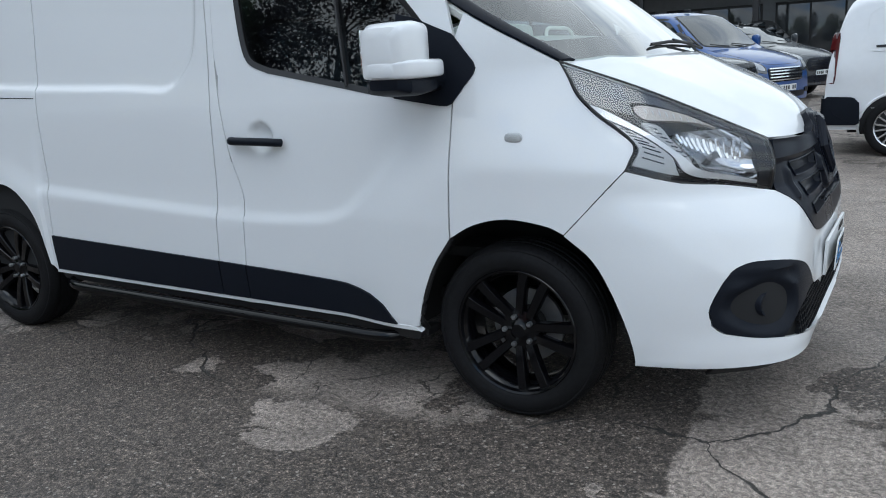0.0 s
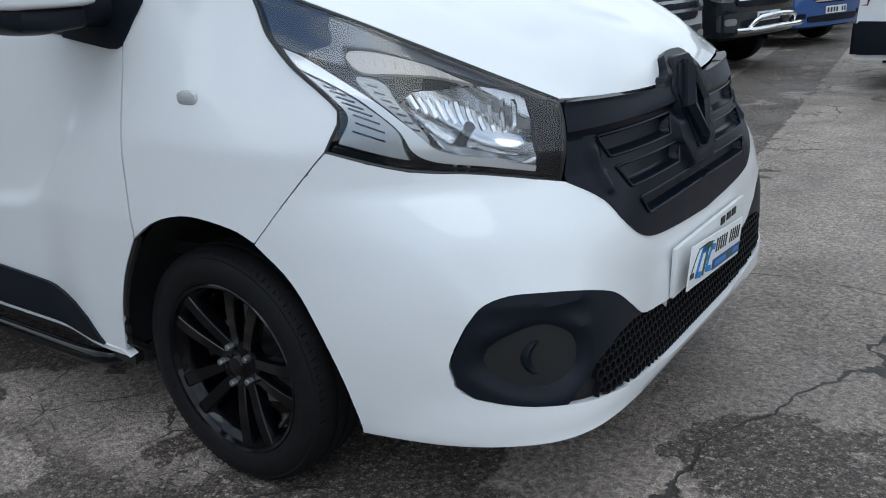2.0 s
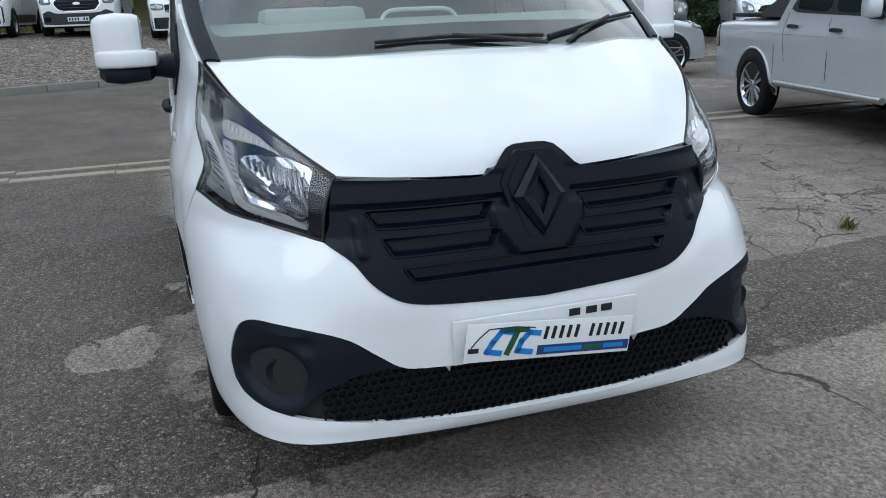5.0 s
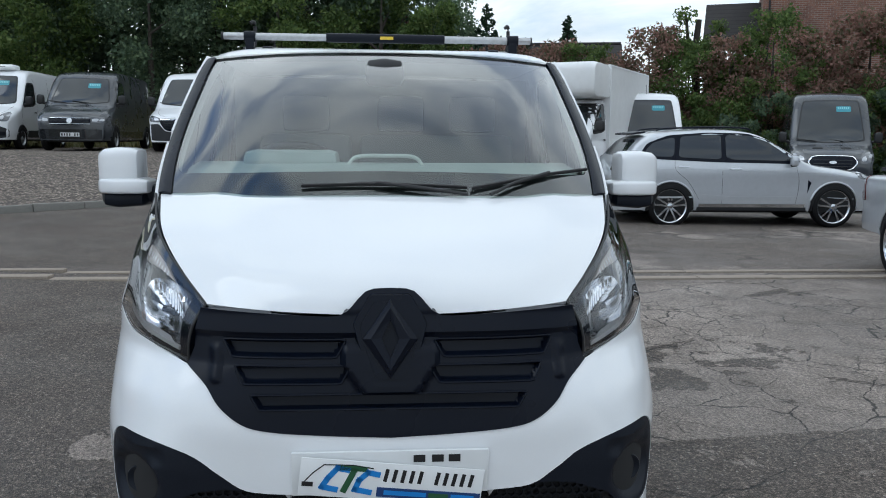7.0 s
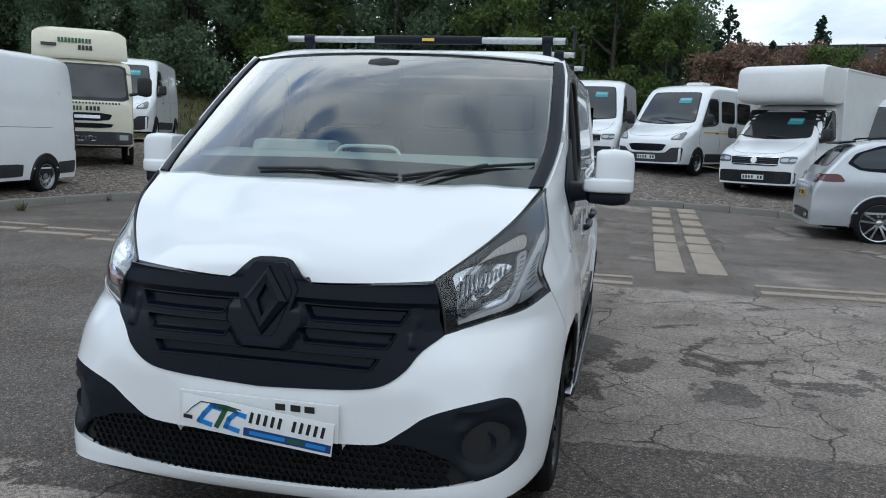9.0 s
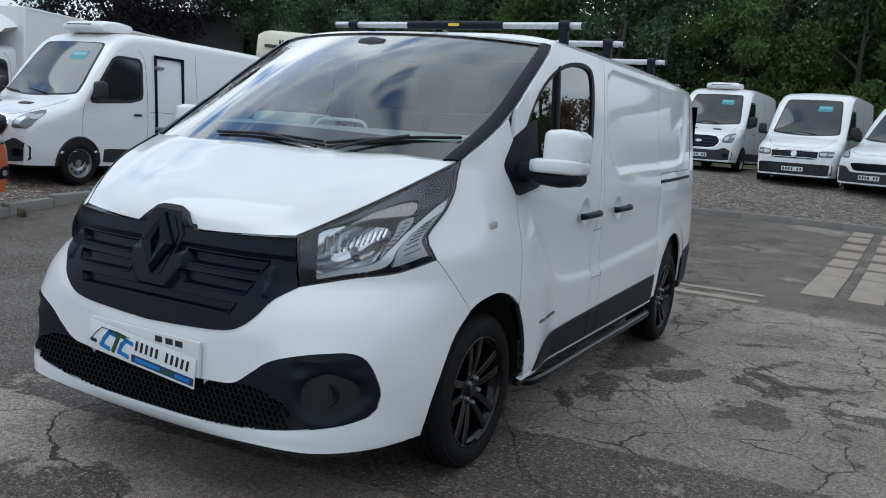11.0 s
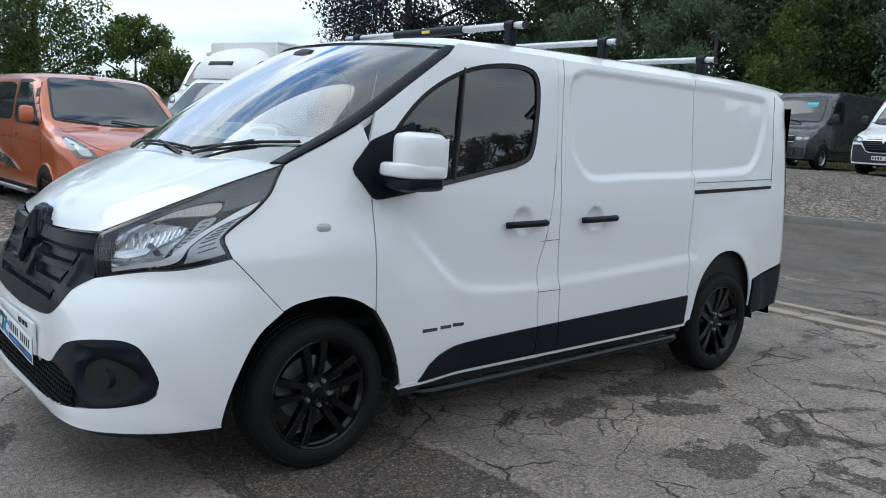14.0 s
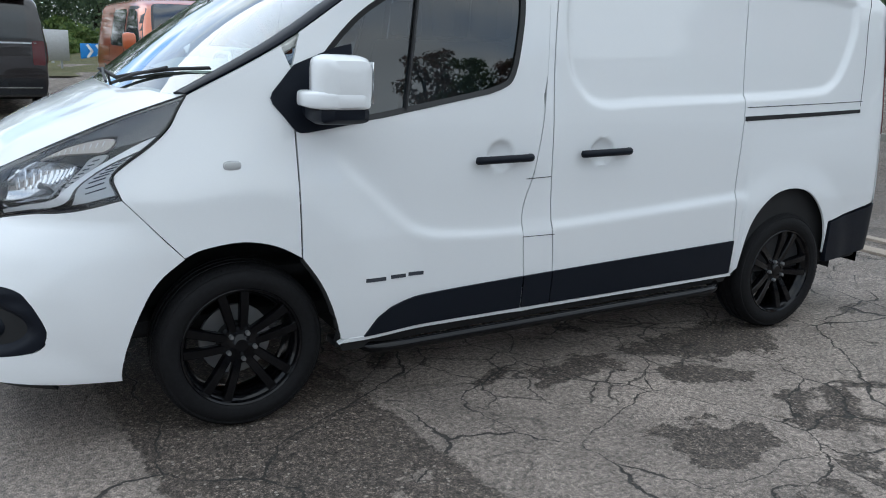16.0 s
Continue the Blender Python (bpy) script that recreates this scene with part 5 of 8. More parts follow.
part("sun_strip", screen_patch([(-.16, .955), (.16, .955), (.14, .90), (-.14, .90)], .014, .1), SEAL, van)


def wiper(pts):
    return merge(tube([screen_point(s, t, -.011) for s, t in pts[0]], .0045, 8), tube([screen_point(s, t, -.016) for s, t in pts[1]], .0065, 8), tube([screen_point(s, t, -.004) for s, t in pts[0]], .004, 6))


part("wiper", wiper(([(-.36, .045), (-.1, .055), (.15, .05), (.34, .04)], [(.34, .0), (.15, .03), (-.05, .055)])), SEAL, van, "black wiper blade")
part("wiper", wiper(([(.36, .035), (.55, .075), (.75, .12), (.92, .155)], [(.44, .0), (.55, .055), (.72, .115)])), SEAL, van, "black wiper blade")
part("scuttle", panel([(-1, -.02), (1, -.02), (1, .03), (.5, .03), (0, .03), (-.5, .03), (-1, .03)], lambda s, t: screen_point(s, t, .015), .08, 0, core=(-1, 0, 1.2)), SEAL, van)

# ---------------------------------------------------------------- plate, dealer board, roof bars
part("plate_holder", box(.012, .585, .135, (.998, .0, .545), .004, (0, 3, 0)), PLATE_WHITE, van)
for y in (.085, .14, .19):
    part("plate_bar", box(.003, .035, .022, (1.0075, y, .588), 0, (0, 3, 0)), INK, van)
board = thing("dealer_board", "white plastic board with blue and green print over number plate", "sign", (1.045, -.004, .513))
board.matrix_world = pose(1.018, .004, .521, -6.7, 4, 2.3)
part("board", box(.004, .545, .118, (0, 0, 0), .0015), SIGN_WHITE, board)


def stroke(pts, w, mat, name):
    """Flat bars on the board through (across, up) points."""
    bm = bmesh.new()
    for (y0, z0), (y1, z1) in zip(pts, pts[1:]):
        d = math.hypot(y1 - y0, z1 - z0)
        b = box(.0016, d + w * .9, w, (.0028, (y0 + y1) / 2, (z0 + z1) / 2), 0, (math.degrees(math.atan2(z1 - z0, y1 - y0)), 0, 0))
        bm = merge(bm, b)
    part(name, bm, mat, board)


# across runs from the reader's right (+) to left (-) on the board
stroke([(-.135, .030), (-.165, .034), (-.190, .0), (-.205, -.028), (-.165, -.034)], .017, SIGN_BLUE, "logo_shape")
stroke([(-.150, .036), (-.085, .036)], .016, SIGN_GREEN, "logo_shape")
stroke([(-.115, .030), (-.140, -.034)], .018, SIGN_GREEN, "logo_shape")
stroke([(-.045, .022), (-.075, .026), (-.098, .0), (-.108, -.030), (-.065, -.036)], .017, SIGN_BLUE, "logo_shape")
stroke([(-.255, -.012), (-.235, .014), (-.205, .042), (-.120, .046), (-.06, .040)], .003, INK, "logo_line")
stroke([(-.258, -.022), (-.238, -.022)], .014, INK, "logo_shape")
for k in range(11):
    if k != 5:
        stroke([(-.022 + k * .0255, .006), (-.018 + k * .0255, .036)], .011, INK, "number_bar")
stroke([(-.030, -.033), (.255, -.033)], .030, SIGN_NAVY, "name_band")
for y0, y1, mat in ((-.022, .105, SIGN_BLUE), (.112, .172, SIGN_GREEN), (.180, .250, SIGN_BLUE)):
    bm = box(.0018, y1 - y0, .014, (.0035, (y0 + y1) / 2, -.033))
    part("name_bar", bm, mat, board)

for k, x in enumerate((-1.20, -1.95, -2.95)):
    rack = thing("roof_bar", "aluminium roof bar with black foam sleeve and end stops" if k == 0 else "aluminium roof bar with black end stops on the van roof", "roof bar", (x, 0, 0), group="roof bars")
    z = 2.055
    part("bar", tube([(0, -.84, z), (0, .80, z)], .019, 14), ALU, rack)
    if k == 0:
        part("foam_sleeve", tube([(0, -.30, z), (0, .33, z)], .0245, 14), BLACK_PLASTIC, rack, "black foam sleeve")
        part("maker_mark", box(.004, .07, .016, (.0245, .02, z)), PLATE_YELLOW, rack)
    for y in (-.70, .70):
        top = 1.945 if abs(y) < 1 else 0
        part("bracket", box(.05, .045, z - 1.90, (0, y, (z + 1.905) / 2), .008), BLACK_PLASTIC, rack)
        part("clamp", tube([(0, y - .03, z), (0, y + .03, z)], .028, 12), BLACK_PLASTIC, rack)
    for y in ((.77, -.80) if k else ()):
        part("end_stop", tube(curve([(0, y, z - .02), (0, y + .02, z + .03), (0, y + .025, z + .12), (.015, y + .02, z + .17), (.03, y, z + .16)], 3), .011, 8), SEAL, rack)
    part("end_cap", tube([(0, .798, z), (0, .806, z)], .0205, 12), SEAL, rack)
    part("end_cap", tube([(0, -.836, z), (0, -.848, z)], .0205, 12), SEAL, rack)

# ---------------------------------------------------------------- the other vehicles
from mathutils.bvhtree import BVHTree

GREY_PAINT = paint("graphite_car_paint", (0.036, 0.040, 0.046), 0.28, vary=0.05, coat=0.8, spec=0.35)
NAVY_PAINT = paint("near_black_car_paint", (0.008, 0.010, 0.013), 0.26, vary=0.05, coat=0.6, spec=0.3)
ORANGE_PAINT = paint("metallic_orange_paint", (0.50, 0.115, 0.035), 0.30, 0.2, vary=0.08, coat=1.0)
BLUE_PAINT = paint("bright_blue_paint", (0.010, 0.065, 0.24), 0.30, 0.1, vary=0.05, coat=0.8, spec=0.35)
SILVER_PAINT = paint("pale_silver_paint", (0.56, 0.58, 0.61), 0.30, 0.35, vary=0.05, coat=1.0)
CREAM_PAINT = paint("cream_truck_paint", (0.70, 0.66, 0.52), 0.35, vary=0.05, coat=0.5)
BROWN_PAINT = paint("dark_brown_paint", (0.014, 0.010, 0.010), 0.22, vary=0.05, coat=0.8)
PLAIN_WHITE = paint("white_van_paint", (0.80, 0.81, 0.825), 0.30, vary=0.03, coat=0.8)
BOX_WHITE = paint("white_box_panel", (0.76, 0.765, 0.76), 0.42, vary=0.05, scale=6, tone=(.70, .70, .69))
BUMPER_GREY = paint("dark_grey_bumper", (0.022, 0.024, 0.028), 0.5, vary=0.2)
STICKER = paint("turquoise_price_strip", (0.045, 0.27, 0.33), 0.4)
STICKER_INK = paint("pale_price_figures", (0.30, 0.62, 0.66), 0.4)
LAMP_DARK = paint("dark_headlamp_housing", (0.10, 0.105, 0.115), 0.12, 0.3, vary=0.1, coat=1.0)
LAMP_BRIGHT = paint("headlamp_reflector", (0.50, 0.51, 0.53), 0.28, 0.7, vary=0.2, scale=40)


def rounded(poly, times=2, cut=.2):
    """A closed outline with its corners cut again and again."""
    for _ in range(times):
        out = []
        for a, b in zip(poly, poly[1:] + poly[:1]):
            out.append((a[0] + (b[0] - a[0]) * cut, a[1] + (b[1] - a[1]) * cut))
            out.append((b[0] + (a[0] - b[0]) * cut, b[1] + (a[1] - b[1]) * cut))
        poly = out
    return poly


def scaled(poly, k, dx=0.0, dz=0.0):
    cx, cz = sum(p[0] for p in poly) / len(poly), sum(p[1] for p in poly) / len(poly)
    return [(cx + dx + (x - cx) * k, cz + dz + (z - cz) * k) for x, z in poly]


def far_wheel(owner, x, y, r, rim_mat, spokes, rk=.218):
    """A road wheel; no spokes means a pressed steel wheel with a ring of dark discs for its shaded holes."""
    s = 1 if y > 0 else -1
    at = Matrix.Translation((x, y, r)) @ Matrix.Diagonal((1, s, 1, 1))
    k = r / .34
    q = rk * k
    wh = thing("wheel", "", "")
    wh.parent = owner
    part("tyre", move(lathe([(q - .004, -.10), (.30 * k, -.11), (.332 * k, -.085), (.339 * k, -.05), (.34 * k, 0), (.339 * k, .05), (.332 * k, .085), (.31 * k, .104), ((q + .3 * k) / 2, .110), (q + .008, .098), (q, .085)], 40), at), RUBBER, wh)
    if spokes == 0:
        part("rim", move(lathe([(q, .085), (q + .007, .094), (q - .004, .092), (q - .016, .06), (q - .030, .045), (.150 * k, .062), (.105 * k, .060), (.075 * k, .035), (.062 * k, .045), (.050 * k, .075), (.0, .078)], 36), at), rim_mat, wh)
        # dark discs on the solid rim paint the shade inside the vent holes
        for j in range(10):
            t = 2 * math.pi * j / 10
            part("hole_shade", move(lathe([(0, .0685), (.013 * k, .068), (.019 * k, .060)], 8), at @ Matrix.Translation((.148 * k * math.cos(t), .0, .148 * k * math.sin(t)))), DARK_INSIDE, wh)
        return
    part("rim", move(lathe([(q, .085), (q - .014, .04), (.09 * k, .0), (0, .0)], 32), at), DARK_INSIDE, wh)
    part("rim_edge", move(lathe([(q - .022, .06), (q - .010, .088), (q + .004, .097), (q + .006, .09), (q, .05)], 40), at), rim_mat, wh)
    for j in range(spokes):
        bms = []
        for off in (-1, 1):
            rows = []
            for t in np.linspace(0, 1, 5):
                rr, w, c = .03 * k + t * (q - .036 * k), (.004 + .09 / spokes) * k, off * (.010 + .24 / spokes * t) * k
                h = .088 - .016 * (1 - t) ** 2
                rows.append([(c - w, h - .03, rr), (c - w * .7, h, rr), (c + w * .7, h, rr), (c + w, h - .03, rr)])
            bms.append(outward(sheet(rows), (0, 0, .1)))
        part("spoke", move(merge(*bms), at @ pose(0, 0, 0, 0, 360 * j / spokes, 0)), rim_mat, wh)
    part("hub_cap", move(lathe([(0, .086), (.03 * k, .084), (.045 * k, .070), (.05 * k, .02)], 20), at), rim_mat, wh)


def vehicle(name, label, cat, at, heading, prof, wide, paint_mat, wheels, r=.34, feats=(), tumble=.10, nose=.10, group="", rim=STEEL, spokes=0, soft=.14, mirrors=None, belt=1.15, low=.30, bow=.16, rk=.218, crown=.03, arch=None):
    """A vehicle from its upper side outline prof of (x, z), with x = 0 at the front and falling to the rear. The body is drawn
    through cross sections with a soft shoulder; features are laid on it."""
    h = wide / 2
    ob = thing(name, label, cat, (at[0], at[1], rise(at[0], at[1]) if len(at) < 3 else at[2]), heading, group)
    zt, xm = max(z for _, z in prof), min(x for x, _ in prof)
    line = [np.array((prof[0][0], low + .001))] + [np.array(p, float) for p in prof] + [np.array((prof[-1][0], low + .001))]
    for _ in range(2):
        line = [line[0]] + [q for a, b in zip(line, line[1:]) for q in (a + (b - a) * .2, a + (b - a) * .8)] + [line[-1]]
    d = np.concatenate([[0], np.cumsum([np.hypot(*(b - a)) for a, b in zip(line, line[1:])])])
    stops = [s for s in np.arange(0, d[-1], .045) if s < 2.6 or s > d[-1] - 2.2 or int(round(s / .045)) % 4 == 0] + [d[-1]]
    chain = [(np.interp(s, d, [q[0] for q in line]), np.interp(s, d, [q[1] for q in line])) for s in stops]

    def side(x, z):
        y = h * (1 - nose * min(max((x + .6) / .6, 0), 1) ** 2.4 - .05 * min(max((-x + xm + .6) / .6, 0), 1) ** 2.4)
        y -= h * tumble * max(z - belt, 0) ** 1.25 / max(zt - belt, .2) ** 1.25
        return y - .05 * ease(.55 - z, 0, .35) + .012 * ease(.18 - abs(z - .95), 0, .18)

    rows = []
    for x, top in chain:
        rc = min(soft, (top - low) * .45)
        zs = top - rc
        half_row = [(side(x, z), z) for z in np.linspace(low, zs, 12)]
        ys = side(x, zs)
        ry = min(rc * 1.25, ys * .5)
        half_row += [(ys - ry * (1 - math.cos(t)), zs + (rc - crown * (top > 1)) * math.sin(t)) for t in np.linspace(0, math.pi / 2, 7)[1:]]
        yi, zi = half_row[-1]
        half_row += [(yi * (1 - t), zi + (top - zi) * (1 - (1 - t) ** 2)) for t in np.linspace(0, 1, 6)[1:]]
        full_row = half_row + [(-y, z) for y, z in half_row[-2::-1]]
        rows.append([(x - bow * (y / h) ** 2 * ease(x, -1.6, -.1) * (1 if z < zt - .3 else .5), y, z) for y, z in full_row])
    bm = outward(sheet(rows), (xm / 2, 0, .8))
    tree = BVHTree.FromBMesh(bm)
    part("body", bm, paint_mat, ob)

    def flank_fn(s):
        def f(x, z):
            hit = tree.ray_cast(Vector((x, s * 3, z)), Vector((0, -s, 0)))[0]
            return hit if hit else Vector((x, s * h * .9, z))
        return f

    def face_fn(rear=False):
        def f(y, z):
            hit = tree.ray_cast(Vector((-20 if rear else 5, y, z)), Vector((1 if rear else -1, 0, 0)))[0]
            return hit if hit else Vector((xm if rear else -.2, y, z))
        return f

    mid = (xm / 2, 0, zt / 2)
    for kind, pname, outline, mat, *more in feats:
        lift = more[0] if more else .008
        if kind == "side":
            for s in (1, -1):
                part(pname, panel(outline, flank_fn(s), .10, .012, lift, core=mid), mat, ob)
        elif kind == "left" or kind == "right":
            part(pname, panel(outline, flank_fn(1 if kind == "left" else -1), .10, .012, lift, core=mid), mat, ob)
        elif kind in ("front", "rear"):
            part(pname, panel(outline, face_fn(kind == "rear"), .07, .012, lift, core=mid), mat, ob)
        elif kind == "pair":
            for s in (1, -1):
                part(pname, panel([(y * s, z) for y, z in outline], face_fn(), .05, .012, lift, core=mid), mat, ob)
        elif kind == "rear_pair":
            for s in (1, -1):
                part(pname, panel([(y * s, z) for y, z in outline], face_fn(True), .05, .012, lift, core=mid), mat, ob)
        elif kind == "seam":
            for s in (1, -1):
                part(pname, tube([flank_fn(s)(x, z) for x, z in curve(outline, 4)], .0035, 5), mat, ob)
        elif kind == "nose_seam":
            for s in (1, -1):
                part(pname, tube([face_fn()(y * s, z) for y, z in curve(outline, 4)], .0035, 5), mat, ob)
    rw = r + .06
    for x in wheels:
        # the flank is uncut: a dark panel paints the shade of each arch opening
        arc = [(x + rw * math.cos(t), r + rw * math.sin(t)) for t in np.linspace(-.2, math.pi + .2, 22)]
        for s in (1, -1):
            part("arch_shade", panel(arc, flank_fn(s), .15, .01, .004, core=mid), DARK_INSIDE, ob)
            part("arch_lip", tube([flank_fn(s)(px, pz) for px, pz in arc], .017, 6), arch or paint_mat, ob)
            far_wheel(ob, x, s * (h - .085), r, rim, spokes, rk)
    part("underbody", box(-xm - .5, wide - .5, .14, (xm / 2, 0, low + .02)), DARK_INSIDE, ob)
    if mirrors:
        x, z, k, mat = mirrors
        y0 = side(x, z - .1)
        for s in (1, -1):
            m = blob([(s * (y0 + .07 * k), x, z, .05, .10 * k), (s * (y0 + .09 * k), x, z, .07, .13 * k), (s * (y0 + .19 * k), x - .01, z, .075, .145 * k), (s * (y0 + .25 * k), x - .02, z, .065, .13 * k), (s * (y0 + .27 * k), x - .02, z, .04, .10 * k)], 20, 3.4)
            part("mirror", m, mat, ob)
            part("mirror_arm", tube([(x, s * (y0 - .06), z - .13 * k), (x, s * (y0 + .13), z - .10 * k)], .035, 8), SEAL, ob)
    return ob


def quad(x0, x1, z0, z1):
    return [(x0, z0), (x1, z0), (x1, z1), (x0, z1)]


def plate(y, z, back=False, mat=None):
    out = [("rear" if back else "front", "number_plate", quad(y - .26, y + .26, z - .055, z + .055), mat or (PLATE_YELLOW if back else PLATE_WHITE), .02)]
    for k in range(7):
        if k != 4:
            c = y - .21 + .07 * k
            out.append(("rear" if back else "front", "plate_bar", quad(c - .020, c + .020, z - .034, z + .034), INK, .024))
    return out


def sticker(y, z):
    """A turquoise price strip inside a screen, its figures as plain bars."""
    return [("front", "price_sticker", rounded(quad(y - .18, y + .18, z - .075, z + .075), 1, .08), STICKER, .011)] + [
        ("front", "price_bar", quad(y - .14 + .05 * k, y - .11 + .05 * k, z + .0, z + .05), STICKER_INK, .014) for k in range(6)]


def lamp(outline, inner=((.62, -.02, 0),)):
    """A headlamp: dark clear-fronted housing with bright reflectors inside."""
    feats = [("pair", "headlamp", rounded(outline, 2, .15), LAMP_DARK, .010)]
    for k, dy, dz in inner:
        feats.append(("pair", "reflector", rounded(scaled(outline, k, dy, dz), 2, .2), LAMP_BRIGHT, .016))
    return feats


def big_van(label, at, heading, mat=PLAIN_WHITE, high=2.55, length=5.6, style=0, lower=BUMPER_GREY, group="vans in the row", extra=(), screen_sticker=True, cat="van"):
    """A large panel van; style picks the face: 0 oval grille, 1 twin bar, 2 deep grille with a bright frame, 3 black lower face."""
    H, L = high, length
    prof = [(0, .44), (.0, .80), (-.05, .98), (-.20, 1.10), (-.50, 1.22), (-.98, 1.36), (-1.68, H - .30), (-1.84, H - .15), (-2.05, H - .06), (-2.6, H), (-L + .5, H), (-L + .08, H - .03), (-L + .02, H - .14), (-L, .9), (-L, .42)]
    sz = H - .30
    glass = rounded([(-.78, 1.42), (0, 1.36), (.78, 1.42), (.80, 1.50), (.68, sz - .03), (.60, sz + .02), (-.60, sz + .02), (-.68, sz - .03), (-.80, 1.50)], 2, .18)
    feats = [("front", "screen_surround", scaled(glass, 1.045), SEAL, .004), ("front", "windscreen", glass, FAR_GLASS, .009),
             ("side", "window_surround", rounded([(-1.10, 1.28), (-1.62, 2.02), (-1.74, 2.09), (-2.20, 2.09), (-2.27, 2.0), (-2.27, 1.42), (-2.0, 1.34)], 2, .12), SEAL, .004),
             ("side", "door_glass", rounded([(-1.24, 1.38), (-1.66, 1.98), (-1.76, 2.04), (-2.16, 2.04), (-2.22, 1.98), (-2.22, 1.46), (-1.98, 1.39)], 2, .15), FAR_GLASS, .010),
             ("side", "sill_strip", rounded([(-1.45, .36), (-1.45, .58), (-L + 1.6, .58), (-L + 1.6, .36)], 1, .05), lower),
             ("side", "rear_strip", [(-L + .60, .38), (-L + .60, .60), (-L + .06, .62), (-L + .06, .40)], lower),
             ("seam", "door_seam", [(-1.05, .62), (-1.02, 1.0), (-1.06, 1.28)], SEAL), ("seam", "door_seam", [(-2.36, .42), (-2.36, 1.4), (-2.32, 2.05), (-2.2, 2.22)], SEAL),
             # the side crease is a dark grey line, its shade put into the colour
             ("seam", "door_seam", [(-3.55, .62), (-3.55, 1.4), (-3.53, H - .25)], SEAL), ("seam", "panel_crease", [(-2.4, 1.22), (-3.5, 1.22), (-L + .2, 1.22)], BUMPER_GREY),
             ("nose_seam", "bonnet_seam", [(.0, 1.02), (.35, 1.02), (.62, 1.07), (.74, 1.16), (.80, 1.32)], SEAL),
             ("side", "door_handle", rounded(quad(-2.05, -2.22, 1.13, 1.17), 1), SEAL, .02), ("right", "door_handle", rounded(quad(-2.45, -2.62, 1.13, 1.17), 1), SEAL, .02),
             ("rear_pair", "tail_lamp", quad(.82, .92, .80, 1.5), RED_LAMP), ("side", "tail_lamp_edge", quad(-L + .01, -L + .05, .80, 1.5), RED_LAMP)]
    feats += plate(0, .47)
    if style == 0:
        feats += [("front", "bumper", rounded([(-.90, .34), (.90, .34), (.92, .60), (.70, .70), (.52, .62), (-.52, .62), (-.70, .70), (-.92, .60)], 2, .12), lower), ("front", "grille_frame", rounded([(-.44, .66), (.44, .66), (.60, .86), (.48, 1.035), (-.48, 1.035), (-.60, .86)], 2, .16), CHROME, .009),
                  ("front", "grille", rounded([(-.42, .68), (.42, .68), (.57, .86), (.46, 1.015), (-.46, 1.015), (-.57, .86)], 2, .16), GRILLE_BLACK, .016),
                  ("pair", "bonnet_vent", rounded(quad(.22, .46, 1.20, 1.235), 1), SEAL), ("pair", "fog_recess", rounded(quad(.66, .84, .42, .54), 1), GRILLE_BLACK, .012), ("front", "badge", [(.09 * math.cos(t), .86 + .036 * math.sin(t)) for t in np.linspace(0, 6.28, 14)[:-1]], SILVER, .024)]
        feats += lamp([(.62, .84), (.90, .84), (.93, 1.08), (.86, 1.14), (.66, 1.03)], ((.42, -.06, -.03), (.32, .09, .04)))
        feats += [("front", "grille_bar", quad(-.46, .46, z, z + .014), BUMPER_GREY, .022) for z in (.75, .82, .91)]
    elif style == 1:
        feats += [("front", "bumper", rounded([(-.90, .34), (.90, .34), (.92, .62), (-.92, .62)], 2, .08), lower), ("front", "grille", rounded([(-.55, .74), (.55, .74), (.56, .95), (-.56, .95)], 1, .08), GRILLE_BLACK, .012),
                  ("front", "badge", [(.075 * math.cos(t), .86 + .075 * math.sin(t)) for t in np.linspace(0, 6.28, 18)[:-1]], SILVER, .024)]
        feats += lamp([(.58, .80), (.90, .80), (.92, .97), (.58, .95)], ((.5, -.06, 0), (.36, .10, 0)))
        feats += [("front", "grille_bar", quad(-.55, .55, z, z + .014), SILVER, .02) for z in (.765, .925)] + [("front", "grille_bar", quad(-.53, .53, z, z + .010), BUMPER_GREY, .02) for z in (.81, .845, .885)]
    elif style == 2:
        feats += [("front", "bumper", rounded([(-.90, .34), (.90, .34), (.93, .74), (.66, .72), (.50, .58), (-.50, .58), (-.66, .72), (-.93, .74)], 2, .10), lower), ("front", "grille_frame", rounded([(-.46, .60), (.46, .60), (.60, .84), (-.60, .84)], 2, .12), SIGN_WHITE, .010), ("front", "grille", rounded([(-.43, .625), (.43, .625), (.555, .815), (-.555, .815)], 2, .12), GRILLE_BLACK, .016)]
        feats += lamp([(.62, .92), (.90, .93), (.92, 1.10), (.84, 1.16), (.64, 1.0)], ((.5, -.04, -.02),))
    else:
        feats += [("front", "bumper", rounded([(-.92, .34), (.92, .34), (.93, .80), (.62, .82), (.42, .60), (-.42, .60), (-.62, .82), (-.93, .80)], 2, .10), lower), ("front", "grille", rounded([(-.42, .62), (.42, .62), (.60, .88), (.55, .97), (-.55, .97), (-.60, .88)], 2, .12), GRILLE_BLACK, .012),
                  ("front", "grille_bar", quad(-.58, .58, .925, .94), CHROME, .02), ("front", "badge", [(0, .84), (.055, .925), (0, 1.01), (-.055, .925)], SILVER, .026)]
        feats += [("front", "grille_bar", quad(-.5 + .1 * (.86 - z) * 4, .5 - .1 * (.86 - z) * 4, z, z + .012), BUMPER_GREY, .02) for z in (.70, .76, .82, .87)]
        feats += lamp([(.58, .86), (.91, .88), (.92, 1.06), (.80, 1.04), (.58, .97)], ((.45, -.06, -.01), (.3, .12, .02)))
    if screen_sticker:
        feats += sticker(.32, sz - .20)
    feats += list(extra)
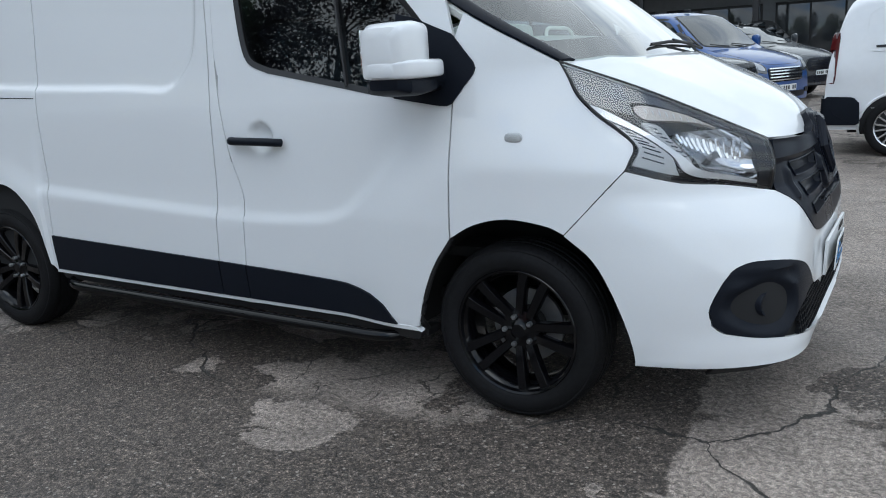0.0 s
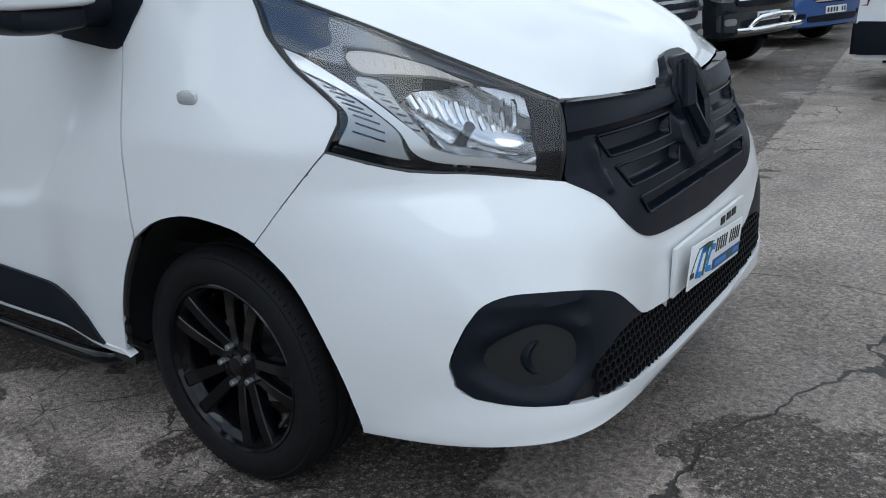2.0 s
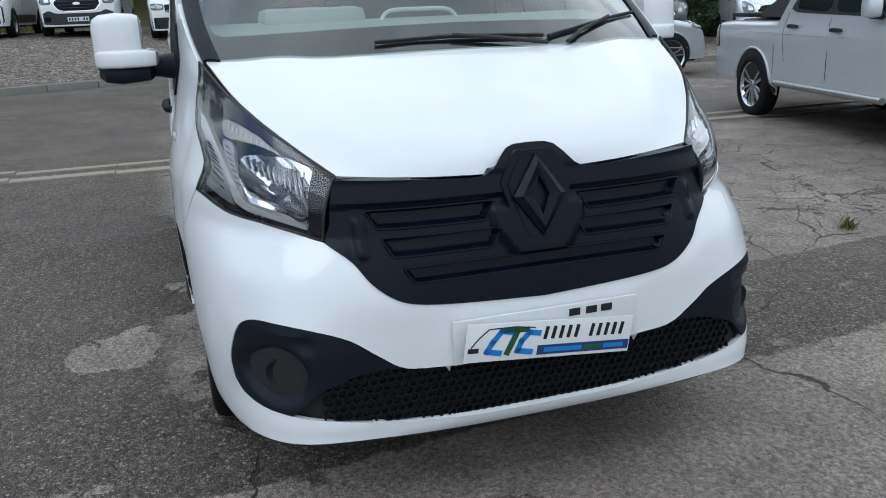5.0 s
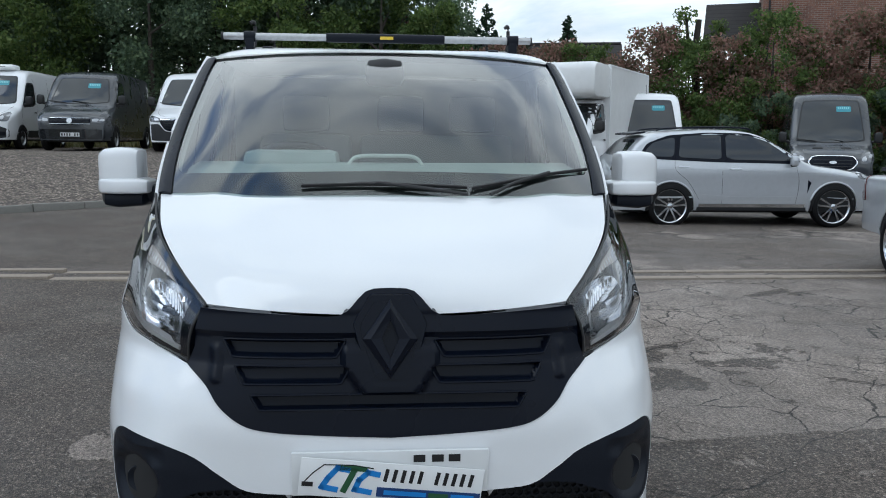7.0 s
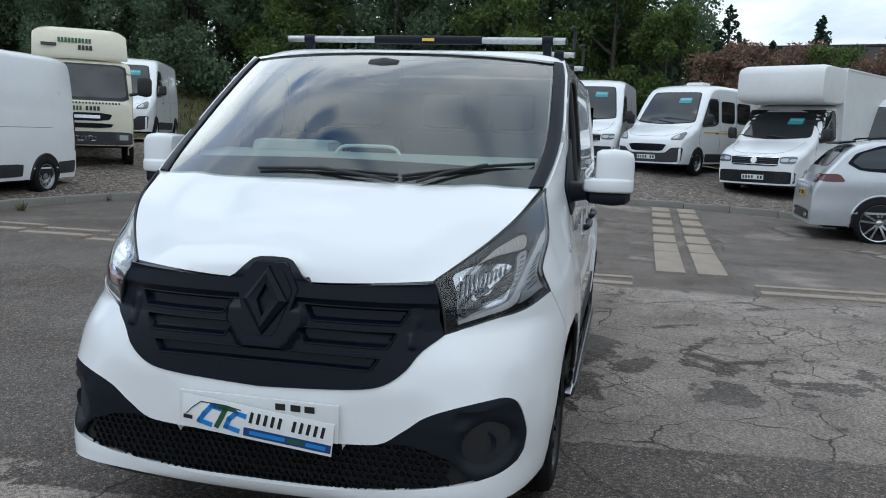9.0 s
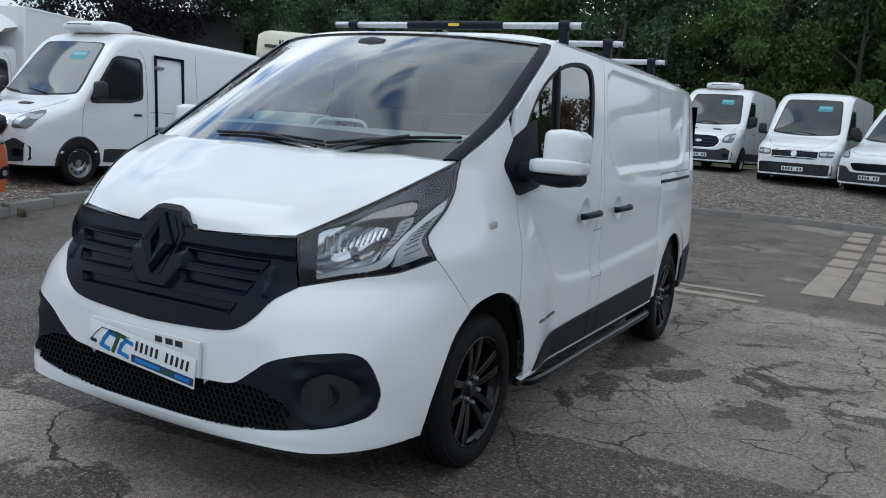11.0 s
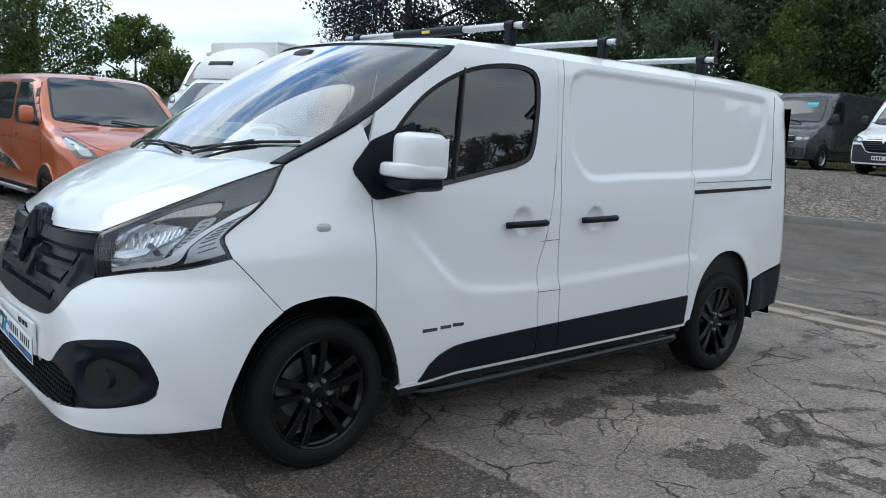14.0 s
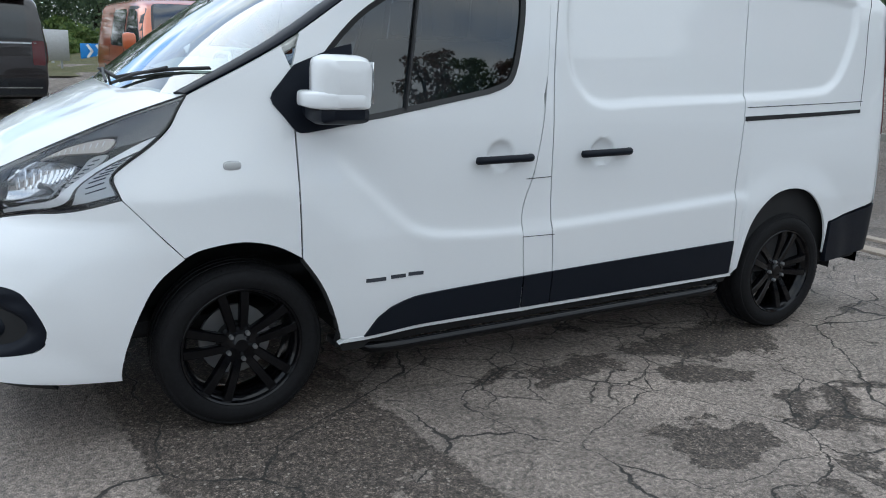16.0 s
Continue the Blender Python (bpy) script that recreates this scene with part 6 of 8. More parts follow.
    ob = vehicle("van", label, cat, at, heading, prof, 2.02, mat, (-.98, -.98 - (L - 1.95)), .345, feats, .11, .12, group, mirrors=(-1.22, 1.50, 1.0, SEAL), soft=.17, arch=lower)
    part("roof_aerial", tube([(-1.95, 0, H - .08), (-2.12, 0, H + .20)], .006, 6), SEAL, ob)
    for y, z in ((.30, 1.40), (-.35, 1.40)):
        part("wiper", tube([(-.93, y, z), (-1.02, y - .5, z + .06)], .012, 6), SEAL, ob)
    return ob


def chiller(ob, x, z):
    part("roof_chiller", move(blob([(-.50, -.05, -.02, .22, .05), (-.47, -.02, 0, .32, .08), (-.3, 0, .01, .38, .105), (.3, 0, .01, .38, .105), (.47, -.02, 0, .32, .08), (.50, -.05, -.02, .22, .05)], 26, 3), pose(x, 0, z + .035, 0, 4, 0)), SIGN_WHITE, ob, "white refrigeration unit")
    part("chiller_grille", box(.02, .60, .06, (x + .365, 0, z + .035), .01, (0, 8, 0)), DARK_INSIDE, ob)


# the back row, seen over the yard
v = big_van("white refrigerated panel van with dark oval grille on gravel", (-22.6, -11.9), 2, style=0)
chiller(v, -2.2, 2.53)
big_van("dark graphite panel van parked in the gravel row", (-21.3, -8.7), 2, GREY_PAINT, 2.42, 5.9, 1, NAVY_PAINT)
big_van("white panel van with black lower face and price sticker", (-21.2, -5.6), -3, high=2.45, style=3)
v = big_van("white refrigerated panel van with a side hatch", (-21.2, -2.9), -3, style=0)
chiller(v, -2.2, 2.53)
big_van("white high panel van with twin bar grille and black bumper", (-19.9, -.2), -6, high=2.60, style=1, lower=NAVY_PAINT)
v = big_van("white minibus with a yellow side stripe on gravel", (-19.4, 1.6), -28, high=2.52, style=2, extra=[("side", "side_glass", rounded(quad(-2.46, -3.40, 1.45, 2.05), 2, .08), FAR_GLASS), ("side", "side_glass", rounded(quad(-3.60, -4.6, 1.45, 2.05), 2, .08), FAR_GLASS), ("side", "stripe", quad(-1.3, -5.2, 1.14, 1.18), PLATE_YELLOW)], cat="minibus")
part("roof_vent", box(.5, .5, .10, (-3.0, 0, 2.55), .03), SIGN_WHITE, v)
big_van("white high-roof panel van behind the silver car", (-18.8, 7.4), -14, high=2.72, style=2, lower=PLAIN_WHITE)
big_van("dark grey high-roof panel van beside the hedge", (-17.0, 11.6), -24, GREY_PAINT, 2.75, 6.0, 0, GREY_PAINT)
big_van("white high-roof van beside the hedge", (-15.4, 14.4), -30, high=2.70, style=0)
big_van("white panel van with a bright grille frame on gravel", (-17.2, -12.9), 22, high=2.50, style=2)


def box_body(owner, name, x0, x1, w, z0, z1, label):
    """A panelled load box with metal edging."""
    part(name, box(x0 - x1, w, z1 - z0, ((x0 + x1) / 2, 0, (z0 + z1) / 2), .035, seg=3), BOX_WHITE, owner, label)
    for s in (1, -1):
        part("edge_strip", box(x0 - x1 - .06, .03, .05, ((x0 + x1) / 2, s * w / 2, z1 - .03), .01), SIGN_WHITE, owner)
        part("edge_strip", box(x0 - x1 - .06, .03, .07, ((x0 + x1) / 2, s * w / 2, z0 + .03), .01), ALU, owner)
        for x in (x0 - .02, x1 + .02):
            part("corner_strip", box(.05, .03, z1 - z0 - .08, (x, s * w / 2, (z0 + z1) / 2), .01), SIGN_WHITE, owner)


# box van
lut = big_van("white box van with a tall rounded luton body", (-17.0, 4.0), -32, high=2.30, length=3.0, style=1, lower=NAVY_PAINT, cat="box van")
box_body(lut, "box_body", -2.35, -6.45, 2.14, .86, 3.12, "white box body")
part("luton_pod", move(blob([(-1.06, -.05, -.02, .66, .38), (-1.03, 0, 0, .72, .43), (-.9, .03, .01, .76, .455), (.9, .03, .01, .76, .455), (1.03, 0, 0, .72, .43), (1.06, -.05, -.02, .66, .38)], 30, 4.5), pose(-1.78, 0, 2.665)), BOX_WHITE, lut, "rounded white moulding over the cab")
part("pod_mark", box(.012, .62, .13, (-1.005, -.05, 2.78), .01), SIGN_WHITE, lut)
part("chassis_rail", box(4.0, 1.0, .2, (-4.3, 0, .68)), DARK_INSIDE, lut)
for s in (1, -1):
    far_wheel(lut, -4.75, s * .86, .34, STEEL, 0)

# the refrigerated van across the kerb, side on
v = big_van("white refrigerated panel van with a framed side door", (-4.45, -9.85, .20), 3, high=2.55, length=6.1, style=0, group="vans by the kerb")
chiller(v, -2.15, 2.53)
for x in (-2.55, -3.19):
    part("hatch_frame", box(.05, .03, 1.42, (x, 1.0, 1.45), .01, (3.5, 0, 0)), GRILLE_BLACK, v)
part("hatch_frame", box(.69, .03, .05, (-2.87, .958, 2.16), .01), GRILLE_BLACK, v)
for z in (.95, 1.98):
    part("hatch_hinge", box(.20, .04, .05, (-2.62, 1.035 - .05 * (z - .95), z), .01), STEEL, v)
part("hatch_lock", box(.14, .05, .09, (-3.12, 1.02, 1.25), .02), GRILLE_BLACK, v)
# box truck behind it
t = big_van("white box truck with an aerodynamic roof pod", (-4.5, -13.3, .12), 14, high=2.42, length=3.0, style=0, group="vans by the kerb", cat="box truck", screen_sticker=False)
box_body(t, "box_body", -2.50, -7.9, 2.2, .78, 3.14, "white insulated box body")


def fairing():
    """A wind deflector that sweeps up from the cab roof to the box."""
    rows = []
    for s in np.linspace(-1, 1, 15):
        e = 1 - abs(s) ** 4 * .35
        rows.append([(-1.78 - .12 * s * s, s * .97, 2.26), (-1.80 - .12 * s * s, s * .97, 2.26 + .20 * e), (-1.95 - .06 * s * s, s * .97, 2.26 + .44 * e), (-2.20, s * .96, 2.26 + .64 * e), (-2.52, s * .96, 2.26 + .74 * e), (-2.52, s * .96, 2.2)])
    bm = sheet(rows)
    bmesh.ops.holes_fill(bm, edges=[e for e in bm.edges if e.is_boundary])
    return outward(bm, (-2, 0, 2.3))


part("roof_pod", fairing(), SIGN_WHITE, t, "white moulded roof fairing")
part("pod_intake", box(.05, .8, .10, (-1.90, 0, 2.60), .02, (0, -35, 0)), GRILLE_BLACK, t)
for s in (1, -1):
    far_wheel(t, -5.4, s * .86, .36, STEEL, 0)
w = big_van("white panel van with a roof chiller at the far side", (-8.6, -20.5), 40, high=2.5, style=0, group="vans by the kerb", screen_sticker=False)
chiller(w, -2.1, 2.48)
big_van("white van in the far row", (-11.5, -23.5), 40, high=2.5, style=3, group="vans by the kerb", screen_sticker=False)

# cream tipper truck
prof = [(0, .55), (.0, 1.0), (-.03, 1.42), (-.14, 1.55), (-.42, 2.22), (-.55, 2.36), (-1.72, 2.36), (-1.82, 2.28), (-1.82, .55)]
truck = vehicle("tipper_truck", "cream forward-control truck with a roof sign box", "truck", (-12.2, -10.2), 38, prof, 2.1, CREAM_PAINT, (-1.05, -4.1), .38,
                [("front", "screen_surround", rounded([(-.95, 1.46), (.95, 1.46), (.90, 2.25), (-.90, 2.25)], 2, .07), SEAL, .004), ("front", "windscreen", rounded([(-.90, 1.52), (.90, 1.52), (.85, 2.21), (-.85, 2.21)], 2, .08), FAR_GLASS, .010), ("side", "door_glass", rounded([(-.42, 1.5), (-.58, 2.15), (-1.4, 2.15), (-1.4, 1.45)], 2, .1), FAR_GLASS),
                 ("front", "bumper", rounded(quad(-.99, .99, .52, .80), 2, .08), BUMPER_GREY, .02), ("front", "grille", rounded([(-.55, .88), (.55, .88), (.62, .98), (-.62, .98)], 1), GRILLE_BLACK, .012), ("front", "grille", rounded([(-.52, 1.03), (.52, 1.03), (.60, 1.20), (-.60, 1.20)], 1), GRILLE_BLACK, .012),
                 ("front", "grille_bar", quad(-.34, .34, 1.08, 1.15), SILVER, .02),
                 ("pair", "headlamp", rounded(quad(.66, .94, .60, .77), 2, .12), LAMP_DARK, .026), ("pair", "reflector", rounded(quad(.72, .90, .63, .74), 2, .12), LAMP_BRIGHT, .031)]
                + [("front", "name_bar", quad(-.62 + .062 * k, -.58 + .062 * k, 1.245, 1.335), SIGN_GREEN, .012) for k in range(10)] + [("front", "name_bar", quad(.06 + .075 * k, .11 + .075 * k, 1.245, 1.335), INK, .012) for k in range(4)]
                + [("front", "name_bar", quad(-.80 + .066 * k, -.765 + .066 * k, 1.385, 1.42), BUMPER_GREY, .012) for k in range(24)] + plate(0, .66),
                .05, .05, mirrors=(-.12, 1.80, 1.5, SEAL), soft=.12, low=.5, belt=1.4, bow=.10)


def roof_sign():
    """A cab roof sign with a sloping front."""
    rows = []
    for s in np.linspace(-1, 1, 17):
        e = 1 - abs(s) ** 8 * .18
        rows.append([(-.46 - .04 * s * s, s * .95, 2.34), (-.44 - .04 * s * s, s * .95, 2.42), (-.60 - .04 * s * s, s * .94, 2.42 + .46 * e), (-.70, s * .93, 2.42 + .56 * e), (-.95, s * .92, 2.42 + .61 * e), (-1.70, s * .92, 2.42 + .62 * e), (-1.76, s * .92, 2.42 + .56 * e), (-1.78, s * .92, 2.34)])
    bm = sheet(rows)
    rim = [e for e in bm.edges if e.is_boundary and abs(e.verts[0].co.y) > .8 and abs(e.verts[1].co.y) > .8]
    bmesh.ops.holes_fill(bm, edges=rim)
    return outward(bm, (-1.1, 0, 2.6))


part("roof_sign", roof_sign(), CREAM_PAINT, truck, "cream roof sign box")
for k in range(10):
    part("sign_bar", box(.012, .048, .10, (-.525 - .0, -.42 + .068 * k, 2.73), 0, (0, -19, 0)), SIGN_GREEN, truck)
for k in range(4):
    part("sign_bar", box(.012, .055, .10, (-.475, -.02 + .075 * k, 2.58), 0, (0, -19, 0)), INK, truck)
part("sign_drawing", box(.012, .30, .07, (-.478, -.62, 2.62), .004, (0, -19, 0)), BUMPER_GREY, truck)
part("tipper_bed", box(3.2, 2.1, .5, (-3.6, 0, 1.15), .03), CREAM_PAINT, truck)


# orange van facing the lot
def mid_van(name, label, at, heading, mat, lower, L=5.0, H=1.97, rim=STEEL, spokes=0, face=0, back=False, group="", cat="van"):
    prof = [(0, .40), (.0, .80), (-.05, .94), (-.20, 1.04), (-.55, 1.15), (-1.05, 1.26), (-1.78, H - .14), (-1.98, H - .05), (-2.4, H), (-L + .35, H - .01), (-L + .12, H - .05), (-L + .04, H - .18), (-L, 1.0), (-L, .40)]
    glass = rounded([(-.78, 1.30), (0, 1.25), (.78, 1.30), (.80, 1.36), (.68, H - .16), (.60, H - .11), (-.60, H - .11), (-.68, H - .16), (-.80, 1.36)], 2, .18)
    feats = [("front", "screen_surround", scaled(glass, 1.04), SEAL, .004), ("front", "windscreen", glass, FAR_GLASS, .010),
             ("side", "window_surround", rounded([(-1.12, 1.20), (-1.78, 1.80), (-2.0, 1.84), (-2.40, 1.84), (-2.42, 1.24)], 2, .10), SEAL, .004), ("side", "door_glass", rounded([(-1.30, 1.26), (-1.82, 1.75), (-2.0, 1.79), (-2.34, 1.79), (-2.36, 1.28)], 2, .12), FAR_GLASS, .010),
             ("side", "side_glass", rounded(quad(-2.52, -3.50, 1.27, 1.80), 2, .08), FAR_GLASS),
             ("seam", "door_seam", [(-1.12, .45), (-1.10, .9), (-1.14, 1.20)], SEAL), ("seam", "door_seam", [(-2.46, .40), (-2.46, 1.2), (-2.44, 1.84)], SEAL), ("seam", "door_seam", [(-3.60, .45), (-3.60, 1.2), (-3.58, 1.84)], SEAL), ("side", "door_handle", rounded(quad(-2.15, -2.36, 1.06, 1.10), 1), mat, .025),
             # the waist crease's shade is drawn as a thin line in the dark trim colour
             ("nose_seam", "bonnet_seam", [(.0, .93), (.42, .94), (.62, 1.0), (.76, 1.12), (.80, 1.22)], SEAL), ("seam", "waist_crease", [(-1.2, 1.0), (-2.4, 1.02), (-L + .3, 1.03)], lower),
             ("side", "sill_strip", quad(-1.4, -L + 1.4, .31, .40), lower)]
    if face == 0:
        hexagon = [(-.46, .62), (.46, .62), (.60, .76), (.48, .90), (-.48, .90), (-.60, .76)]
        feats += [("front", "grille_frame", rounded(scaled(hexagon, 1.06), 2, .14), lower, .010), ("front", "grille", rounded(hexagon, 2, .14), GRILLE_BLACK, .018), ("front", "lower_grille", rounded([(-.66, .36), (.66, .36), (.72, .46), (.58, .52), (-.58, .52), (-.72, .46)], 2, .12), GRILLE_BLACK, .014),
                  ("pair", "fog_surround", rounded([(.68, .46), (.86, .46), (.88, .62), (.76, .60)], 2, .15), GRILLE_BLACK, .014), ("pair", "fog_lamp", [(.79 + .035 * math.cos(a), .53 + .035 * math.sin(a)) for a in np.linspace(0, 6.28, 12)[:-1]], LAMP_BRIGHT, .022)]
        feats += [("front", "grille_bar", quad(-.5 + abs(z - .76), .5 - abs(z - .76), z, z + .010), lower, .024) for z in (.68, .73, .78, .83)]
        feats += lamp([(.62, .86), (.84, .86), (.90, .96), (.90, 1.10), (.82, 1.10), (.66, .96)], ((.55, -.02, -.03), (.3, .05, .07)))
        feats += plate(0, .57)
    else:
        feats += [("front", "grille", rounded([(-.50, .64), (.50, .64), (.55, .88), (-.55, .88)], 2, .10), GRILLE_BLACK, .012), ("front", "lower_grille", rounded(quad(-.62, .62, .36, .46), 2, .1), GRILLE_BLACK, .014), ("pair", "fog_lamp", rounded(quad(.66, .84, .42, .50), 2, .15), GRILLE_BLACK, .014)]
        feats += [("front", "grille_bar", quad(-.5, .5, z, z + .020), CHROME, .02) for z in (.66, .71, .76, .81, .855)]
        feats += lamp([(.55, .78), (.86, .84), (.90, 1.06), (.80, 1.04), (.58, .92)], ((.6, -.02, -.01),))
        feats += plate(0, .53)
    if back:
        feats += [("rear", "rear_glass", rounded(quad(-.68, .68, 1.20, 1.72), 2, .08), FAR_GLASS, .012), ("rear_pair", "tail_lamp", rounded(quad(.74, .92, .80, 1.18), 2, .08), RED_LAMP, .014), ("rear", "tail_strip", quad(-.8, .8, 1.13, 1.155), CHROME, .014), ("rear", "rear_bumper", rounded(quad(-.90, .90, .34, .60), 2, .08), lower, .03), ("rear", "bumper_strip", quad(-.85, .85, .44, .455), CHROME, .036), ("side", "tail_lamp", rounded(quad(-L + .02, -L + .22, .82, 1.16), 2, .1), RED_LAMP, .01)] + plate(.0, .98, True)
    ob = vehicle(name, label, cat, at, heading, prof, 1.98, mat, (-.95, -.95 - (L - 2.05)), .34, feats, .15, .13, group, rim, spokes, mirrors=(-1.32, 1.36, .8, mat), soft=.16, belt=1.1, rk=.235 if spokes else .218)
    for y in (.35, -.3):
        part("wiper", tube([(-.98, y, 1.285), (-1.06, y - .45, 1.33)], .010, 6), SEAL, ob)
    part("roof_aerial", box(.12, .05, .05, (-2.1, 0, H + .01), .015), SEAL, ob)
    if back:
        part("roof_spoiler", box(.24, 1.4, .05, (-L + .0, 0, H - .06), .02, (0, -6, 0)), mat, ob)
    return ob


orange = mid_van("crew_van", "metallic orange crew van with black oval grille and graphics", (-2.13, -6.75), 92, ORANGE_PAINT, NAVY_PAINT, rim=GLOSS_BLACK, spokes=7, H=1.98)
for k in range(3):
    for s in (1, -1):
        part("side_graphic", panel([(-2.1 - k * .55, .58 + .05 * k), (-2.7 - k * .55, .60 + .05 * k), (-2.9 - k * .55, .78 + .10 * k), (-2.5 - k * .55, .72 + .10 * k)], lambda x, z: Vector((x, s * 1.003, z)), .2, .004), SILVER, orange)
for s in (1, -1):
    part("side_step", tube([(-1.5, s * 1.04, .33), (-3.55, s * 1.04, .33)], .03, 10), ALU, orange)
mid_van("people_carrier", "dark brown people carrier with chrome strip, rear towards the lot", (0.95, -16.0), -88, BROWN_PAINT, NAVY_PAINT, L=5.0, H=1.92, back=True, rim=GLOSS_BLACK, spokes=7, cat="people carrier")
mid_van("blue_van", "bright blue crew van with chrome grille bars", (-.95, 12.15), -22, BLUE_PAINT, NAVY_PAINT, face=1, spokes=8, cat="van")
mid_van("black_van", "near-black van with chrome grille bars", (-1.4, 14.65), -22, NAVY_PAINT, NAVY_PAINT, face=1, spokes=8)
mid_van("black_car", "dark graphite people carrier beside a black van", (-1.0, 17.5), -22, GREY_PAINT, NAVY_PAINT, L=4.6, H=1.75, spokes=8, cat="people carrier")

# small white van, rear wheel and tail beside the lot
prof = [(0, .42), (.0, .75), (-.10, .92), (-.95, 1.12), (-1.75, 1.74), (-2.1, 1.84), (-4.0, 1.82), (-4.2, 1.74), (-4.36, 1.2), (-4.40, .9), (-4.42, .42)]
small = vehicle("small_van", "small white panel van with black rear bumper and silver wheels", "van", (4.6, 7.85), 0, prof, 1.86, PLAIN_WHITE, (-.88, -3.66), .325,
                [("front", "windscreen", rounded([(-.74, 1.14), (.74, 1.14), (.60, 1.68), (-.60, 1.68)], 2, .1), FAR_GLASS), ("side", "door_glass", rounded([(-1.15, 1.14), (-1.75, 1.64), (-2.15, 1.66), (-2.2, 1.16)], 2, .1), FAR_GLASS),
                 ("side", "rear_bumper", rounded([(-4.03, .36), (-4.03, .60), (-4.10, .67), (-4.40, .68), (-4.41, .36)], 1, .1), BLACK_PLASTIC, .03), ("rear", "rear_bumper", rounded(quad(-.9, .9, .34, .68), 1, .1), BLACK_PLASTIC, .035), ("side", "tail_lamp", rounded([(-4.30, .82), (-4.26, 1.38), (-4.34, 1.38), (-4.405, .82)], 1, .1), RED_LAMP, .012),
                 ("side", "rail_surround", rounded(quad(-2.75, -3.95, 1.16, 1.27), 2, .1), PLAIN_WHITE, .010), ("side", "slide_rail", rounded(quad(-2.8, -3.9, 1.20, 1.23), 1, .1), SEAL, .016), ("seam", "panel_crease", [(-2.5, 1.36), (-2.55, 1.62), (-3.2, 1.66), (-3.9, 1.62), (-4.0, 1.36)], PLAIN_WHITE), ("seam", "door_seam", [(-2.28, .45), (-2.28, 1.7)], SEAL), ("seam", "door_seam", [(-3.1, .5), (-3.15, 1.1), (-3.1, 1.66)], SEAL)], .12, .14, rim=SILVER, spokes=8, mirrors=(-1.3, 1.15, .7, SEAL), soft=.15, belt=1.0, rk=.232, arch=PLAIN_WHITE)

# silver estate car side on
prof = [(0, .46), (.0, .72), (-.08, .88), (-.30, .99), (-.8, 1.07), (-1.38, 1.13), (-2.15, 1.62), (-2.45, 1.71), (-2.9, 1.74), (-3.9, 1.70), (-4.35, 1.60), (-4.70, 1.20), (-4.84, 1.0), (-4.88, .80), (-4.88, .48)]
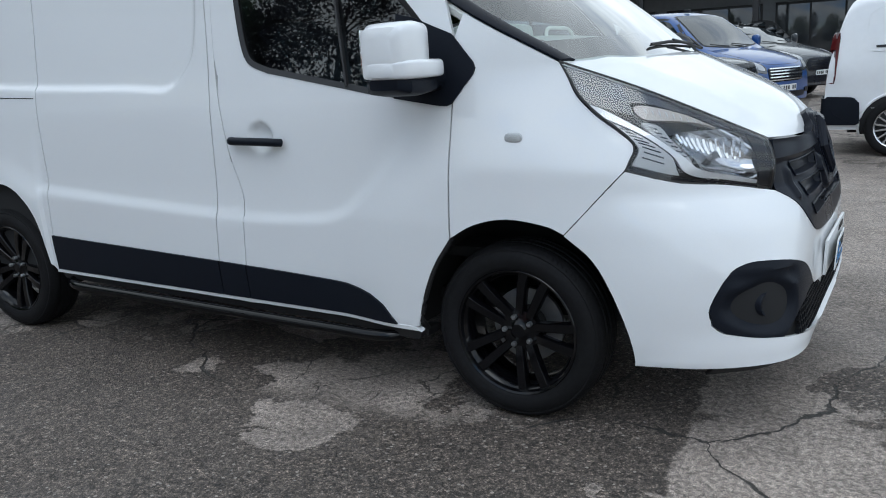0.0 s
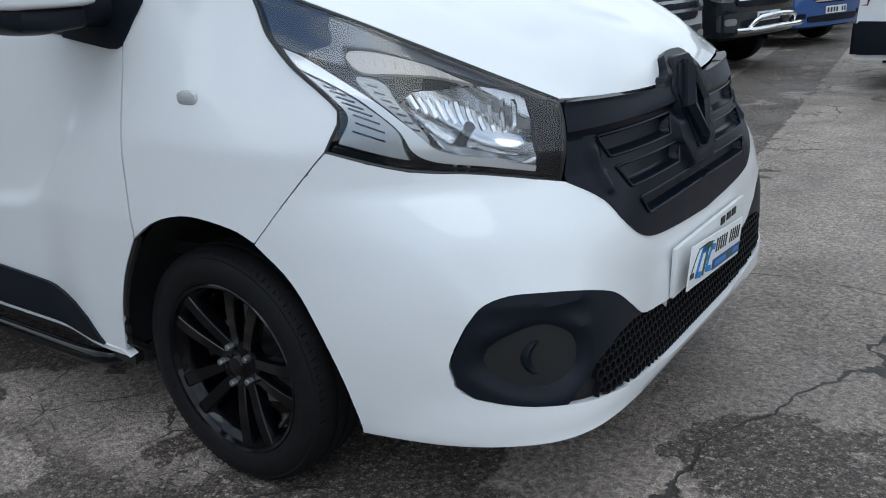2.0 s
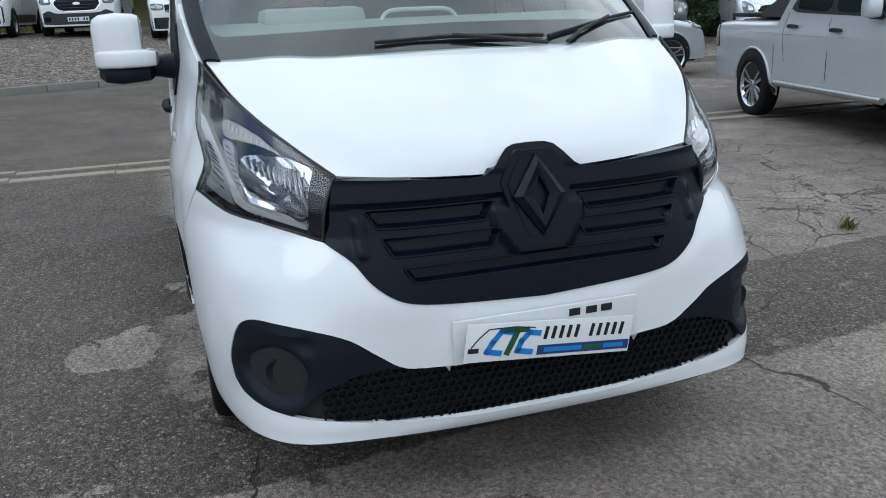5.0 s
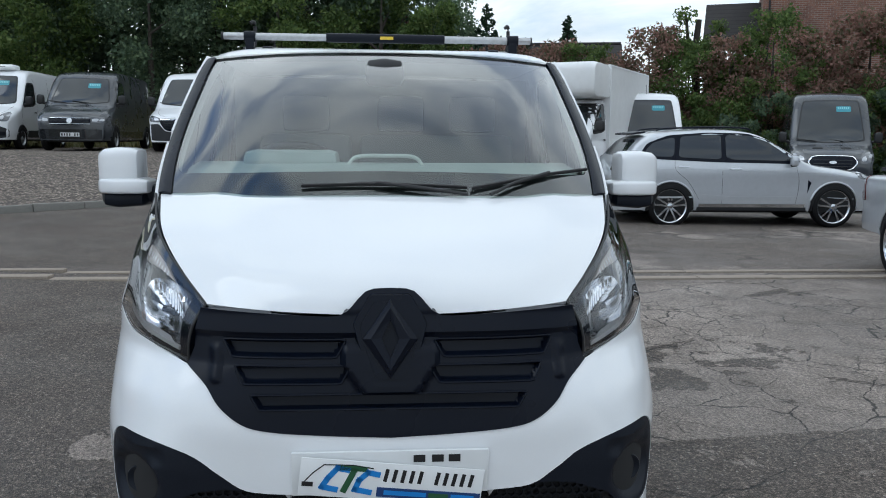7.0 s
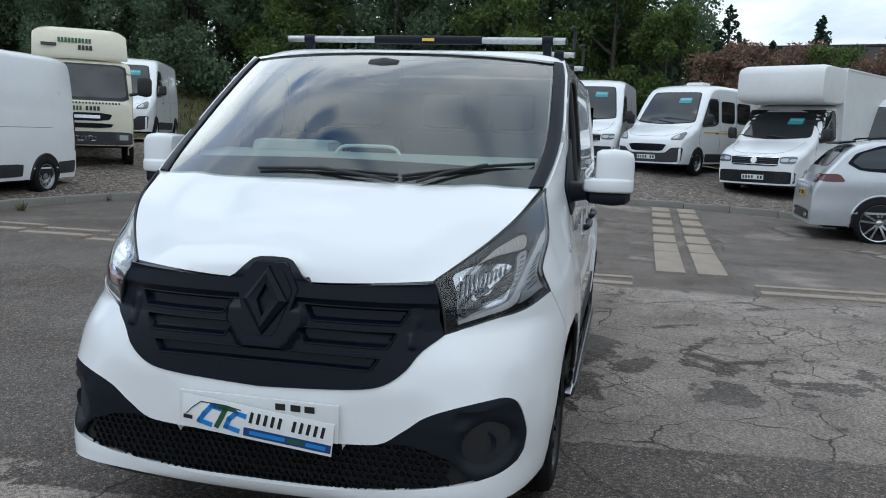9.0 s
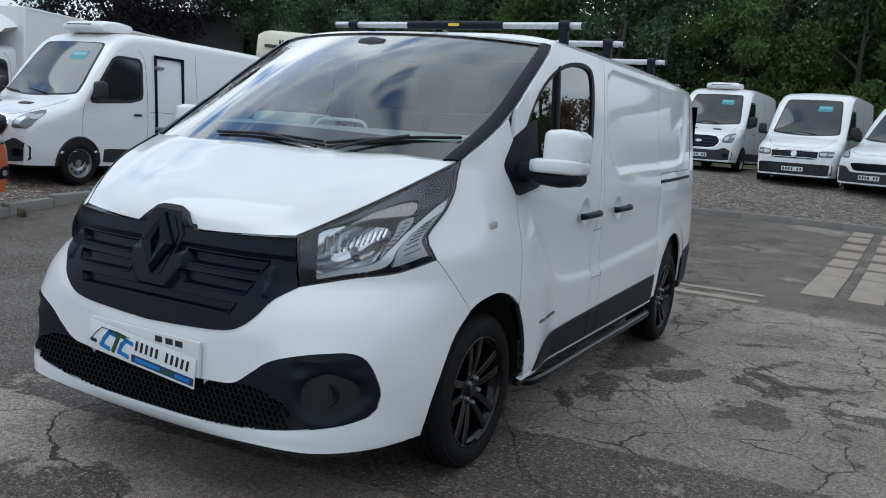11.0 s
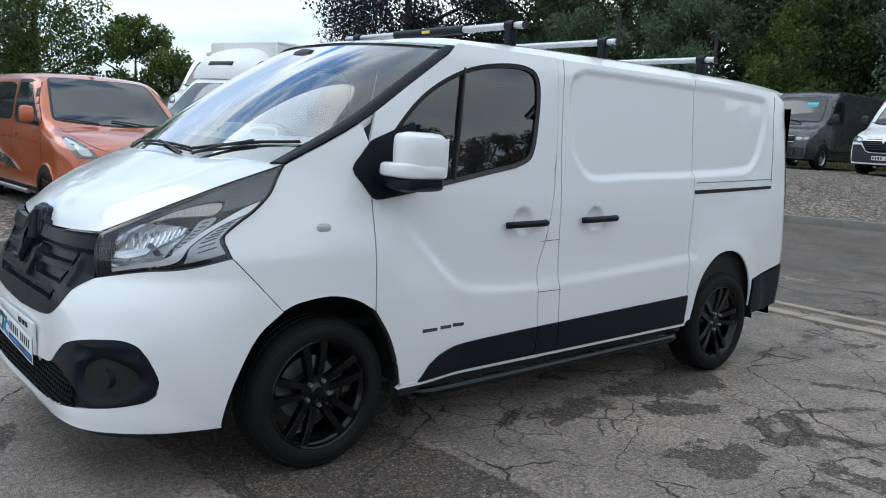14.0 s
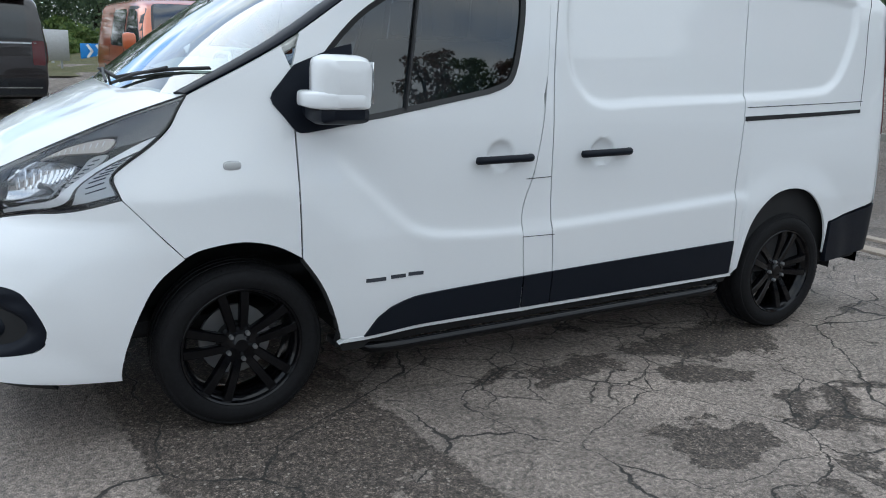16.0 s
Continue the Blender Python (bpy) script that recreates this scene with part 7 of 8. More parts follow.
suv = vehicle("estate_car", "pale silver sports estate car with dark glass and alloy wheels", "car", (-11.6, 9.0), 88, prof, 1.96, SILVER_PAINT, (-.93, -3.86), .375,
              [("front", "windscreen", rounded([(-.72, 1.20), (.72, 1.20), (.60, 1.58), (-.60, 1.58)], 2, .1), FAR_GLASS), ("side", "glass_trim", rounded([(-1.50, 1.12), (-2.10, 1.53), (-2.5, 1.645), (-3.2, 1.655), (-3.9, 1.60), (-4.28, 1.46), (-4.40, 1.30), (-4.2, 1.19), (-3.0, 1.14)], 2, .10), GRILLE_BLACK, .005),
               ("side", "side_glass", rounded([(-1.66, 1.17), (-2.14, 1.50), (-2.45, 1.60), (-2.88, 1.62), (-2.90, 1.19)], 2, .10), FAR_GLASS, .012), ("side", "side_glass", rounded([(-2.98, 1.19), (-2.96, 1.62), (-3.68, 1.585), (-3.74, 1.22)], 2, .08), FAR_GLASS, .012), ("side", "side_glass", rounded([(-3.82, 1.225), (-3.78, 1.575), (-4.18, 1.47), (-4.33, 1.32), (-4.2, 1.235)], 2, .12), FAR_GLASS, .012),
               ("side", "sill_strip", quad(-1.45, -3.35, .36, .42), SILVER, .012), ("side", "lower_skirt", quad(-1.42, -3.38, .30, .36), BUMPER_GREY, .010), ("side", "tail_lamp", rounded([(-4.40, 1.0), (-4.50, 1.13), (-4.74, 1.12), (-4.80, 1.0)], 2, .15), RED_LAMP, .012),
               ("rear_pair", "tail_lamp", rounded(quad(.52, .90, .98, 1.12), 2, .15), RED_LAMP), ("rear", "rear_glass", rounded([(-.66, 1.24), (.66, 1.24), (.58, 1.52), (-.58, 1.52)], 2, .1), FAR_GLASS, .012), ("rear", "rear_diffuser", rounded(quad(-.7, .7, .36, .52), 2, .1), BUMPER_GREY, .014), ("rear_pair", "exhaust", rounded(quad(.48, .66, .40, .47), 2, .2), CHROME, .03),
               ("side", "headlamp", rounded([(-.12, .80), (-.16, .92), (-.55, .98), (-.50, .88)], 2, .15), LAMP_DARK), ("side", "reflector", rounded([(-.20, .84), (-.22, .90), (-.45, .94), (-.42, .88)], 1, .2), LAMP_BRIGHT, .014), ("side", "wing_vent", [(-1.42, .62), (-1.36, .80), (-1.42, .84)], GRILLE_BLACK),
               ("seam", "door_seam", [(-1.62, .42), (-1.58, .8), (-1.66, 1.13)], SEAL), ("seam", "door_seam", [(-2.94, .42), (-2.96, 1.15)], SEAL), ("seam", "door_seam", [(-3.36, .5), (-3.55, .8), (-3.78, 1.0), (-3.80, 1.18)], SEAL), ("seam", "shoulder_crease", [(-.6, .94), (-2.5, 1.0), (-4.4, 1.03)], SILVER_PAINT), ("seam", "door_crease", [(-1.6, .56), (-2.6, .54), (-3.3, .58)], SILVER_PAINT),
               ("side", "door_handle", rounded(quad(-2.64, -2.84, 1.02, 1.05), 1), SILVER, .02), ("side", "door_handle", rounded(quad(-3.55, -3.75, 1.05, 1.08), 1), SILVER, .02), ("nose_seam", "bonnet_seam", [(0, .96), (.5, .98), (.7, 1.05), (.76, 1.14)], SEAL), ("pair", "kidney_grille", rounded(quad(.05, .36, .62, .86), 2, .15), GRILLE_BLACK)] + plate(0, .52) + plate(0, .78, True),
              .24, .16, rim=SILVER, spokes=5, mirrors=(-1.72, 1.18, .62, SILVER_PAINT), soft=.13, belt=1.08, rk=.262, arch=SILVER_PAINT)
part("roof_spoiler", box(.26, 1.15, .035, (-4.36, 0, 1.64), .015, (0, -8, 0)), GRILLE_BLACK, suv)
for s in (1, -1):
    part("roof_rail", tube(curve([(-2.35, s * .60, 1.70), (-2.5, s * .61, 1.745), (-3.2, s * .61, 1.75), (-3.9, s * .60, 1.72), (-4.05, s * .59, 1.68)], 4), .016, 8), GRILLE_BLACK, suv)


# pick-up trucks
def pickup(label, at, heading, mat, chrome_bar=False, group="pick-ups", rim=SILVER):
    prof = [(0, .56), (.0, .98), (-.10, 1.10), (-.6, 1.17), (-1.30, 1.21), (-1.95, 1.71), (-2.25, 1.80), (-3.15, 1.79), (-3.35, 1.70), (-3.58, 1.22), (-3.62, 1.17), (-5.20, 1.16), (-5.29, 1.10), (-5.30, .60)]
    feats = [("front", "windscreen", rounded([(-.74, 1.26), (.74, 1.26), (.62, 1.70), (-.62, 1.70)], 2, .1), FAR_GLASS), ("side", "window_surround", rounded([(-1.50, 1.20), (-2.02, 1.68), (-2.4, 1.74), (-3.1, 1.72), (-3.40, 1.24)], 2, .08), SEAL, .004), ("side", "door_glass", rounded([(-1.66, 1.25), (-2.06, 1.62), (-2.45, 1.69), (-2.5, 1.25)], 2, .1), FAR_GLASS, .011), ("side", "door_glass", rounded([(-2.6, 1.25), (-2.6, 1.69), (-3.08, 1.66), (-3.28, 1.28)], 2, .1), FAR_GLASS, .011),
             ("front", "grille", rounded([(-.62, .78), (.62, .78), (.66, 1.04), (-.66, 1.04)], 2, .1), GRILLE_BLACK, .014), ("front", "bumper", rounded(quad(-.85, .85, .50, .72), 2, .08), BUMPER_GREY, .012), ("front", "lower_grille", rounded(quad(-.55, .55, .54, .64), 1), GRILLE_BLACK, .018), ("pair", "fog_lamp", rounded(quad(.62, .80, .58, .66), 1), LAMP_BRIGHT, .020),
             ("side", "tail_lamp", rounded(quad(-5.14, -5.29, .80, 1.10), 2, .12), RED_LAMP, .012), ("rear_pair", "tail_lamp", rounded(quad(.76, .88, .80, 1.10), 2, .12), RED_LAMP), ("seam", "door_seam", [(-1.45, .58), (-1.48, 1.2)], SEAL), ("seam", "door_seam", [(-2.55, .55), (-2.55, 1.7)], SEAL), ("seam", "door_seam", [(-3.42, .7), (-3.46, 1.0), (-3.40, 1.24)], SEAL), ("seam", "bed_seam", [(-3.66, .55), (-3.66, 1.15)], SEAL), ("side", "door_handle", rounded(quad(-2.28, -2.50, 1.05, 1.09), 1), SEAL, .03), ("side", "door_handle", rounded(quad(-3.13, -3.35, 1.07, 1.11), 1), SEAL, .03),
             ("seam", "body_crease", [(-1.0, 1.0), (-2.5, 1.0), (-5.1, 1.02)], mat), ("rear", "tailgate_handle", rounded(quad(-.16, .16, .98, 1.06), 1), SEAL, .016)]
    feats += lamp([(.66, .84), (.88, .86), (.90, 1.04), (.68, 1.04)], ((.6, 0, 0),))
    feats += plate(0, .66)
    feats += [("front", "grille_bar", quad(-.6, .6, z, z + .03), CHROME if chrome_bar else SILVER, .022) for z in (.86, .95)]
    ob = vehicle("pickup_truck", label, "pick-up truck", at, heading, prof, 1.88, mat, (-.92, -4.15), .385, feats, .20, .12, group, rim, 6, mirrors=(-1.70, 1.30, .7, mat), soft=.10, belt=1.1, low=.44, rk=.232, arch=mat)
    part("load_cover", box(1.5, 1.5, .05, (-4.45, 0, 1.19), .02), GRILLE_BLACK, ob)
    for s in (1, -1):
        part("sports_bar", panel(rounded([(-3.42, 1.62), (-3.56, 1.60), (-4.35, 1.24), (-4.35, 1.18), (-3.55, 1.18)], 2, .12), lambda x, z: (x, s * (.78 - .28 * (z - 1.18)), z), .1, .05, core=(-3.8, 0, 1.3)), SEAL, ob, "black sports bar behind the cab")
        part("side_step", tube([(-1.5, s * .98, .46), (-3.5, s * .98, .46)], .035, 10), ALU, ob)
    part("rear_bumper", box(.16, 1.6, .16, (-5.35, 0, .58), .04), CHROME if chrome_bar else SEAL, ob)
    if chrome_bar:
        part("nudge_bar", tube(curve([(.02, -.75, .52), (.10, -.55, .52), (.14, 0, .53), (.10, .55, .52), (.02, .75, .52)], 4), .035, 10), CHROME, ob)
        part("nudge_bar", tube(curve([(.02, -.5, .52), (.12, -.35, .66), (.13, .35, .66), (.02, .5, .52)], 4), .03, 10), CHROME, ob)
    return ob


pickup("pale silver double-cab pick-up with sports bar and load cover", (-1.3, 5.9), -12, SILVER_PAINT)
pickup("near-black pick-up with a chrome nudge bar", (-1.1, 8.8), -15, NAVY_PAINT, True)

# ---------------------------------------------------------------- trees, hedge, bank and houses round the yard
def leaf_material(name, a, b, c):
    """Leaves in three tones, each leaf its own, with light coming through."""
    m = bpy.data.materials.new(name)
    m.use_nodes = True
    n, l = m.node_tree.nodes, m.node_tree.links
    p = n["Principled BSDF"]
    g, ramp, big, mx = n.new("ShaderNodeNewGeometry"), n.new("ShaderNodeValToRGB"), n.new("ShaderNodeTexNoise"), n.new("ShaderNodeMix")
    e = ramp.color_ramp.elements
    e[0].position, e[0].color = 0.0, (*a, 1)
    e[1].position, e[1].color = 1.0, (*c, 1)
    k = e.new(.55)
    k.color = (*b, 1)
    l.new(g.outputs["Random Per Island"], ramp.inputs["Fac"])
    co = n.new("ShaderNodeTexCoord")
    big.inputs["Scale"].default_value, big.inputs["Detail"].default_value = .45, 4
    l.new(co.outputs["Object"], big.inputs["Vector"])
    mp = n.new("ShaderNodeMapRange")
    mp.inputs["From Min"].default_value, mp.inputs["From Max"].default_value = .3, .7
    mp.inputs["To Min"].default_value, mp.inputs["To Max"].default_value = .65, 1.25
    l.new(big.outputs["Fac"], mp.inputs["Value"])
    mx.data_type, mx.blend_type = "RGBA", "MULTIPLY"
    mx.inputs["Factor"].default_value = 1
    l.new(ramp.outputs["Color"], mx.inputs[6])
    l.new(mp.outputs["Result"], mx.inputs[7])
    l.new(mx.outputs[2], p.inputs["Base Color"])
    p.inputs["Roughness"].default_value = .62
    p.inputs["Specular IOR Level"].default_value = .3
    tr, add = n.new("ShaderNodeBsdfTranslucent"), n.new("ShaderNodeMixShader")
    l.new(mx.outputs[2], tr.inputs["Color"])
    add.inputs[0].default_value = .48
    l.new(p.outputs[0], add.inputs[1])
    l.new(tr.outputs[0], add.inputs[2])
    l.new(add.outputs[0], n["Material Output"].inputs["Surface"])
    return m


LEAF_DARK = leaf_material("dark_woodland_leaves", (.082, .122, .080), (.125, .186, .108), (.205, .27, .145))
LEAF_MID = leaf_material("fresh_green_leaves", (.060, .098, .030), (.105, .165, .045), (.19, .24, .075))
LEAF_COPPER = leaf_material("copper_beech_leaves", (.024, .022, .030), (.042, .036, .048), (.075, .062, .075))
LEAF_RED = leaf_material("red_tipped_leaves", (.11, .13, .066), (.25, .145, .112), (.38, .22, .18))
LEAF_FIR = leaf_material("conifer_needles", (.020, .045, .026), (.035, .068, .038), (.06, .10, .055))
GRASS_LEAF = leaf_material("dry_grass_blades", (.06, .075, .022), (.13, .12, .045), (.24, .20, .09))
BARK = paint("grey_brown_bark", (.075, .060, .047), .92, vary=.45, scale=9, bump=.6, bump_scale=12, tone=(.04, .034, .028))


def taper(pts, radii, n=8):
    bm = bmesh.new()
    pts = [Vector(p) for p in pts]
    rings = []
    for i, (p, r) in enumerate(zip(pts, radii)):
        d = (pts[min(i + 1, len(pts) - 1)] - pts[max(i - 1, 0)]).normalized()
        u = d.cross(Vector((1, 0, 0)) if abs(d.x) < .8 else Vector((0, 1, 0))).normalized()
        v = u.cross(d)
        rings.append([bm.verts.new(p + u * r * math.cos(2 * math.pi * k / n) + v * r * math.sin(2 * math.pi * k / n)) for k in range(n)])
    for a, b in zip(rings, rings[1:]):
        for k in range(n):
            bm.faces.new((a[k], a[(k + 1) % n], b[(k + 1) % n], b[k]))
    bm.faces.new(rings[-1])
    bmesh.ops.recalc_face_normals(bm, faces=bm.faces)
    return bm


def leaves(rng, balls, count, size, droop=.35):
    """Leaf sprays as small bent blades spread through a cloud of clumps."""
    c = np.array([b[:3] for b in balls])
    r = np.array([b[3] for b in balls])
    pick = rng.choice(len(balls), count, p=r ** 2 / (r ** 2).sum())
    d = rng.normal(size=(count, 3))
    d /= np.linalg.norm(d, axis=1)[:, None]
    far = r[pick] * (.35 + .95 * rng.random(count) ** .8)
    mid = c[pick] + d * far[:, None] * np.array((1, 1, .85))
    u = rng.normal(size=(count, 3)) + d * .5
    u[:, 2] -= droop
    u /= np.linalg.norm(u, axis=1)[:, None]
    w = np.cross(u, rng.normal(size=(count, 3)))
    w /= np.linalg.norm(w, axis=1)[:, None]
    s = size * (.55 + .9 * rng.random(count))[:, None]
    v = np.empty((count, 4, 3))
    v[:, 0], v[:, 1], v[:, 2], v[:, 3] = mid - u * s * .5, mid + w * s * .30, mid + u * s * .5, mid - w * s * .30
    return v.reshape(-1, 3)


def leaf_part(name, pts, mat, owner, label=""):
    n = len(pts) // 4
    me = bpy.data.meshes.new(name)
    me.vertices.add(n * 4)
    me.vertices.foreach_set("co", pts.astype(np.float32).ravel())
    me.loops.add(n * 4)
    me.loops.foreach_set("vertex_index", np.arange(n * 4, dtype=np.int32))
    me.polygons.add(n)
    me.polygons.foreach_set("loop_start", np.arange(0, n * 4, 4, dtype=np.int32))
    me.update(calc_edges=True)
    me.materials.append(mat)
    ob = new(name, me)
    ob.parent = owner
    return tagged(ob, label)


def tree(name, label, at, high, wide, mat, seed, base=.22, count=9000, size=.30, cat="tree", group="", clumps=26, limbs=7, puff=1.0):
    rng = np.random.default_rng(seed)
    ob = thing(name, label, cat, at, 0, group)
    lean = rng.uniform(-.03, .03, 2) * high
    top = .82 * high
    part("trunk", taper([(0, 0, -.3), (lean[0] * .2, lean[1] * .2, high * .2), (lean[0] * .6, lean[1] * .6, high * .5), (lean[0], lean[1], top)], [.028 * high, .020 * high, .012 * high, .003 * high]), BARK, ob)
    balls = []
    for k in range(clumps):
        t = (k + rng.random()) / clumps
        z = high * (base + (1 - base) * t)
        env = wide / 2 * math.sin(math.pi * min(max(.12 + .80 * t, 0), 1)) ** .65
        a = rng.uniform(0, 2 * math.pi)
        rr = env * math.sqrt(rng.uniform(.1, 1))
        b = wide * rng.uniform(.11, .20) * (1.1 - .4 * t) * puff
        balls.append((rr * math.cos(a), rr * math.sin(a), min(z, high - b * .7), b))
    for k in range(limbs):
        q = balls[int(rng.integers(len(balls)))]
        z0 = min(max(q[2] - .45 * math.hypot(q[0], q[1]) - .5, high * .15), top)
        s = z0 / top
        part("limb", taper([(lean[0] * s, lean[1] * s, z0), (q[0] * .55, q[1] * .55, (z0 + q[2]) / 2 + .2), (q[0], q[1], q[2])], [.009 * high, .006 * high, .002 * high], 6), BARK, ob)
    leaf_part("crown", leaves(rng, balls, count, size), mat, ob)
    return ob


def conifer(label, at, high, wide, seed):
    rng = np.random.default_rng(seed)
    ob = thing("conifer", label, "tree", at, 0, "conifers behind the hedge")
    part("trunk", taper([(0, 0, -.3), (0, 0, high * .5), (0, 0, high)], [.18, .10, .015]), BARK, ob)
    balls = []
    for k in range(60):
        t = k / 60
        a = k * 2.4
        rr = wide / 2 * (1 - t) ** .8 * rng.uniform(.35, 1.0)
        balls.append((rr * math.cos(a), rr * math.sin(a), high * (.10 + .89 * t) - rr * .2, .10 + .34 * (1 - t)))
    leaf_part("crown", leaves(rng, balls, 8000, .17, .1), LEAF_FIR, ob)


def shore(x, y):
    """Height of the grass bank behind the back row."""
    foot = float(np.interp(-y, (-30, -12, -4, 8, 14, 20, 26, 40), (-40, -33, -29.5, -28.8, -26.5, -23.0, -20.0, -14)))
    return rise(x, y) - .12 + 2.4 * ease(foot - x, 0, 8.5)


def grass():
    s = Net("rough_grass_bank")
    col = s.mix(s.noise(1.2, 7, .65)["Fac"], (.07, .095, .03), (.19, .155, .075))
    col = s.mix(1.0, col, s.span(s.noise(40, 5, .7)["Fac"], .3, .7, .45, 1.35), "MULTIPLY")
    return s.finish(col, .95, s.noise(55, 6, .7)["Fac"], .9, .08)


GRASS = grass()
rows = []
for y in np.arange(10, -62, -1.0):
    foot = float(np.interp(-y, (-30, -12, -4, 8, 14, 20, 26, 40), (-40, -33, -29.5, -28.8, -26.5, -23.0, -20.0, -14)))
    rows.append([(foot + 1.2 - d, y, shore(foot + 1.2 - d, y) + .06 * math.sin(d * 2.1 + y * 1.3) * (d > 1.5)) for d in (0, 1.2, 2, 3, 4, 5, 6, 7, 8, 9, 11, 14, 20, 40, 90)])
bm = sheet(rows)
bm.normal_update()
if sum(f.normal.z for f in bm.faces) < 0:
    bmesh.ops.reverse_faces(bm, faces=bm.faces)
solo("grass_bank", bm, GRASS, "rough green and brown grass bank under the trees", "grass bank", kind="structure")

_rng = np.random.default_rng(3)
pts = []
for k in range(9000):
    y = _rng.uniform(-34, -5)
    x = float(np.interp(-y, (-4, 8, 14, 20, 26, 40), (-29.5, -28.8, -26.5, -23.0, -20.0, -14))) - _rng.random() * 9 + .8
    z = shore(x, y)
    a, h = _rng.uniform(0, 6.28), _rng.uniform(.12, .45)
    pts += [(x, y, z), (x + .03 * math.cos(a), y + .03 * math.sin(a), z), (x + .12 * math.sin(a), y + .12 * math.cos(a), z + h), (x - .03 * math.cos(a), y - .03 * math.sin(a), z + h * .5)]
tagged(leaf_part("grass_blades", np.array(pts), GRASS_LEAF, None), "rough grass on the bank", "grass", kind="stuff")

# woodland behind the back row
wood = "woodland trees behind the vans"
for k, (x, y, h, w) in enumerate(((-37.5, 1.2, 13, 8), (-36.5, -3.2, 15, 9), (-38.5, -7.5, 17, 10), (-36.0, -11.5, 14, 9), (-37.5, -16.0, 17, 10), (-35.0, -20.5, 15, 9), (-35.5, -25.5, 16, 10), (-35.0, -30.5, 15, 9), (-37.0, -34.0, 13, 7),
                                  (-44, -1.0, 17, 10), (-44, -10, 19, 11), (-43, -20, 19, 11), (-42, -29, 18, 11))):
    tree("woodland_tree", "tall dark green broadleaf tree on the grass bank", (x, y, shore(x, y)), h, w, LEAF_DARK, 100 + k, .06, 30000 if k < 9 else 14000, .21 if k < 9 else .30, group=wood, clumps=64, puff=.85)
for k, (x, y, h, w) in enumerate(((-33.0, .2, 7.0, 4.6), (-32.5, -4.0, 6.0, 5), (-33.5, -9.5, 6.5, 5.5), (-33.0, -14.0, 5.0, 5), (-31.0, -18.5, 5.0, 5), (-30.5, -24.0, 4.5, 5), (-33.5, -29.0, 5, 5), (-32.0, 2.4, 5.6, 3.4))):
    tree("undergrowth_bush", "bushy fresh green undergrowth at the wood's edge", (x, y, shore(x, y)), h, w, LEAF_MID if k in (0, 1, 3, 7) else LEAF_DARK, 200 + k, .02, 13000, .16, cat="bush", group="bushes under the wood", clumps=24, limbs=4)
tree("copper_beech", "dark purple copper beech against the pale sky", (-28.6, -35.9, 1.0), 16.5, 11.0, LEAF_COPPER, 31, .16, 42000, .20, clumps=110, limbs=14, puff=.78)
for k, (x, y, h, w) in enumerate(((-18.6, -53.0, 8.5, 6.5), (-13.0, -56.0, 15.0, 9), (-6.5, -55.0, 19.0, 11), (1.5, -56.0, 18.0, 11), (8.0, -54.0, 13.0, 10), (15, -52, 12, 10), (-9.5, -60, 18, 11), (-1.5, -62, 19, 12))):
    tree("roadside_tree", "green broadleaf tree beyond the road", (x, y, -.6), h, w, LEAF_MID if k in (0, 1) else LEAF_DARK, 300 + k, .05, 20000, .24, group="roadside trees", clumps=60, puff=.85)
for k, (x, y) in enumerate(((-6.5, -41), (-3.0, -40), (.5, -41.5), (3.5, -40.5), (7, -41))):
    tree("roadside_bush", "low green bush behind the road barrier", (x, y, -.6), 2.6, 3.8, LEAF_MID, 330 + k, .02, 3500, .24, cat="bush", group="roadside bushes", clumps=14, limbs=3)

# hedge with red-tipped shrubs
hedge_line = curve([(-30.5, 4.2), (-28.5, 8.0), (-25.5, 12.5), (-22.0, 17.0), (-18.0, 20.5), (-13.0, 23.5)], 4)
for k, (x, y) in enumerate(hedge_line):
    red = k % 5 in (0, 1, 3)
    h = 4.3 + .11 * k + .5 * math.sin(k * 2.3)
    tree("hedge_shrub", "overgrown hedge shrub with red-tipped leaves" if red else "overgrown dark green hedge shrub", (x, y, rise(x, y)), h, 3.2, LEAF_RED if red else LEAF_MID, 400 + k, .0, 14000, .125, cat="shrub", group="hedge behind the vans", clumps=90, limbs=2, puff=.80)
    tree("hedge_shrub", "dense dark green foot of the hedge", (x + .9, y - .8, rise(x, y)), 2.9, 3.0, LEAF_MID if k % 3 else LEAF_DARK, 450 + k, .0, 7500, .12, cat="shrub", group="hedge behind the vans", clumps=40, limbs=3, puff=.7)
conifer("narrow green conifer behind the hedge", (-34.7, 5.0, .9), 6.6, 3.6, 61)
conifer("narrow green conifer behind the hedge", (-34.2, 8.6, .8), 6.2, 3.0, 62)
conifer("small green conifer behind the hedge", (-36.0, 7.0, .8), 5.4, 2.0, 63)
bare = thing("pollarded_tree", "bare pollarded trunk with a few leafy shoots", "tree", (-27.2, 11.8, .6))
part("trunk", taper([(0, 0, -.2), (.05, .1, 2.5), (0, .0, 4.3), (.1, .05, 5.3)], [.20, .16, .13, .11]), BARK, bare)
for q in ((.5, .7, 5.0), (-.3, -.8, 4.6), (.2, -.5, 5.5)):
    part("limb", taper([(0, 0, 3.9), (q[0] * .6, q[1] * .6, 4.3), q], [.09, .07, .05]), BARK, bare)
leaf_part("crown", leaves(np.random.default_rng(8), [(.2, -.8, 4.5, .5), (-.1, -.5, 4.1, .45), (.2, .5, 4.4, .4), (.4, .7, 5.0, .3), (.2, -.5, 5.4, .35)], 1800, .12), LEAF_MID, bare)

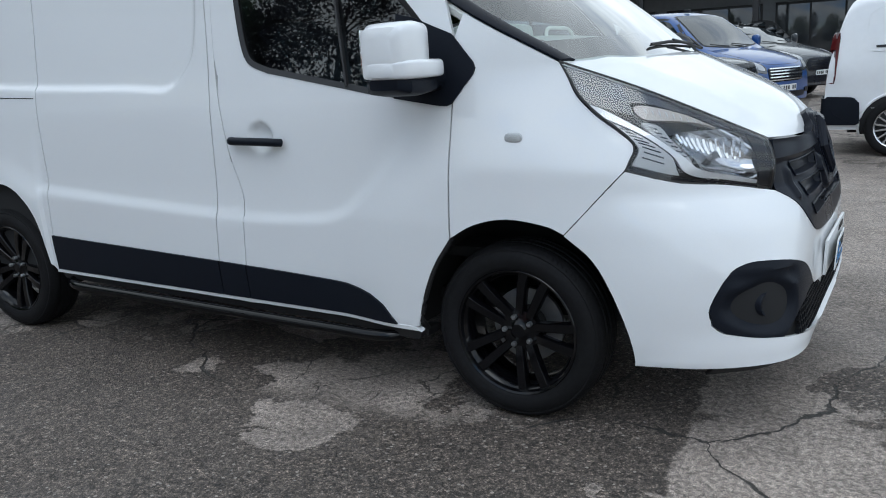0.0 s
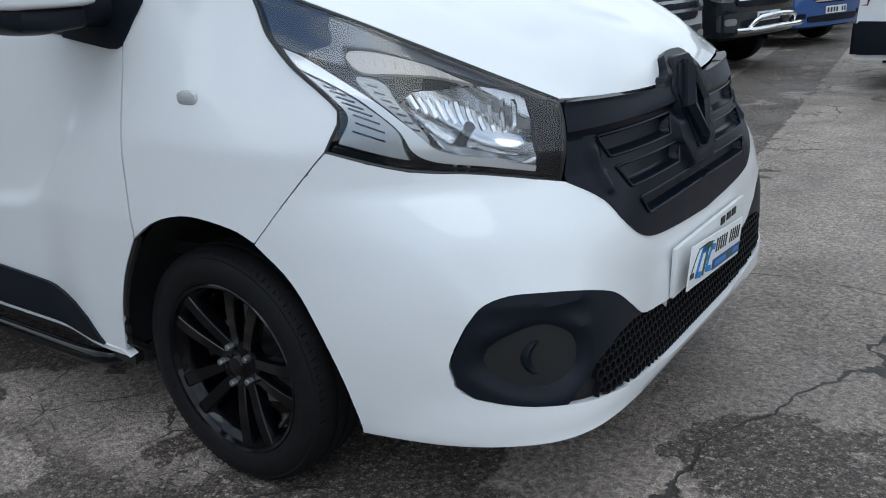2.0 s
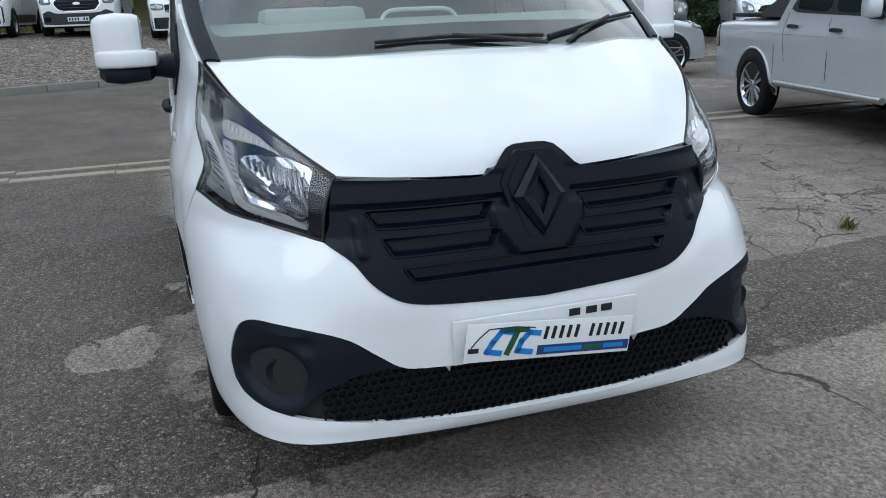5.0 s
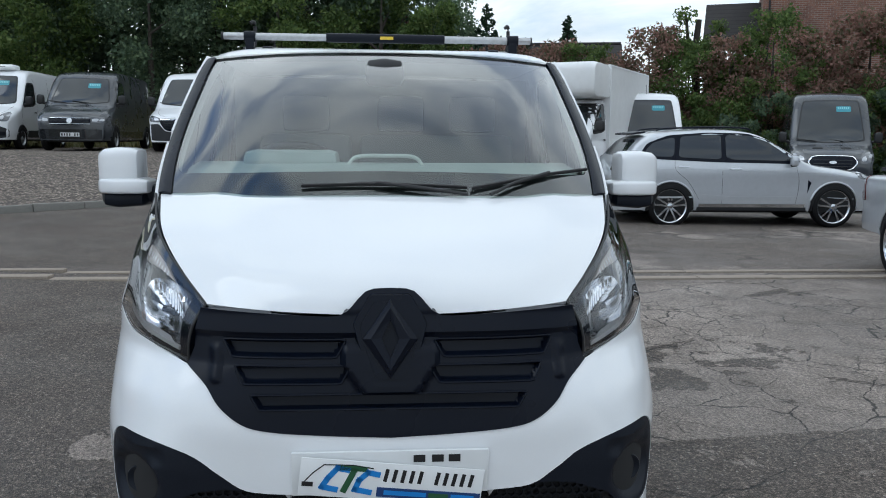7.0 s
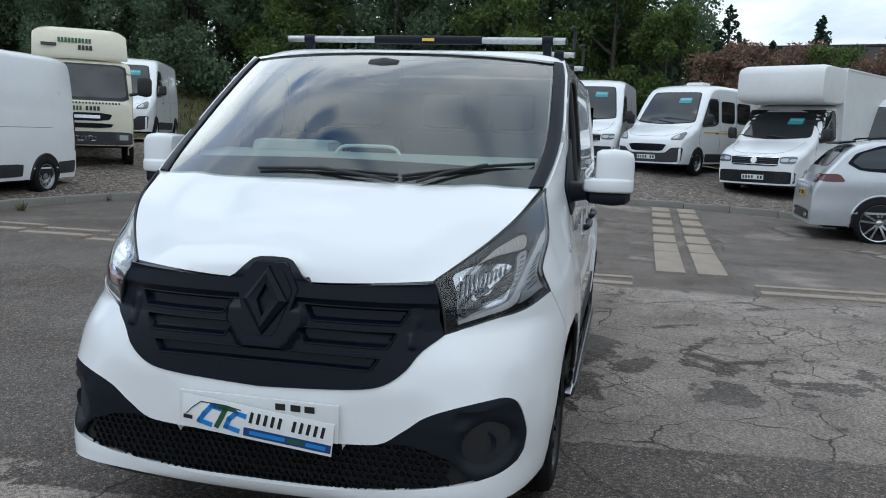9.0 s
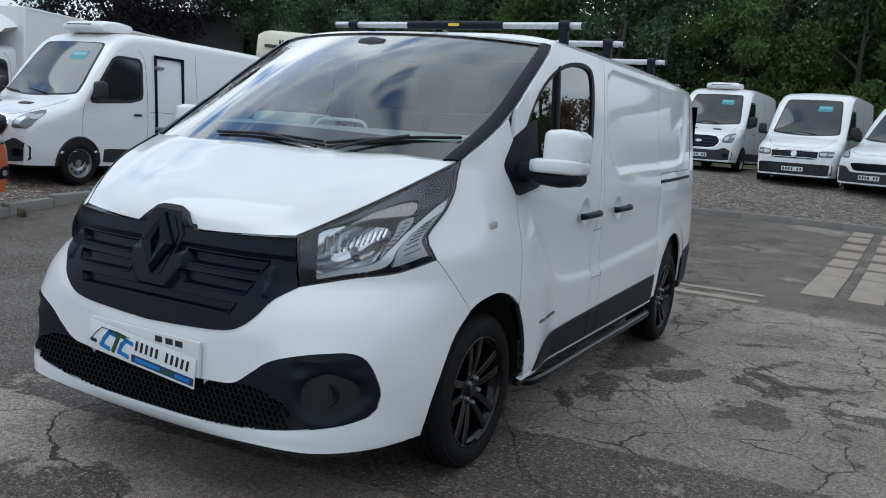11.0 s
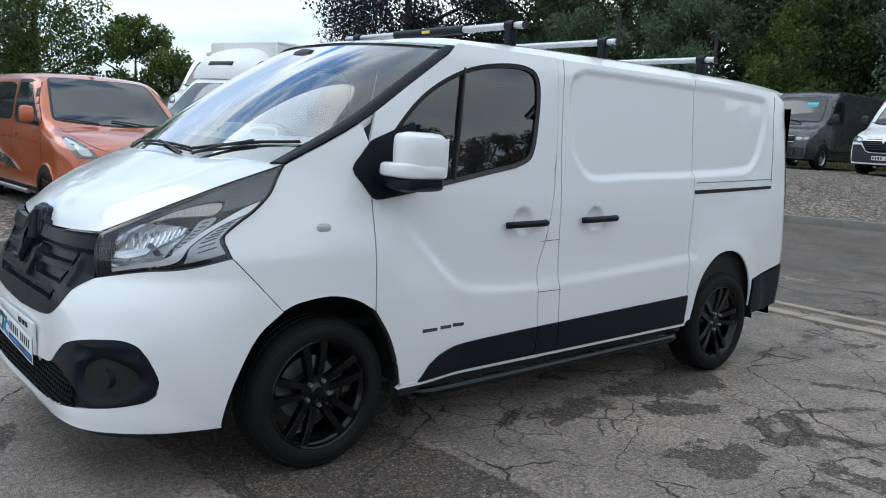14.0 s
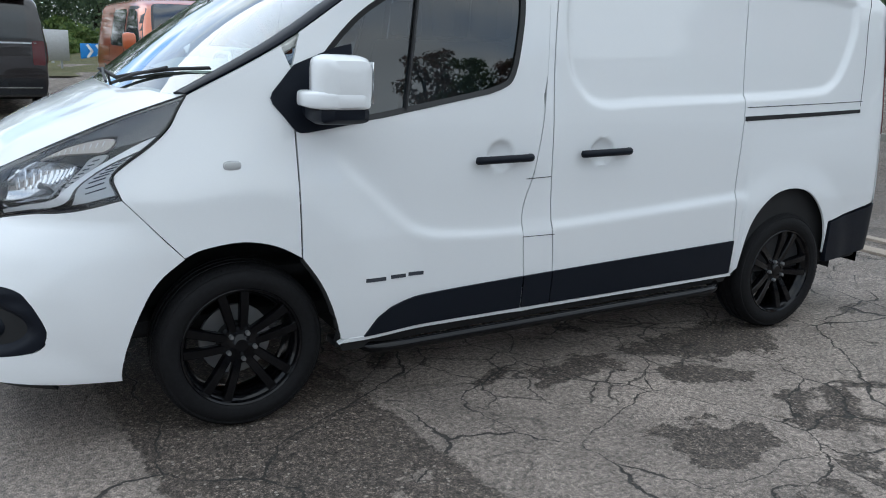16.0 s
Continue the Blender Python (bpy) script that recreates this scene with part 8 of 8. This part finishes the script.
# ---------------------------------------------------------------- houses
def brickwork(name, a, b, mortar):
    s = Net(name)
    t = s.n.new("ShaderNodeTexBrick")
    mp = s.n.new("ShaderNodeMapping")
    mp.inputs["Rotation"].default_value = (radians(90), 0, 0)
    x, y, z = s.axis()
    cm = s.n.new("ShaderNodeCombineXYZ")
    s.l.new(s.math("ADD", x, y), cm.inputs[0])
    s.l.new(z, cm.inputs[1])
    s.l.new(cm.outputs[0], t.inputs["Vector"])
    t.inputs["Scale"].default_value = 1
    for k, v in (("Brick Width", .225), ("Row Height", .075), ("Mortar Size", .008)):
        t.inputs[k].default_value = v
    for k, v in (("Color1", a), ("Color2", b), ("Mortar", mortar)):
        t.inputs[k].default_value = (*v, 1)
    col = s.mix(1.0, t.outputs["Color"], s.span(s.noise(.9, 5)["Fac"], .3, .7, .75, 1.15), "MULTIPLY")
    return s.finish(col, .9, t.outputs["Fac"], -.5, .008)


def tiling():
    s = Net("dark_roof_tiles")
    x, y, z = s.axis()
    row = s.math("FRACT", s.math("MULTIPLY", z, 5.2))
    col = s.mix(s.noise(2.5, 6)["Fac"], (.016, .015, .016), (.042, .037, .034))
    col = s.mix(1.0, col, s.span(row, 0, .25, .45, 1.1), "MULTIPLY")
    return s.finish(col, .85, row, .9, .03)


BRICK = brickwork("red_brown_brick", (.23, .105, .070), (.16, .075, .055), (.26, .23, .20))
ROOF_TILE = tiling()
CLAD = paint("grey_metal_cladding", (.16, .17, .18), .5, .2, vary=.15, scale=5)
FRAME_WHITE = paint("white_window_frame", (.74, .74, .72), .45)
HOUSE_GLASS = paint("dark_house_glass", (.03, .035, .04), .08, spec=.8)


def house(label, at, turn, wide, deep_, eaves, ridge, windows=(), wall=BRICK, name="house"):
    """Gable towards local +x; ridge along x."""
    ob = thing(name, label, "house", at, turn)
    w = wide / 2
    bm = bmesh.new()
    f = [bm.verts.new((0, y, z)) for y, z in ((-w, -1), (w, -1), (w, eaves), (0, ridge), (-w, eaves))]
    b = [bm.verts.new((-deep_, y, z)) for y, z in ((-w, -1), (w, -1), (w, eaves), (0, ridge), (-w, eaves))]
    bm.faces.new(f)
    bm.faces.new(b[::-1])
    for i in range(5):
        bm.faces.new((f[i], b[i], b[(i + 1) % 5], f[(i + 1) % 5]))
    bmesh.ops.recalc_face_normals(bm, faces=bm.faces)
    part("wall", bm, wall, ob, smooth=False)
    slope = math.hypot(w + .3, (ridge - eaves) * (w + .3) / w)
    ang = math.degrees(math.atan2(ridge - eaves, w))
    for s in (1, -1):
        part("roof", box(deep_ + .7, slope, .12, (-deep_ / 2, s * (w + .3) / 2, (ridge + eaves) / 2 - .3 * (ridge - eaves) / w / 2 + .09), 0, (-s * ang, 0, 0)), ROOF_TILE, ob, smooth=False)
        part("verge_board", box(.05, slope, .20, (.30, s * (w + .3) / 2, (ridge + eaves) / 2 - .3 * (ridge - eaves) / w / 2 - .02), 0, (-s * ang, 0, 0)), FRAME_WHITE, ob)
        part("gutter", tube([(.3, s * (w + .33), eaves - .12), (-deep_ - .3, s * (w + .33), eaves - .12)], .06, 8), SEAL, ob)
    part("ridge_tiles", tube([(.3, 0, ridge + .14), (-deep_ - .3, 0, ridge + .14)], .12, 8), ROOF_TILE, ob)
    for y, z, ww, hh in windows:
        win = part("window", box(.10, ww, hh, (.03, y, z), .01), FRAME_WHITE, ob)
        for s in (-1, 1):
            part("pane", box(.02, ww / 2 - .09, hh - .14, (.088, y + s * ww / 4, z), .004), HOUSE_GLASS, win)
        part("sill", box(.18, ww + .2, .07, (.08, y, z - hh / 2 - .04), .01), FRAME_WHITE, win)
    part("downpipe", tube([(.08, -w + .25, eaves), (.08, -w + .25, -.5)], .04, 8), SEAL, ob)
    return ob


brick_house = house("red-brown brick house with dark tiled roof behind the hedge", (-27.7, 19.5, .3), -24, 9.0, 9, 8.4, 12.2, ((1.0, 6.0, 1.3, 1.2), (2.4, 3.6, 1.3, 1.2)))
part("lean_to_roof", box(3.4, 2.4, .12, (-2.6, -5.6, 6.1), 0, (0, 40, 0)), ROOF_TILE, brick_house, "dark tiled side roof", smooth=False)
part("lean_to_wall", box(2.6, 2.2, 5.4, (-3.0, -5.6, 1.9)), BRICK, brick_house, smooth=False)
house("brick house with a steep dark gable roof above the trees", (-43.5, -.6, 1.0), 0, 8.4, 8, 5.5, 9.6)
house("low brick house with a dark tiled roof", (-41.2, 12.8, .6), 76, 7.0, 8, 3.9, 5.8)
house("grey-roofed house glimpsed between the trees", (-33.0, -31.5, .8), 130, 6.0, 6, 4.0, 6.0)

# ---------------------------------------------------------------- showroom building across the lot
show = thing("showroom", "dark grey clad showroom with a shaded glass front", "building", (0, 30.5, 0))
part("wall", box(46, .4, 4.6, (4, 3.0, 2.3), .03), CLAD, show)
part("fascia", box(46, .5, 1.0, (4, -.1, 4.3), .03), CLAD, show)
part("roof", box(46.6, 9, .25, (4, 4.2, 4.9), .04), ROOF_TILE, show)
for k in range(11):
    part("column", box(.22, .22, 3.9, (-18 + k * 4.4, -.1, 1.95), .02), SEAL, show)
for k in range(10):
    win = part("window", box(3.9, .10, 2.5, (-15.8 + k * 4.4, 2.74, 1.55), .01), SEAL, show)
    for j in (-1, 0, 1):
        part("pane", box(1.2, .03, 2.3, (-15.8 + k * 4.4 + j * 1.27, 2.68, 1.55), .004), HOUSE_GLASS, win)
part("notice_board", box(1.8, .05, .7, (1.6, 2.60, 2.2), .01), FRAME_WHITE, show)

# ---------------------------------------------------------------- road edge beyond the orange van
barrier = thing("crash_barrier", "galvanised crash barrier along the road", "barrier", (0, -32, 0))
for z in (.42, .55, .68):
    part("rail", tube([(-14, 0, z - .5), (16, 0, z - .5)], .055, 6), ALU, barrier)
for k in range(16):
    part("post", box(.10, .08, .9, (-13.5 + k * 1.95, -.08, -.15), .01), STEEL, barrier)
sign = thing("road_sign", "grey back of a road sign on two posts", "road sign", (-1.2, -27.0, -.15))
part("plate", box(1.5, .03, 1.0, (0, 0, 1.15), .01), ALU, sign)
for x in (-.5, .5):
    part("post", tube([(x, -.04, -.3), (x, -.04, 1.6)], .038, 10), STEEL, sign)
chev = thing("chevron_sign", "blue and white chevron road sign", "road sign", (-3.4, -33.0, -.3))
part("plate", box(1.0, .04, .6, (0, 0, 1.0), .01), SIGN_BLUE, chev)
for x in (-.2, .15):
    part("chevron", merge(box(.10, .02, .34, (x, .03, 1.12), 0, (0, 35, 0)), box(.10, .02, .34, (x, .03, .88), 0, (0, -35, 0))), SIGN_WHITE, chev)
part("post", tube([(0, 0, -.3), (0, 0, .8)], .04, 8), STEEL, chev)
bm = sheet([[(x, y, rise(x, y) + .03 + .03 * math.sin(x * 1.7 + y)) for x in np.arange(-7, 24, 1.0)] for y in (-22.5, -24, -26, -28, -30, -33, -36, -42, -60)])
bm.normal_update()
if sum(f.normal.z for f in bm.faces) < 0:
    bmesh.ops.reverse_faces(bm, faces=bm.faces)
solo("grass_verge", bm, GRASS, "rough green grass verge beside the road", "grass", kind="structure")

# weeds in the cracks
def weed(x, y, k, high=.11):
    rng = np.random.default_rng(900 + k)
    pts = []
    for j in range(46):
        a, h, o = rng.uniform(0, 6.28), rng.uniform(.4, 1) * high, rng.normal(0, .03, 2)
        d = np.array((math.cos(a), math.sin(a), 0))
        s = np.array((-d[1], d[0], 0)) * .004
        p = np.array((x + o[0], y + o[1], rise(x, y)))
        pts += [p - s, p + s, p + d * h * .5 + (0, 0, h) + s * .3, p + d * h * .3 + (0, 0, h * .7) - s]
    tagged(leaf_part("grass_tuft", np.array(pts), GRASS_LEAF, None), "small yellow-green grass tuft in a tarmac crack", "grass tuft", "weeds")


for k, (x, y) in enumerate(((-1.0, 3.05), (-13.4, 5.2), (-13.0, -3.9), (-7.1, -7.6), (-3.1, -6.8), (-9.2, -7.6), (-11.0, -6.4))):
    weed(x, y, k, .09 if k == 0 else .14)
